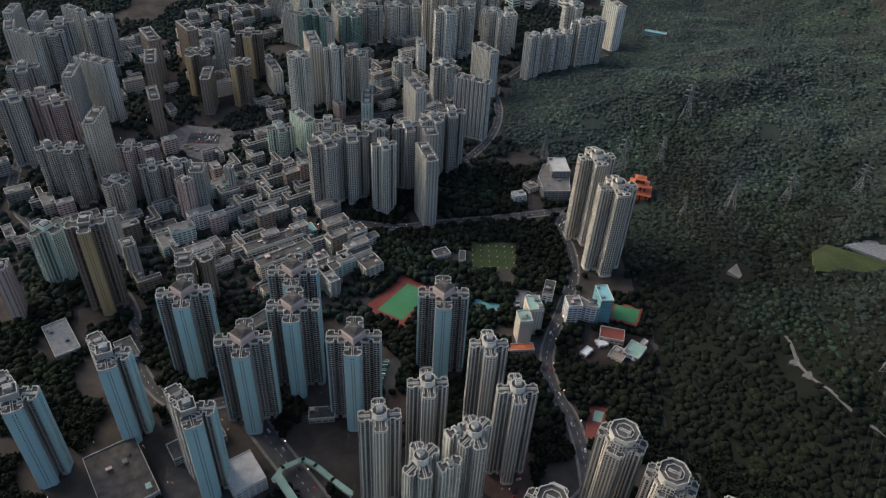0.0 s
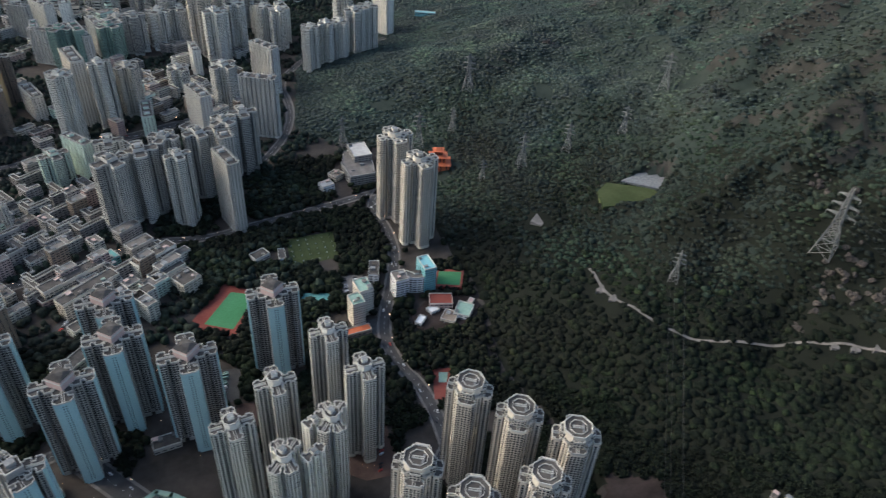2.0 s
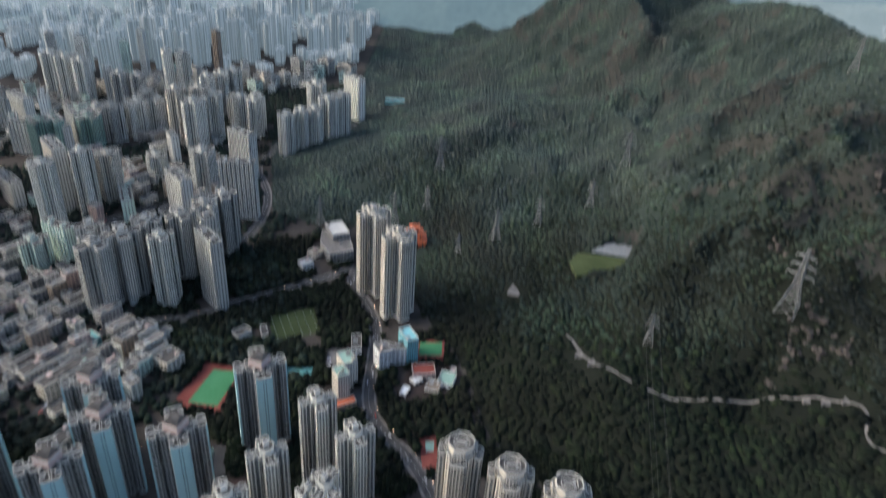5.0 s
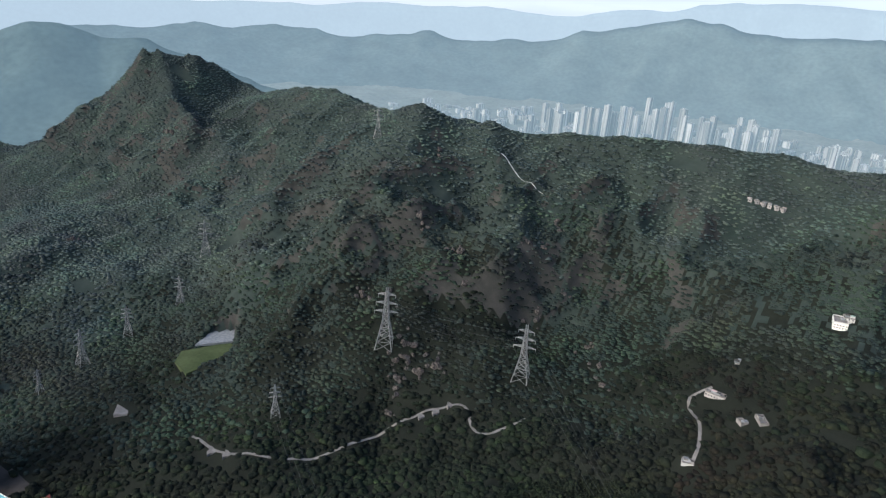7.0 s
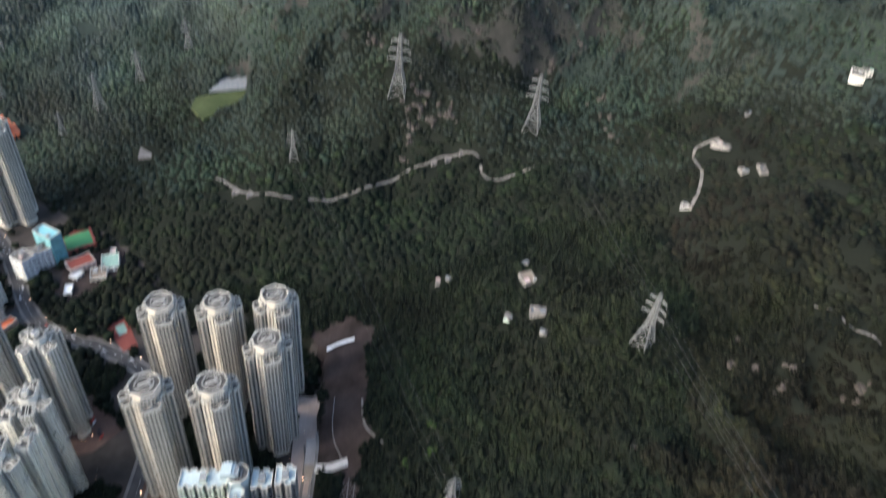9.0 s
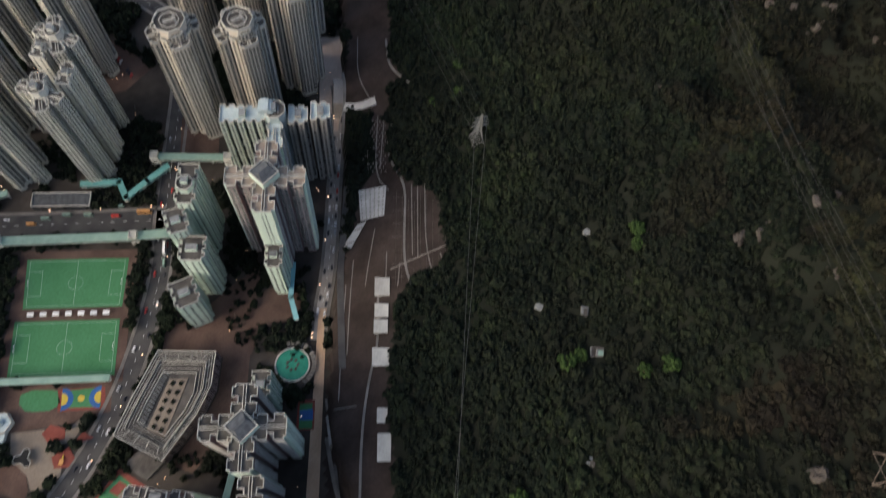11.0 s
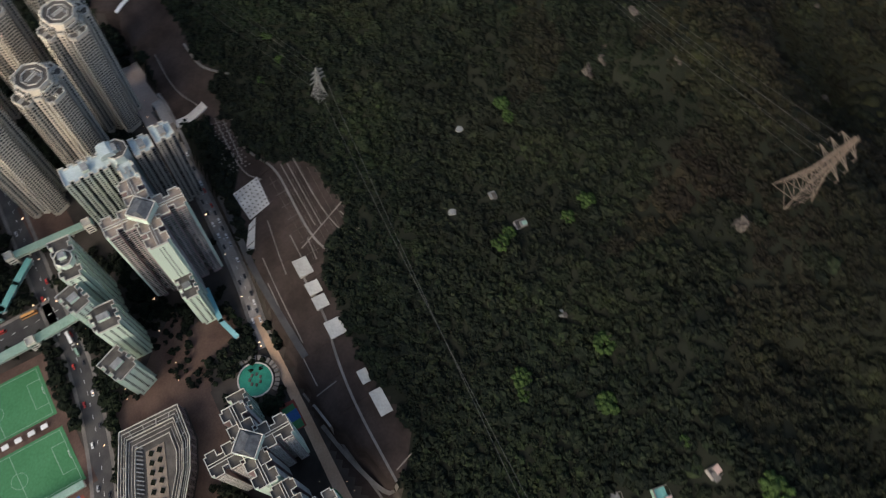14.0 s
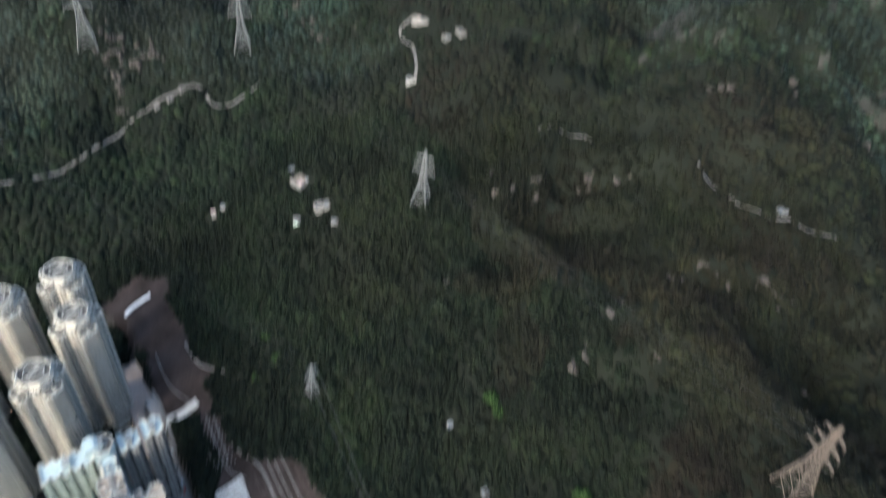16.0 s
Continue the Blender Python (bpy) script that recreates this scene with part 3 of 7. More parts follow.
ROWS = [(812, 192, 3), (835, 190, 2), (912, 192, 1), (955, 172, 2), (975, 172, 2), (1005, 172, 2), (1030, 175, 2), (1060, 172, 3), (1085, 178, 2), (1102, 158, 2), (1125, 160, 2), (1150, 163, 2), (1190, 165, 2), (1218, 175, 2), (1245, 178, 2),
        (1285, 168, 2), (1305, 172, 2), (1325, 180, 2), (1345, 188, 2), (1450, 200, 3), (1490, 205, 3), (1560, 252, 2)]
for i in range(420):
    a = radians(rng.uniform(52, 92))
    d = rng.uniform(2350, 3350)
    spots.append((d * math.sin(a) - 52, d * math.cos(a) - 50, 0, rng.uniform(8, 18), rng.uniform(8, 26), rng.uniform(12, 40), a))
for px, top, n in ROWS:
    u = (px - 784) / 1248.2
    a = radians(57.0) + math.atan(u)
    el = math.atan((441 - top) / 1248.2 / math.sqrt(1 + u * u)) - radians(20.46) + radians(4.2) * math.sin(math.atan(u)) * 1.2
    for k in range(n + 1):
        b = a + radians(rng.uniform(-0.55, 0.55))
        d = 2900 + rng.uniform(-250, 250)
        spots.append((d * math.sin(b) - 52, d * math.cos(b) - 50, 0, rng.uniform(8, 13), 10, max(40, 532 + d * math.tan(el)) * rng.uniform(0.6, 1.0), b))
block_field("backdrop_city", spots, M["valley_city"], "haze-paled towers of a new town in the far valley")
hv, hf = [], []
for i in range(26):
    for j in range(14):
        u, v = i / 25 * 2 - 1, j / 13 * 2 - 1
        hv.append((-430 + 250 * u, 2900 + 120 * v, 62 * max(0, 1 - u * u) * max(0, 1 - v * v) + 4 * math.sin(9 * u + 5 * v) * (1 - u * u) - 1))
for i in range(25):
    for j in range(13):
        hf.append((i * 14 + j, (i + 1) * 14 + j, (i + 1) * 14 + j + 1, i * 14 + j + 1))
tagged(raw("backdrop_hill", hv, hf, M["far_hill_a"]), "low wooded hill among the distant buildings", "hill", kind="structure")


# ---- tower blocks ----
def windows_on(pts, z0, z1, storey, pitch, wide, tall, verts, faces, only=None, least=2.2):
    n = len(pts)
    for i in range(n):
        if only is not None and i not in only:
            continue
        a, b = Vector(pts[i]), Vector(pts[(i + 1) % n])
        d = b - a
        L = d.length
        if L < least:
            continue
        d /= L
        nr = Vector((d.y, -d.x))
        cols = max(1, int(L / pitch))
        for c in range(cols):
            p = a + d * (L * (c + 0.5) / cols) + nr * 0.06
            u = d * min(wide, L * 0.75 / cols) / 2
            z = z0
            while z < z1 - storey * 0.9:
                k = len(verts)
                verts += [(p.x - u.x, p.y - u.y, z + 0.8), (p.x + u.x, p.y + u.y, z + 0.8), (p.x + u.x, p.y + u.y, z + 0.8 + tall), (p.x - u.x, p.y - u.y, z + 0.8 + tall)]
                faces.append((k, k + 1, k + 2, k + 3))
                z += storey


def ledges_on(bm, pts, z0, z1, storey, out, th, only):
    """Thin projecting slabs under the windows, storey by storey."""
    n = len(pts)
    for i in only:
        a, b = Vector(pts[i]), Vector(pts[(i + 1) % n])
        d = (b - a)
        if d.length < 2.2:
            continue
        d.normalize()
        nr = Vector((d.y, -d.x)) * out
        a, b = a + d * 0.3, b - d * 0.3
        z = z0
        while z < z1 - storey * 0.9:
            prism(bm, [tuple(a + nr), tuple(b + nr), tuple(b), tuple(a)], z + 0.35, z + 0.35 + th)
            z += storey


def capped(bm, z):
    """Gives the faces at height z the second material."""
    for f in bm.faces:
        if abs(f.calc_center_median().z - z) < 0.01:
            f.material_index = 1


def arm_outline(r0, r1, w, notch=1.6):
    """A wing along +x, with light wells in both flanks and a narrower end."""
    L = r1 - r0
    a, b, c, d = r0 + L * 0.22, r0 + L * (0.36 if notch < 3 else 0.50), r0 + L * (0.62 if notch < 3 else 0.66), r0 + L * 0.74
    e = w * 0.24
    return [(r0, -w + 1.5), (a, -w + 1.5), (a, -w), (b, -w), (b, -w + notch), (c, -w + notch), (c, -w), (r1 - 1.5, -w), (r1 - 1.5, -w + e), (r1, -w + e),
            (r1, w - e), (r1 - 1.5, w - e), (r1 - 1.5, w), (c, w), (c, w - notch), (b, w - notch), (b, w), (a, w), (a, w - 1.5), (r0, w - 1.5)]


def slab_outline(L, D, bay=7.0):
    """A long block along x with recessed bays on both faces."""
    n = max(2, int(round(2 * L / bay)))
    s = 2 * L / n
    lo, hi = [], []
    for i in range(n):
        x = -L + i * s
        lo += [(x, -D), (x + s * 0.6, -D), (x + s * 0.6, -D + 2.0), (x + s, -D + 2.0)]
        hi += [(x, D), (x + s * 0.6, D), (x + s * 0.6, D - 2.0), (x + s, D - 2.0)]
    return lo + hi[::-1]


for i, (x, y, z, hw, hd, h, turn) in enumerate(FAR_ONES):
    bm = bmesh.new()
    box(bm, -hw, -hd, -1, hw, hd, h)
    box(bm, -hw * 0.5, -hd * 0.4, h - 0.1, hw * 0.3, hd * 0.5, h + 3.5)
    capped(bm, h)
    capped(bm, h + 3.5)
    gb = bmesh.new()
    n = int(h / 6)
    for k in range(n):
        z0 = 2 + k * (h - 3) / n
        for sx, sy, lx, ly in ((0, -1, 1, 0), (0, 1, 1, 0), (-1, 0, 0, 1), (1, 0, 0, 1)):
            if lx:
                box(gb, -hw * 0.85, sy * hd - 0.1, z0, hw * 0.85, sy * hd + 0.1, z0 + 2.6)
            else:
                box(gb, sx * hw - 0.1, -hd * 0.85, z0, sx * hw + 0.1, hd * 0.85, z0 + 2.6)
    b = obj("apartment_block", bm, [M[("pale", "cream", "grey", "pale", "mint")[i % 5]], M["roof"]])
    tagged(obj("glazing", gb, M["glass"], b), "bands of dark windows", kind="stuff")
    b.matrix_world = pose(x, y, 0, 0, 0, math.degrees(turn))
    tagged(b, "pale concrete " + ("tower" if h > 50 else "low block") + " far off in the city", "building", "distant city blocks")

MESHES = {}


def keep(*obs):
    data = tuple(o.data for o in obs)
    for o in obs:
        bpy.data.objects.remove(o)
    return data


def place_parts(parent, names, data, m=None):
    """Links shared meshes: the first under the parent, the rest under the first."""
    first = new(names[0], data[0])
    first.parent = parent
    if m is not None:
        first.matrix_local = m
    for nm, dd in zip(names[1:], data[1:]):
        o = new(nm, dd)
        o.parent = first
        if nm == "glazing":
            tagged(o, "rows of dark windows", kind="stuff")
        if nm == "ledge":
            tagged(o, kind="stuff")
    return first


def wing(parent, r0, r1, w, h, side_mat, end_mat, angle, fine=True, storey=2.7, roof="roof"):
    """One wing of a tower: shell with its end wall, parapet, windows and sill slabs."""
    full = ("wing", r0, r1, w, h, side_mat, end_mat, fine, roof)
    if full not in MESHES:
        pts = arm_outline(r0, r1, w, w * 0.5 if fine and w > 7 else 1.6)
        bm = bmesh.new()
        prism(bm, pts, 0, h)
        for f in bm.faces:
            c = f.calc_center_median()
            if c.z > h - 0.01:
                f.material_index = 2
            elif c.x > r1 - 1.6:
                f.material_index = 1
        shell = obj("wing", bm, [M[side_mat], M[end_mat], M[roof]])
        bm = bmesh.new()
        wall_ring(bm, pts, h - 0.3, h + 1.4, 0.38)
        L = r1 - r0
        par = obj("parapet", bm, M["parapet"])
        v, f = [], []
        flank = (2, 6, 12, 16)
        windows_on(pts, 4, h, storey, 2.6 if fine else 2.9, 2.05 if fine else 1.9, 1.95 if fine else 1.6, v, f, only=flank, least=1.4)
        windows_on(pts, 4, h, storey, 3.0, 2.8, 2.2, v, f, only=(0, 4, 14, 18), least=1.0)
        if side_mat == end_mat:
            windows_on(pts, 4, h, storey, 2.3, 1.75, 1.8, v, f, only=(7, 8, 9, 10, 11), least=1.2)
        else:
          windows_on([(r1, -1.9), (r1, -0.3)], 4, h, storey, 1.6, 0.9, 1.3, v, f, only=(0,), least=1)
          windows_on([(r1, 0.3), (r1, 1.9)], 4, h, storey, 1.6, 0.9, 1.3, v, f, only=(0,), least=1)
        win = raw("glazing", v, f, M["glass"])
        out = [shell, par, win]
        if fine:
            bm = bmesh.new()
            for s in (-1, 1):
                box(bm, r0 + L * 0.3, s * 0.8 - 0.16, h, r1 - 0.4, s * 0.8 + 0.16, h + 1.3)
            if w > 5.5:
                for s in (-1, 1):
                    box(bm, r0 + L * 0.48, s * w * 0.3 - w * 0.14, h, r0 + L * 0.48 + 0.3, s * w * 0.3 + w * 0.14, h + 1.0)
            out.append(obj("roof_beam", bm, M["parapet"]))
            bm = bmesh.new()
            ledges_on(bm, pts, 4, h, storey, 0.28, 0.3, (2, 4, 6, 12, 14, 16))
            out.append(obj("ledge", bm, M["parapet"]))
        MESHES[full] = keep(*out)
    return place_parts(parent, ("wing", "parapet", "glazing", "roof_beam", "ledge"), MESHES[full], pose(0, 0, 0, 0, 0, angle))


def roof_house(parent, h, r, mat, style="octagon", fine=True):
    """The core with its lift-machine room, water tanks and railings."""
    key = ("top", h, r, mat, style)
    if key not in MESHES:
        bm = bmesh.new()
        n, off = (8, 22.5) if style in ("octagon", "crown") else (4, 45 if style == "square" else 0)
        ring = [(r * math.cos(radians(off + 360 / n * i)), r * math.sin(radians(off + 360 / n * i))) for i in range(n)]
        up = 1.8 if style == "crown" else 5.0 if fine else 3.5
        prism(bm, ring, 0, h + up)
        for f in bm.faces:
            if f.calc_center_median().z > h + up - 0.01:
                f.material_index = 1
        core = obj("core", bm, [M[mat], M["roof"]])
        bm = bmesh.new()
        wall_ring(bm, ring, h + up - 0.2, h + up + 1.3, 0.5)
        par = obj("parapet", bm, M["parapet"])
        bm = bmesh.new()
        if style == "crown":
            wall_ring(bm, [(p[0] * 0.62, p[1] * 0.62) for p in ring], h + up, h + up + 0.9, 0.35)
            for u in (-0.8, 0.8):
                box(bm, -r * 0.4, u - 0.2, h + up, r * 0.4, u + 0.2, h + up + 1.1)
            tank = obj("roof_ring", bm, M["parapet"])
        elif style == "hip":
            lo = [bm.verts.new((p[0] * 0.96, p[1] * 0.96, h + up)) for p in ring]
            mid = [bm.verts.new((p[0] * 0.96, p[1] * 0.96, h + up + 3.2)) for p in ring]
            ridge = [bm.verts.new((0, r * 0.35 * s, h + up + 5.6)) for s in (1, -1)]
            for i in range(4):
                bm.faces.new((lo[i], lo[(i + 1) % 4], mid[(i + 1) % 4], mid[i]))
            for a in ((mid[0], mid[1], ridge[0]), (mid[1], mid[2], ridge[0]), (mid[2], ridge[1], ridge[0]), (mid[2], mid[3], ridge[1]), (mid[3], mid[0], ridge[1]), (mid[0], ridge[0], ridge[1])):
                bm.faces.new(a).material_index = 1
            bmesh.ops.recalc_face_normals(bm, faces=bm.faces)
            tank = obj("machine_room", bm, [M[mat], M["roof"]])
        elif style == "diamond":
            lo = [bm.verts.new((p[0] * 0.9, p[1] * 0.9, h + up + 0.6)) for p in ring]
            ridge = [bm.verts.new((r * 0.3 * s, -r * 0.3 * s, h + up + 3.4)) for s in (1, -1)]
            for a, b, c in ((lo[0], lo[1], ridge[0]), (lo[1], ridge[1], ridge[0]), (lo[1], lo[2], ridge[1]), (lo[2], lo[3], ridge[1]), (lo[3], ridge[0], ridge[1]), (lo[3], lo[0], ridge[0])):
                bm.faces.new((a, b, c)).material_index = 1
            bmesh.ops.recalc_face_normals(bm, faces=bm.faces)
            tank = obj("roof_lantern", bm, [M[mat], M["lantern"]])
        else:
            box(bm, -r * 0.5, -r * 0.35, h + up, r * 0.15, r * 0.4, h + up + 3.6)
            capped(bm, h + up + 3.6)
            tank = obj("water_tank", bm, [M[mat], M["zinc"]])
        bm = bmesh.new()
        box(bm, r * 0.25, -r * 0.4, h + up, r * 0.4, r * 0.3, h + up + 0.8)
        pipe = obj("roof_pipe", bm, M["steel"])
        MESHES[key] = keep(core, par, tank, pipe) if fine else keep(core, par, tank, pipe)[:3]
    place_parts(parent, ("core", "parapet", "water_tank", "roof_pipe"), MESHES[key])


def tower(x, y, h, turn, label, group, z=0):
    t = new("tower_block")
    t.matrix_world = pose(x, y, z, 0, 0, turn)
    return tagged(t, label, "tower block", group)


def cross_tower(x, y, h, turn, span, w, side, end, label, group, arms=(0, 90, 180, 270), style="square", fine=True, core=None, drop=0.5, top=None, roof="roof"):
    t = tower(x, y, h, turn, label, group)
    for i, a in enumerate(arms):
        wing(t, 3.0, span, w, h - drop * (1 + i % 2), side, end, a, fine, 2.7, roof)
    roof_house(t, h, core or w * 1.15, top or side, style, fine)
    return t


def slab_part(parent, L, D, h, side_mat, m, fine=True, storey=2.7, roof="roof"):
    key = ("slab", L, D, h, side_mat, fine, roof)
    if key not in MESHES:
        pts = slab_outline(L, D)
        bm = bmesh.new()
        prism(bm, pts, 0, h)
        for f in bm.faces:
            if f.calc_center_median().z > h - 0.01:
                f.material_index = 1
        shell = obj("slab", bm, [M[side_mat], M[roof]])
        bm = bmesh.new()
        wall_ring(bm, pts, h - 0.3, h + 1.3, 0.4)
        par = obj("parapet", bm, M["parapet"])
        huts = []
        for k in range(max(1, int(L / 9))):
            u = -L + (k + 0.5) * 2 * L / max(1, int(L / 9))
            bm = bmesh.new()
            box(bm, u - 2.2, -D * 0.45, h, u + 2.2, D * 0.4, h + 3.2)
            capped(bm, h + 3.2)
            huts.append(obj("roof_hut", bm, [M[side_mat], M["zinc"]]))
        v, f = [], []
        q = len(pts) // 2
        deep = [i for i in range(2 * q) if (i < q and i % 4 == 2) or (i >= q and (i - q) % 4 == 0)]
        flush = [i for i in range(2 * q) if (i < q and i % 4 == 0) or (i >= q and (i - q) % 4 == 2)]
        windows_on(pts, 3, h, storey, 3.0, 2.7, 2.15, v, f, only=deep, least=1.5)
        windows_on(pts, 3, h, storey, 2.3, 1.6, 1.6, v, f, only=flush, least=1.5)
        windows_on(pts, 3, h, storey, 3.6, 1.6, 1.5, v, f, only=(q - 1, 2 * q - 1), least=3)
        win = raw("glazing", v, f, M["glass"])
        MESHES[key] = keep(shell, par, win, *huts)
    return place_parts(parent, ("slab", "parapet", "glazing") + ("roof_hut",) * 8, MESHES[key], m)


TREELESS = []          # circles kept clear of trees
BLUE = "tall housing block with pale blue end walls and ribbed grey flanks"
for x, y, turn in [(-236, 479, -77), (-143, 518, -84), (-133, 469, -84), (-167, 424, -80), (-73, 434, -85), (3, 498, -87)]:
    cross_tower(x, y, 101, turn, 24, 7.5, "taupe", "blue", BLUE, "blue housing blocks", style="hip", top="pink", core=10.5)
    TREELESS.append((x, y, 24))
for x, y, turn in [(-276, 400, -62), (-190, 348, -60), (-330, 352, -58)]:
    t = cross_tower(x, y, 98, turn, 20, 7.5, "taupe", "blue", "Y-shaped housing block with pale blue end walls", "blue housing blocks", (0, 68, 195))
    slab_part(t, 13, 7.0, 97, "taupe", pose(-17, -4, 0, 0, 0, 195))
    TREELESS.append((x, y, 26))
for x, y, turn in [(44, 428, -84), (66, 379, -84), (-6, 380, -82), (-41, 345, -80)]:
    cross_tower(x, y, 108, turn, 16.5, 5.4, "pale", "pale", "slender grey-white cruciform housing block", "grey housing blocks", (0, 90, 270, 180), "octagon")
    TREELESS.append((x, y, 17))
for x, y in [(-7, 307), (32, 334)]:
    t = cross_tower(x, y, 108, -48, 16, 5.2, "pale", "pale", "grey-white housing block joined to its twin", "grey housing blocks", (-80, -25, 100, 155), "octagon")
    slab_part(t, 9, 4.6, 107, "pale", pose(*((15, 15, 0) if x < 0 else (-10, -9, 0)), 0, 0, 80))
    TREELESS.append((x, y, 18))
for i, (x, y) in enumerate([(140, 329), (169, 296), (203, 267), (165, 237), (82, 270), (112, 236)]):
    t = tower(x, y, 124, -30 + 4 * (i % 3), "tall cream-white residential tower with stepped wings and octagonal crown", "cream towers")
    for k in range(4):
        wing(t, 3.0, 18.0, 6.9, 117, "cream", "cream", 90 * k)
        wing(t, 3.0, 12.8, 5.2, 123, "cream", "cream", 90 * k)
    for k in range(4):
        wing(t, 3.0, 13.0, 3.0, 119, "cream", "cream", 45 + 90 * k)
    roof_house(t, 124, 11.2, "cream", "crown")
    TREELESS.append((x, y, 19))
t = tower(86, 186, 88, -51, "long grey-green housing block with pale blue roof and bulky tanks", "near housing blocks")
slab_part(t, 16, 7.5, 87, "sage", pose(-23, 0, 0), True, 2.7, "bluecoat")
slab_part(t, 7, 7.5, 86, "taupe", pose(16, 0, 0), True, 2.7, "bluecoat")
slab_part(t, 7, 7.5, 89, "taupe", pose(32, 1, 0), True, 2.7, "bluecoat")
wing(t, 3.0, 29, 5.7, 86, "pale", "mint", -90, True, 2.7, "bluecoat")
roof_house(t, 88, 8.0, "bluecoat", "octagon")
bm = bmesh.new()
for i in range(6):
    a0, a1 = math.pi * i / 6, math.pi * (i + 1) / 6
    prism(bm, [(-6 + 5 * math.cos(a1), -4), (-6 + 5 * math.cos(a0), -4), (-6 + 5 * math.cos(a0), 6), (-6 + 5 * math.cos(a1), 6)], 92, 94 + 4 * math.sin((a0 + a1) / 2))
obj("curved_tank", bm, M["bluecoat"], t)
t = cross_tower(36, 147, 112, -142, 26, 7.4, "mauve", "mint", "mint-green cruciform housing block with glazed roof lantern", "near housing blocks", style="diamond", core=9.8, top="mint", roof="tilecrust")
slab_part(t, 9, 6.2, 58, "mint", pose(34, 0, 0, 0, 0, 0))
t = cross_tower(-92, 53, 104, -142, 25, 7.4, "mauve", "mint", "cruciform housing block with a dark roof lantern and pale end walls", "near housing blocks", style="diamond", core=9.8, top="mint")
slab_part(t, 9, 6.2, 62, "mint", pose(-33, 2, 0, 0, 0, 0))
t = cross_tower(-128, 18, 97, -142, 24, 7.4, "mauve", "mint", "dark-flanked cruciform housing block with white parapets", "near housing blocks", (0, 90, 180), "diamond", core=9.0, top="mint")
t = cross_tower(-152, 68, 84, -150, 20, 7.4, "mauve", "mint", "grey and mint housing block with white parapets", "near housing blocks", (0, 90, 270))
for x, y, r in ((62, 214, 18), (106, 160, 18), (83, 186, 24), (36, 147, 28), (-92, 53, 28), (-128, 18, 28), (-152, 68, 24)):
    TREELESS.append((x, y, r))
t = tower(5, 194, 88, -143, "stepped mint and white slab housing block", "near housing blocks")
slab_part(t, 15, 7.0, 88, "mint", pose(-2, 0, 0, 0, 0, 0))
slab_part(t, 9, 7.5, 80, "mint", pose(22, -6, 0, 0, 0, 20))
slab_part(t, 9, 9.0, 70, "mint", pose(38, 4, 0, 0, 0, 0))
slab_part(t, 10, 9.0, 47, "mint", pose(62, -4, 0, 0, 0, 25))
roof_house(t, 88, 6.0, "mint", "octagon")
for k in range(6):
    TREELESS.append((12 - 12 * k, 204 - 11 * k, 15))
for i, (x, y, hh) in enumerate([(177, 738, 119), (193, 678, 117)]):
    t = cross_tower(x, y, hh, -78, 22, 7.5, "cream", "cream", "very tall cream residential slab with ribbed flanks", "hillside towers", (0, 90, 180, 270), "octagon")
    slab_part(t, 18, 7, hh - 2, "cream", pose(0, 0, 0, 0, 0, 0))
    TREELESS.append((x, y, 30))

# ---- the middle city ----
def city_tower(x, y, h, half, mat, i):
    """A block of flats of one of three plans."""
    half = max(6, 3 * round(half / 3))
    turn = (-70, -55, -84, -30)[i % 4] + (x * 7 + y * 3) % 9
    names = {"g": "grey concrete", "p": "pale painted", "m": "mint-green", "c": "cream", "b": "brown-tiled ochre-striped", "k": "pinkish", "o": "orange-brown", "t": "pale blue-green"}
    mats = {"g": "grey", "p": "pale", "m": "mint", "c": "cream", "b": "brown", "k": "pink", "o": "brown", "t": "jade"}
    m = mats[mat]
    h = 5 * round(h / 5)
    TREELESS.append((x, y, half))
    if half >= 21 and h < 70 or half >= 24:
        t = tower(x, y, h, turn, names[mat] + " slab block of flats in the dense city", "city blocks")
        slab_part(t, half, max(7, half * 0.34), h, m, None, False)
    elif half <= 12:
        t = tower(x, y, h, turn, names[mat] + " slim tower of flats in the dense city", "city blocks")
        slab_part(t, half, half * 0.8, h, m, None, False)
    else:
        t = tower(x, y, h, turn, names[mat] + " cruciform tower of flats in the dense city", "city blocks")
        for k in range(4):
            wing(t, 2.5, half * 1.05, half * 0.36, h - 0.5 * (k % 2), m, "ochre" if mat == "b" and k % 2 == i % 2 else m, 90 * k, False)
        roof_house(t, h, half * 0.45, m, "square", False)


for i, (x, y, h, half) in enumerate([
        (-81, 771, 98, 16), (-17, 1088, 75, 21), (-174, 896, 60, 17), (-236, 1016, 105, 18), (-188, 1051, 105, 16), (-90, 1169, 40, 18), (-61, 1233, 50, 21), (-119, 1366, 70, 20), (-19, 1279, 95, 22), (17, 1315, 95, 19), (-81, 1372, 70, 20), (137, 1208, 85, 16), (168, 1224, 85, 16), (193, 1228, 85, 15), (225, 1255, 95, 19), (253, 1274, 95, 17), (305, 1374, 95, 27), (220, 1350, 95, 20), (105, 1365, 70, 23), (68, 1388, 60, 21), (-286, 1633, 95, 21)]):
    city_tower(x, y, h, half, "p", i)
for i, (x, y, h, half) in enumerate([
        (-255, 1600, 95, 20), (-225, 1572, 95, 17), (-57, 1572, 110, 13), (-26, 1547, 110, 16), (14, 1425, 95, 15), (43, 1444, 95, 15), (70, 1463, 95, 15), (69, 1351, 75, 17), (94, 1324, 75, 16), (-333, 1482, 55, 29), (-294, 1490, 55, 26)]):
    city_tower(x, y, h, half, "p", i)
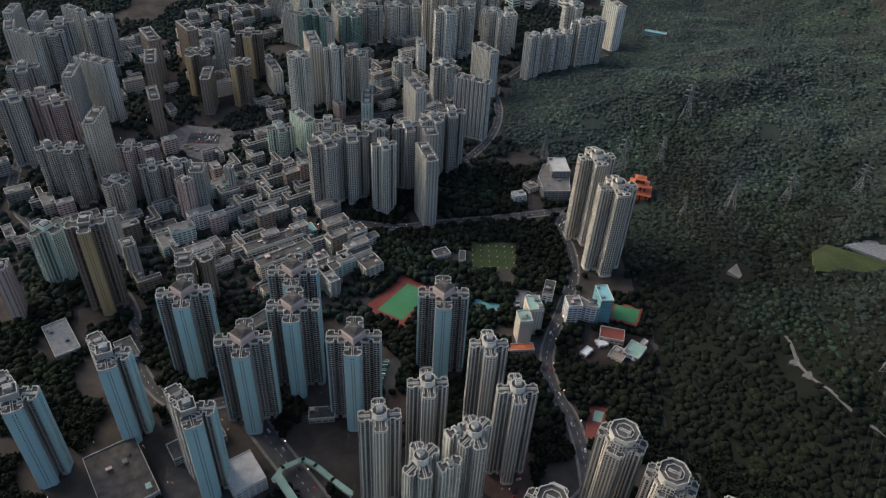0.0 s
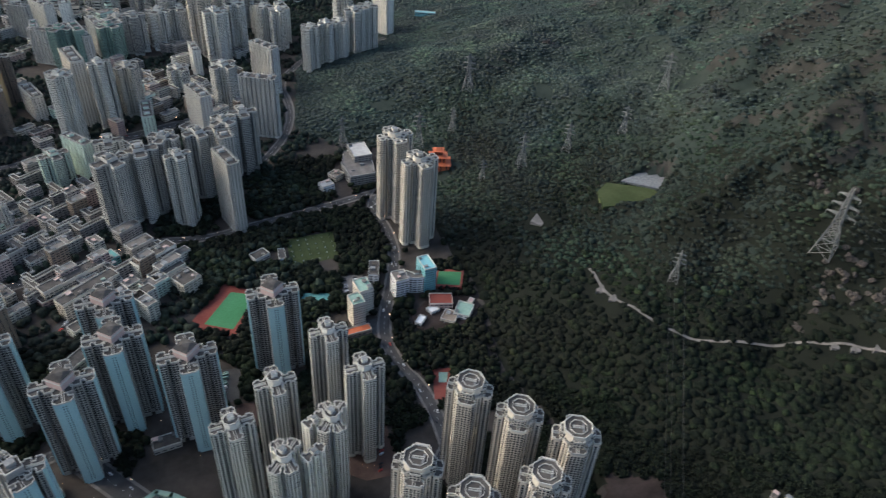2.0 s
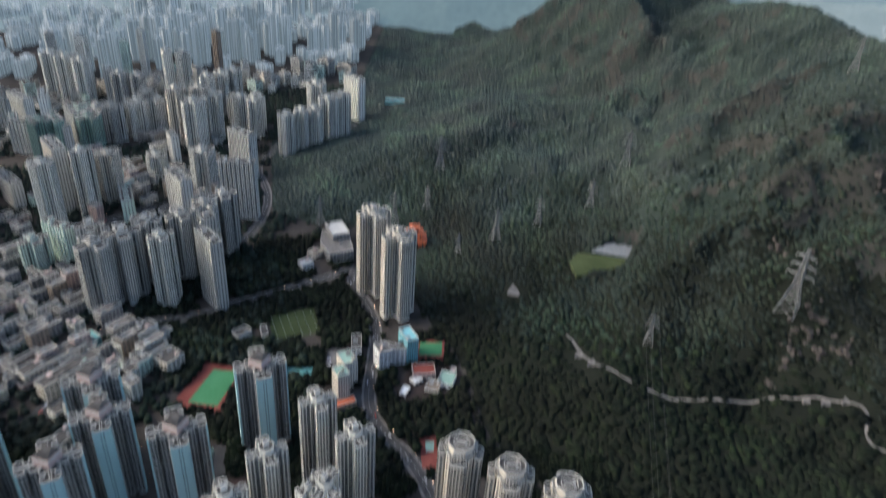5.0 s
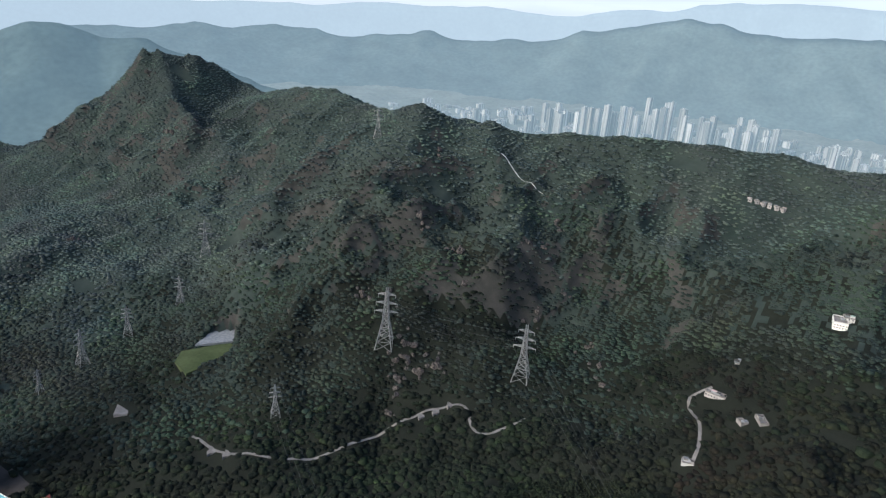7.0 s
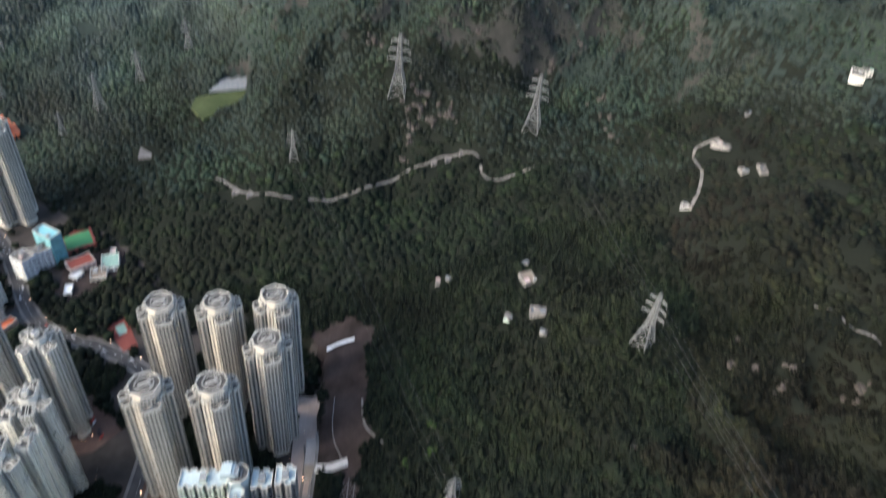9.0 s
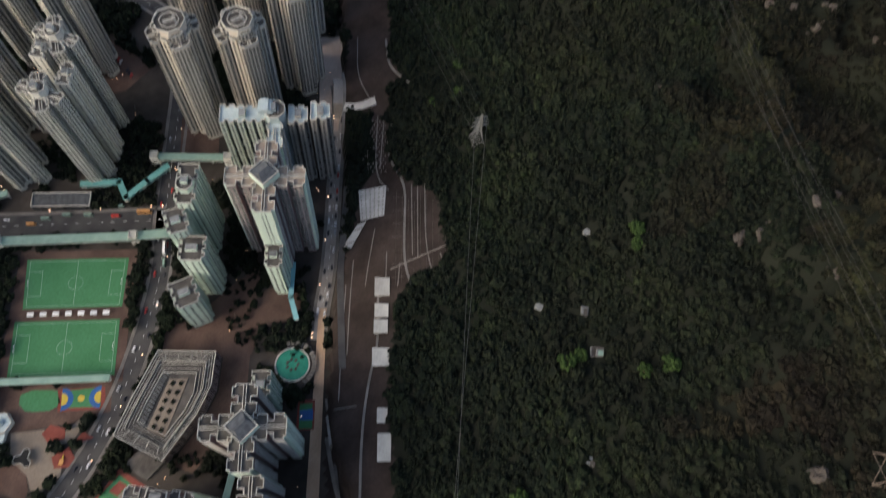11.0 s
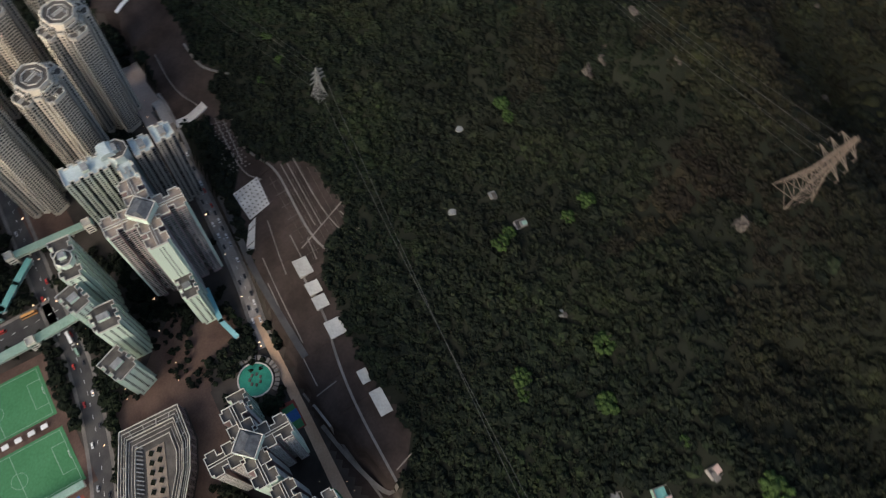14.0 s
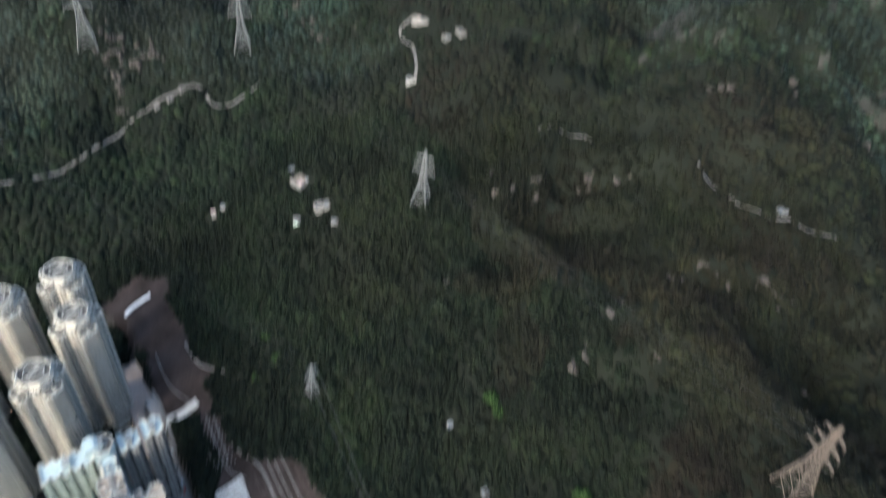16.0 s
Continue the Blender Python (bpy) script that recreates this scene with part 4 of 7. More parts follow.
for i, (x, y, h, half) in enumerate([
        (-26, 757, 98, 25), (-157, 781, 95, 22), (-126, 800, 95, 22), (-98, 828, 95, 17), (-57, 833, 95, 19), (-25, 870, 92, 18), (1, 890, 92, 18), (31, 989, 95, 28), (-56, 990, 80, 26), (53, 1149, 80, 27), (-25, 811, 98, 13), (-402, 1169, 75, 13), (-302, 1115, 40, 28), (-582, 841, 100, 22), (-549, 938, 95, 24), (-535, 981, 95, 29), (-627, 953, 90, 20), (-509, 770, 70, 15), (-469, 751, 80, 15), (-686, 1077, 90, 24), (-657, 1132, 90, 22), (-604, 1162, 90, 22), (-712, 1164, 85, 23)]):
    city_tower(x, y, h, half, "g", i)
for i, (x, y, h, half) in enumerate([
        (-734, 1115, 85, 23), (-655, 1095, 85, 19), (-769, 1190, 85, 24), (-669, 1207, 85, 23), (-374, 755, 60, 14), (-347, 763, 60, 14), (-315, 753, 60, 11), (-289, 793, 40, 5), (-382, 647, 60, 9), (-349, 608, 50, 9), (-161, 1346, 70, 17), (-102, 1386, 80, 15), (-153, 1535, 75, 19), (-119, 1520, 75, 16), (-177, 1566, 75, 13), (-366, 1452, 60, 22), (-229, 1355, 60, 23), (-191, 1368, 60, 18), (-165, 1349, 60, 17), (-307, 1317, 60, 23), (-241, 1294, 60, 22)]):
    city_tower(x, y, h, half, "g", i)
for i, (x, y, h, half) in enumerate([
        (-244, 899, 45, 17), (-215, 918, 55, 23), (-135, 1035, 35, 28), (-431, 602, 70, 18)]):
    city_tower(x, y, h, half, "m", i)
for i, (x, y, h, half) in enumerate([
        (-227, 1085, 105, 31), (-158, 1094, 80, 17), (-456, 800, 100, 25), (-416, 739, 45, 18), (-47, 1322, 105, 17), (-6, 1326, 105, 17)]):
    city_tower(x, y, h, half, "c", i)
for i, (x, y, h, half) in enumerate([
        (-474, 1037, 80, 27), (-507, 1126, 80, 29), (-387, 1030, 60, 24), (-340, 1058, 70, 19), (-443, 952, 60, 25), (-466, 1185, 75, 27), (-350, 1156, 80, 21), (-417, 1087, 70, 20), (-360, 561, 110, 19), (55, 1708, 115, 8)]):
    city_tower(x, y, h, half, "b", i)
for i, (x, y, h, half) in enumerate([
        (-550, 854, 100, 18), (-521, 835, 100, 19), (-406, 773, 75, 16), (-323, 726, 60, 10), (-445, 535, 70, 10)]):
    city_tower(x, y, h, half, "k", i)
for i, (x, y, h, half) in enumerate([
        (-276, 578, 55, 13), (-256, 585, 55, 10)]):
    city_tower(x, y, h, half, "o", i)
for i, (x, y, h, half) in enumerate([
        (-251, 1300, 70, 23), (-198, 1300, 70, 22), (-325, 1347, 60, 21), (-276, 1296, 70, 20)]):
    city_tower(x, y, h, half, "t", i)

# ---- roads and paved places ----
def along(points, step):
    """Points every few metres along a rounded polyline, with the direction there."""
    P = [Vector(p[:2]) for p in points]
    for _ in range(2):
        Q = [P[0]]
        for a, b in zip(P[:-1], P[1:]):
            Q += [a * 0.75 + b * 0.25, a * 0.25 + b * 0.75]
        P = Q + [P[-1]]
    out, left = [], 0.0
    for a, b in zip(P[:-1], P[1:]):
        L = (b - a).length
        if L < 1e-6:
            continue
        d = (b - a) / L
        s = left
        while s < L:
            out.append((a + d * s, d))
            s += step
        left = s - L
    out.append((P[-1], (P[-1] - P[-2]).normalized()))
    return out


def ribbon(points, width, lift, thick=0.3, shift=0.0, step=5.0):
    """A draped strip with thickness, as bmesh."""
    bm = bmesh.new()
    st = along(points, step)
    rows = []
    pairs = []
    for p, d in st:
        n = Vector((-d.y, d.x))
        pairs.append((p, p + n * (shift + width / 2), p + n * (shift - width / 2)))
    Zs = np.max(height([[q.x for q in t] for t in pairs], [[q.y for q in t] for t in pairs]), axis=1)
    for (p, L, R_), z in zip(pairs, Zs):
        z = float(z) + lift
        rows.append([bm.verts.new((L.x, L.y, z)), bm.verts.new((R_.x, R_.y, z)), bm.verts.new((R_.x, R_.y, z - thick)), bm.verts.new((L.x, L.y, z - thick))])
    for a, b in zip(rows[:-1], rows[1:]):
        for k in range(4):
            bm.faces.new((a[k], b[k], b[(k + 1) % 4], a[(k + 1) % 4]))
    bm.faces.new(rows[0])
    bm.faces.new(rows[-1][::-1])
    bmesh.ops.recalc_face_normals(bm, faces=bm.faces)
    return bm


ROADS = []


def road(points, width, label="grey asphalt road between the housing blocks", pave=2.5, dash=True):
    r = tagged(obj("road", ribbon(points, width, 0.10), M["asphalt"]), label, "road", kind="structure")
    ROADS.append((points, width / 2 + pave))
    if pave:
        for s in (-1, 1):
            tagged(obj("pavement", ribbon(points, pave, 0.25, 0.4, s * (width + pave) / 2), M["berm"]), "raised concrete pavement along the road", "pavement", kind="structure")
    if dash:
        st = along(points, 9.0)
        bm = bmesh.new()
        for p, d in st:
            n = Vector((-d.y, d.x)) * 0.12
            a, b = p, p + d * 3.0
            z = 0.10
            prism(bm, [tuple(a - n), tuple(b - n), tuple(b + n), tuple(a + n)], z, z + 0.012)
        o = obj("lane_marking", bm, M["line"], r)
        tagged(o, kind="stuff")
    return r


R1 = [(140, 360), (106, 322), (32, 265), (-9, 234), (-41, 205), (-88, 178), (-132, 158), (-185, 144), (-224, 142), (-300, 130)]
R2 = [(-190, 440), (-115, 359), (-98, 341), (-58, 293), (-7, 235)]
R3 = [(178, 210), (167, 198), (104, 153), (43, 108), (4, 86), (-10, 76)]
RM = [(170, 797), (150, 760), (161, 710), (160, 655), (143, 603), (128, 565), (112, 513), (121, 468), (134, 441), (140, 400), (140, 360)]
RA = [(170, 797), (85, 771), (-5, 749), (-63, 731), (-130, 740), (-250, 690), (-420, 640)]
RB = [(300, 1330), (150, 1290), (70, 1181), (84, 1073), (66, 984), (31, 919), (6, 884), (-30, 850)]
RC = [(-420, 640), (-330, 560), (-300, 470), (-240, 420), (-190, 440)]
RD = [(-900, 900), (-600, 880), (-430, 905), (-300, 960), (-180, 1010), (-60, 1060)]
RE = [(-420, 640), (-560, 720), (-620, 880), (-640, 1060)]
for pts, w in ((R1, 13), (R2, 18), (R3, 8), (RM, 11), (RA, 10), (RB, 9), (RC, 9), (RD, 16), (RE, 10)):
    r_ = road(pts, w)
    if pts is R3:
        r_.data.materials[0] = M["lane"]
HILL = [(361, 536), (362, 523), (355, 484), (382, 413), (438, 375), (489, 361), (524, 341), (554, 314), (556, 292), (534, 276), (530, 253), (574, 229)]
road(HILL, 3.6, "narrow pale concrete road winding across the wooded hillside", 0, False).data.materials[0] = M["berm"]
VALE = [(656, 59), (646, 72), (635, 77), (623, 68), (596, 52), (570, 45), (546, 44)]
road(VALE, 3.4, "pale concrete lane below the hillside houses", 0, False).data.materials[0] = M["berm"]
for pts in ([(385, -227), (360, -244), (334, -262), (311, -286), (316, -333)], [(447, -86), (432, -116), (426, -140)]):
    road(pts, 2.4, "narrow pale footpath across the brown scrub", 0, False).data.materials[0] = M["berm"]
TRAIL = [(934, 494), (933, 488), (929, 463), (925, 444), (925, 407)]
road(TRAIL, 1.6, "bare pale footpath down the ridge", 0, False).data.materials[0] = M["concrete"]


CLEAR = [SLOPE, PLATFORM]


def flat(name, pts, z1, mat, label, category, z0=-0.2, kind="", clear=True):
    a = sum(p[0] * q[1] - q[0] * p[1] for p, q in zip(pts, pts[1:] + pts[:1]))
    bm = bmesh.new()
    prism(bm, pts if a > 0 else pts[::-1], z0, z1)
    if clear:
        CLEAR.append(pts)
    return tagged(obj(name, bm, M[mat]), label, category, kind=kind)


flat("pavement", [(9.5, 91.5), (13, 86.5), (-120, -14), (-125, -6)], 0.22, "orange", "orange brick promenade below the slope", "pavement", kind="structure")
flat("pavement", [(207, 255), (224, 238), (142, 180), (132, 192)], 0.22, "forecourt", "pinkish tiled forecourt beside the cream towers", "pavement", kind="structure")
flat("pavement", [(14, 122), (-14, 140), (-40, 150), (-66, 150), (-66, 128), (-48, 108), (-30, 116), (-8, 100), (4, 104)], 0.16, "paving", "red-brown brick square between the housing blocks", "pavement", kind="structure")
flat("pavement", [(-87, 164), (-71, 171), (-50, 160), (-16, 156), (10, 150), (-14, 132), (-50, 108), (-77, 88), (-107, 84), (-136, 84), (-140, 100), (-104, 103), (-82, 109), (-61, 124)], 0.12, "paving", "dark red-brown brick lanes between mall and housing blocks", "pavement", kind="structure")
flat("pavement", [(60, 240), (38, 262), (70, 290), (100, 275)], 0.16, "paving", "red-brown brick yard below the towers", "pavement", kind="structure")
flat("pavement", [(60, 345), (92, 345), (90, 400), (75, 420), (40, 360)], 0.16, "paving", "brick yard with parked cars below the grey blocks", "pavement", kind="structure")
flat("pavement", [(-230, 360), (-150, 365), (-130, 300), (-215, 290)], 0.16, "asphalt", "dark podium yard below the blue blocks", "pavement", kind="structure")
flat("pavement", [(-189, 202), (-174, 186), (-180, 174), (-184, 158), (-189, 154), (-202, 156), (-207, 163), (-202, 172), (-201, 189)], 0.2, "sandpave", "pale sandy paved park square", "pavement", kind="structure")
flat("pavement", [(-181, 178), (-168, 174), (-155, 172), (-156, 167), (-167, 165), (-181, 172)], 0.19, "sandpave", "pale paved ramp into the park square", "pavement", kind="structure")
flat("pavement", [(-171, 232), (-122, 174), (-138, 159), (-156, 171), (-189, 202), (-189, 220)], 0.15, "paving", "brown brick paving round the ball courts", "pavement", kind="structure")
flat("pavement", [(-212, 197), (-198, 178), (-208, 164), (-221, 158), (-226, 165), (-222, 181)], 0.15, "paving", "red-brown garden court in the park", "pavement", kind="structure")
flat("pavement", [(-235, 170), (-229, 169), (-227, 158), (-216, 148), (-225, 146), (-234, 151), (-237, 163)], 0.15, "berm", "pale fan of paving at the road corner", "pavement", kind="structure")
flat("pavement", [(-204, 221), (-199, 216), (-220, 189), (-226, 174), (-230, 174), (-227, 192)], 0.15, "berm", "pale footpath along the park", "pavement", kind="structure")
for pts in ([(-177, 185), (-169, 185), (-165, 175), (-170, 170), (-179, 176)], [(-184, 168), (-172, 164), (-175, 155), (-182, 154), (-188, 161)], [(-159, 164), (-158, 155), (-170, 163)], [(-221, 170), (-215, 163), (-220, 158), (-226, 165)]):
    flat("play_area", pts, 0.3, "redcourt", "dark red rubber play area in the park square", "play area")
t = new("climbing_tower")
t.matrix_world = pose(-182, 160, 0.3, 0, 0, 30)
tagged(t, "lit orange climbing frame on the red play area", "climbing tower")
for i, (x, y) in enumerate(((-1.6, -1), (1.6, -1), (1.6, 1), (-1.6, 1))):
    bm = bmesh.new()
    box(bm, x - 0.1, y - 0.1, 0, x + 0.1, y + 0.1, 2.6)
    obj("post", bm, M["yellow"], t)
bm = bmesh.new()
box(bm, -1.9, -1.3, 1.2, 1.9, 1.3, 1.4)
obj("platform", bm, M["bus_orange"], t)
bm = bmesh.new()
prism(bm, [(1.8, -0.4), (4.4, -0.4), (4.4, 0.4), (1.8, 0.4)], 0.2, 0.9)
obj("slide", bm, M["yellow"], t)
t = new("park_canopy")
t.matrix_world = pose(-195, 181, 0.2, 0, 0, 20)
tagged(t, "dark three-lobed park canopy with a pale rim", "canopy")
lobes = []
for k in range(3):
    for d, rr in ((-24, 6.2), (0, 7.2), (24, 6.2), (60, 3.2)):
        lobes.append((rr * math.cos(radians(120 * k + d)), rr * math.sin(radians(120 * k + d))))
bm = bmesh.new()
prism(bm, lobes, 3.2, 3.5)
obj("roof", bm, M["tyre"], t)
bm = bmesh.new()
wall_ring(bm, lobes, 3.0, 3.8, 0.35)
obj("rim", bm, M["parapet"], t)
for k in range(3):
    bm = bmesh.new()
    x, y = 5 * math.cos(radians(120 * k)), 5 * math.sin(radians(120 * k))
    box(bm, x - 0.2, y - 0.2, -0.3, x + 0.2, y + 0.2, 3.3)
    obj("post", bm, M["steel"], t)
CLEAR.append([(-203, 181), (-195, 173), (-187, 181), (-195, 189)])
t = new("park_pavilion")
t.matrix_world = pose(-188, 211, 0.1)
tagged(t, "pale blue-grey hexagonal park pavilion with a round cupola", "pavilion")
hexa = [(8 * math.cos(radians(60 * k + 10)), 8 * math.sin(radians(60 * k + 10))) for k in range(6)]
bm = bmesh.new()
prism(bm, hexa, -0.3, 4.2)
capped(bm, 4.2)
obj("hall", bm, [M["pale"], M["bluecoat"]], t)
bm = bmesh.new()
wall_ring(bm, hexa, 4.1, 4.9, 0.5)
obj("parapet", bm, M["parapet"], t)
for r0, z0, z1 in ((2.8, 4.2, 5.4), (1.7, 5.4, 6.8), (0.8, 6.8, 7.8)):
    bm = bmesh.new()
    prism(bm, [(r0 * math.cos(radians(30 * k)), r0 * math.sin(radians(30 * k))) for k in range(12)], z0 - 0.05, z1)
    obj("cupola", bm, M["bluecoat"], t)
bm = bmesh.new()
prism(bm, [(-10, -2), (-21, -13), (-18, -18), (-3, -8)][::-1], -0.3, 3.6)
capped(bm, 3.6)
bmesh.ops.recalc_face_normals(bm, faces=bm.faces)
obj("wing", bm, [M["pale"], M["bluecoat"]], t)
CLEAR.append([(-200, 212), (-188, 222), (-178, 211), (-190, 200), (-208, 192), (-212, 198)])


def pitch(corners, label):
    """A hard football pitch with painted lines."""
    A, B, C, D = [Vector(c) for c in corners]
    p = new("football_pitch")
    p.matrix_world = pose(0, 0, 0.2)
    tagged(p, label, "football pitch", "football pitches")

    def at(u, v):
        return tuple((A * (1 - u) + B * u) * (1 - v) + (D * (1 - u) + C * u) * v)

    def quad(u0, v0, u1, v1, z0, z1, name, mat):
        bm = bmesh.new()
        q = [at(u0, v0), at(u1, v0), at(u1, v1), at(u0, v1)]
        a = sum(s[0] * t[1] - t[0] * s[1] for s, t in zip(q, q[1:] + q[:1]))
        prism(bm, q if a > 0 else q[::-1], z0, z1)
        return obj(name, bm, M[mat], p)

    quad(0, 0, 1, 1, -0.3, 0.1, "turf", "turf")
    e, g = 0.35 / 70, 0.35 / 40
    for u0, v0, u1, v1 in ((0.03, 0.04, 0.97, 0.04 + g), (0.03, 0.96 - g, 0.97, 0.96), (0.03, 0.04, 0.03 + e, 0.96), (0.97 - e, 0.04, 0.97, 0.96), (0.5, 0.04, 0.5 + e, 0.96),
                           (0.03, 0.25, 0.16, 0.25 + g), (0.03, 0.75, 0.16, 0.75 + g), (0.16, 0.25, 0.16 + e, 0.75), (0.84, 0.25, 0.97, 0.25 + g), (0.84, 0.75, 0.97, 0.75 + g), (0.84, 0.25, 0.84 + e, 0.75)):
        quad(u0, v0, u1, v1, 0.05, 0.13, "line", "court_line")
    bm = bmesh.new()
    c = Vector(at(0.5, 0.5))
    ring = [(c.x + 5.5 * math.cos(2 * math.pi * i / 28), c.y + 5.5 * math.sin(2 * math.pi * i / 28)) for i in range(28)]
    wall_ring(bm, ring, 0.05, 0.13, 0.3)
    obj("centre_circle", bm, M["court_line"], p)
    for u in (0.035, 0.965):
        a, b = Vector(at(u, 0.44)), Vector(at(u, 0.56))
        bm = bmesh.new()
        for q in (a, b):
            box(bm, q.x - 0.1, q.y - 0.1, 0, q.x + 0.1, q.y + 0.1, 2.2)
        d = (b - a).normalized()
        n = Vector((-d.y, d.x)) * 0.1
        prism(bm, [tuple(a - n), tuple(b - n), tuple(b + n), tuple(a + n)], 2.1, 2.3)
        obj("goal", bm, M["white"], p)


flat("sports_ground", [(-92, 300), (-38, 233), (-118, 168), (-172, 236)], 0.15, "paving", "red-brown hard surround of two football pitches", "sports ground")
pitch([(-94, 291), (-47, 233), (-78, 209), (-123, 264)], "green hard football pitch with white lines")
pitch([(-133, 261), (-86, 203), (-118, 176), (-164, 234)], "green hard football pitch with white lines")
for k in range(7):
    u = 0.12 + 0.12 * k
    x, y = -128 + 45 * u * 1.05, 262 - 55 * u * 1.05
    b = new("shelter")
    b.matrix_world = pose(x, y, 0.15, 0, 0, -51)
    tagged(b, "small white flat-roofed shelter between the pitches", "shelter", "pitch shelters")
    bm = bmesh.new()
    box(bm, -2.3, -1.6, 2.6, 2.3, 1.6, 2.9)
    obj("roof", bm, M["white"], b)
    for sx, sy in ((-2, -1.3), (2, -1.3), (-2, 1.3), (2, 1.3)):
        bm = bmesh.new()
        box(bm, sx - 0.08, sy - 0.08, -0.2, sx + 0.08, sy + 0.08, 2.65)
        obj("post", bm, M["steel"], b)
flat("court", [(-149, 199), (-128, 175), (-139, 163), (-160, 188)], 0.22, "redcourt", "dark red surround of a painted ball court", "ball court")
flat("court_marking", [(-148, 196), (-130, 177), (-140, 167), (-157, 188)], 0.26, "turf", "green painted middle of the ball court", "court marking", 0.15, clear=False)
for (x, y), a0 in (((-152.5, 192), -139), ((-135, 172), 41)):
    for r0, mt, zz, nm in ((8.0, "bluecourt", 0.30, "blue"), (4.4, "yellow", 0.34, "yellow")):
        flat("court_marking", [(x + r0 * math.cos(radians(a0 + i * 18)), y + r0 * math.sin(radians(a0 + i * 18))) for i in range(11)], zz, mt, nm + " painted half circle of the ball court", "court marking", 0.2, clear=False)
flat("court_marking", [(-143.8 + 2.4 * math.cos(i * math.pi / 8), 182 + 2.4 * math.sin(i * math.pi / 8)) for i in range(16)], 0.3, "yellow", "round yellow centre of the ball court", "court marking", 0.2, clear=False)
flat("lawn", [(-172, 213), (-167, 217), (-160, 213), (-152, 203), (-150, 199), (-154, 192), (-158, 191), (-163, 193), (-170, 201), (-173, 206)], 0.22, "turf", "small rounded green play lawn", "lawn")
flat("tennis_court", [(-200, 124), (-162, 126), (-160, 101), (-199, 103)], 0.2, "redcourt", "dark red surround of the tennis courts", "tennis court")
flat("court_marking", [(-195, 124), (-165, 123), (-165, 103), (-195, 105)], 0.24, "turf", "green tennis courts beside the mall", "court marking", 0.1, clear=False)
for pts, mt, nm in (([(-177, 121), (-168, 120), (-167, 114), (-176, 114)], "redcourt", "dark red"), ([(-176, 113.5), (-167, 113.5), (-167, 110), (-176, 110)], "tilecrust", "sandy"), ([(-176, 109.5), (-168, 109), (-168, 104), (-176, 104)], "redcourt", "dark red"),
                    ([(-193, 121), (-184, 121), (-184, 116), (-193, 116)], "redcourt", "dark red"), ([(-193, 115.5), (-184, 115.5), (-184, 112), (-193, 112)], "tilecrust", "sandy")):
    flat("court_marking", pts, 0.28, mt, nm + " playing surface of a tennis court", "court marking", 0.1, clear=False)
flat("car_park", [(-159, 125), (-142, 123), (-139, 104), (-157, 105)], 2.6, "roof", "dark roof deck beside the mall", "roof deck")
flat("court", [(-53, 59), (-46, 49), (-63, 36), (-71, 46)], 0.28, "redcourt", "red and blue ball court beside the promenade", "ball court")
flat("court_marking", [(-55, 56), (-49, 49), (-63, 37.5), (-69, 45)], 0.30, "turf", "green area of a red ball court", "court marking", 0.2, clear=False)
flat("court_marking", [(-58.5, 53), (-52, 46), (-58, 41), (-64, 48.5)], 0.33, "bluecourt", "blue centre of a red ball court", "court marking", 0.2, clear=False)
flat("court", [(-113 + 13 * math.cos(i * math.pi / 8) * 0.77 - 5 * math.sin(i * math.pi / 8) * 0.63, 4 + 13 * math.cos(i * math.pi / 8) * 0.63 + 5 * math.sin(i * math.pi / 8) * 0.77) for i in range(16)], 0.28, "turf", "oval green play court beside the promenade", "ball court")
flat("court", [(152, 458), (172, 455), (156, 414), (143, 419)], 0.3, "redcourt", "red sports court beside the cream towers", "sports court")
flat("court_marking", [(157, 452), (166, 450), (161, 437), (153, 439)], 0.34, "jade", "green area of a red sports court", "court marking", 0.2, clear=False)
flat("sports_ground", [(-46, 640), (-4, 614), (-39, 551), (-87, 576)], 0.2, "redcourt", "red running track round a green pitch", "sports ground")
flat("pitch_turf", [(-39, 624), (-12, 612), (-40, 562), (-69, 577)], 0.26, "turf", "green hard pitch inside the running track", "pitch", 0.1, clear=False)
flat("grass_field", [(32, 710), (93, 716), (91, 661), (33, 654)], 0.2, "grass", "dull green archery field with target stakes", "sports field")
stake_bm = bmesh.new()
box(stake_bm, -0.12, -0.12, 0, 0.12, 0.12, 1.5)
box(stake_bm, -0.65, -0.1, 1.1, 0.65, 0.1, 2.0)
stake = obj("target_stake", stake_bm, M["line"])
stake.matrix_world = pose(38, 662, 0.2, 0, 0, 4)
tagged(stake, "small white archery target board on a stake", "target", "archery targets")
for i in range(6):
    for j in range(5):
        if i or j:
            copy_thing(stake, pose(38 + 10 * i - 0.4 * j, 662 + 10.5 * j, 0.2, 0, 0, 4))
flat("court", [(40, 604), (72, 597), (65, 582), (34, 589)], 0.25, "teal", "teal-green walled ball court", "ball court")
flat("court", [(198, 609), (231, 600), (219, 570), (186, 580)], 4.2, "redcourt", "red and green rooftop court of the school", "ball court")
flat("court_marking", [(201, 604), (227, 597), (218, 574), (192, 582)], 4.3, "turf", "green playing area of the school court", "court marking", 3.9, clear=False)
flat("car_park", [(88, 625), (112, 622), (104, 582), (82, 588)], 0.2, "berm", "concrete car park with parked cars", "car park")
flat("car_park", [(-435, 925), (-409, 969), (-335, 963), (-318, 909), (-352, 868), (-420, 897)], 0.2, "berm", "grey open yard crowded with parked vehicles", "car park")
flat("car_park", [(-395, 946), (-350, 948), (-344, 918), (-392, 915)], 0.26, "asphalt", "dark asphalt bays of the open yard", "parking bays", 0.1, clear=False)
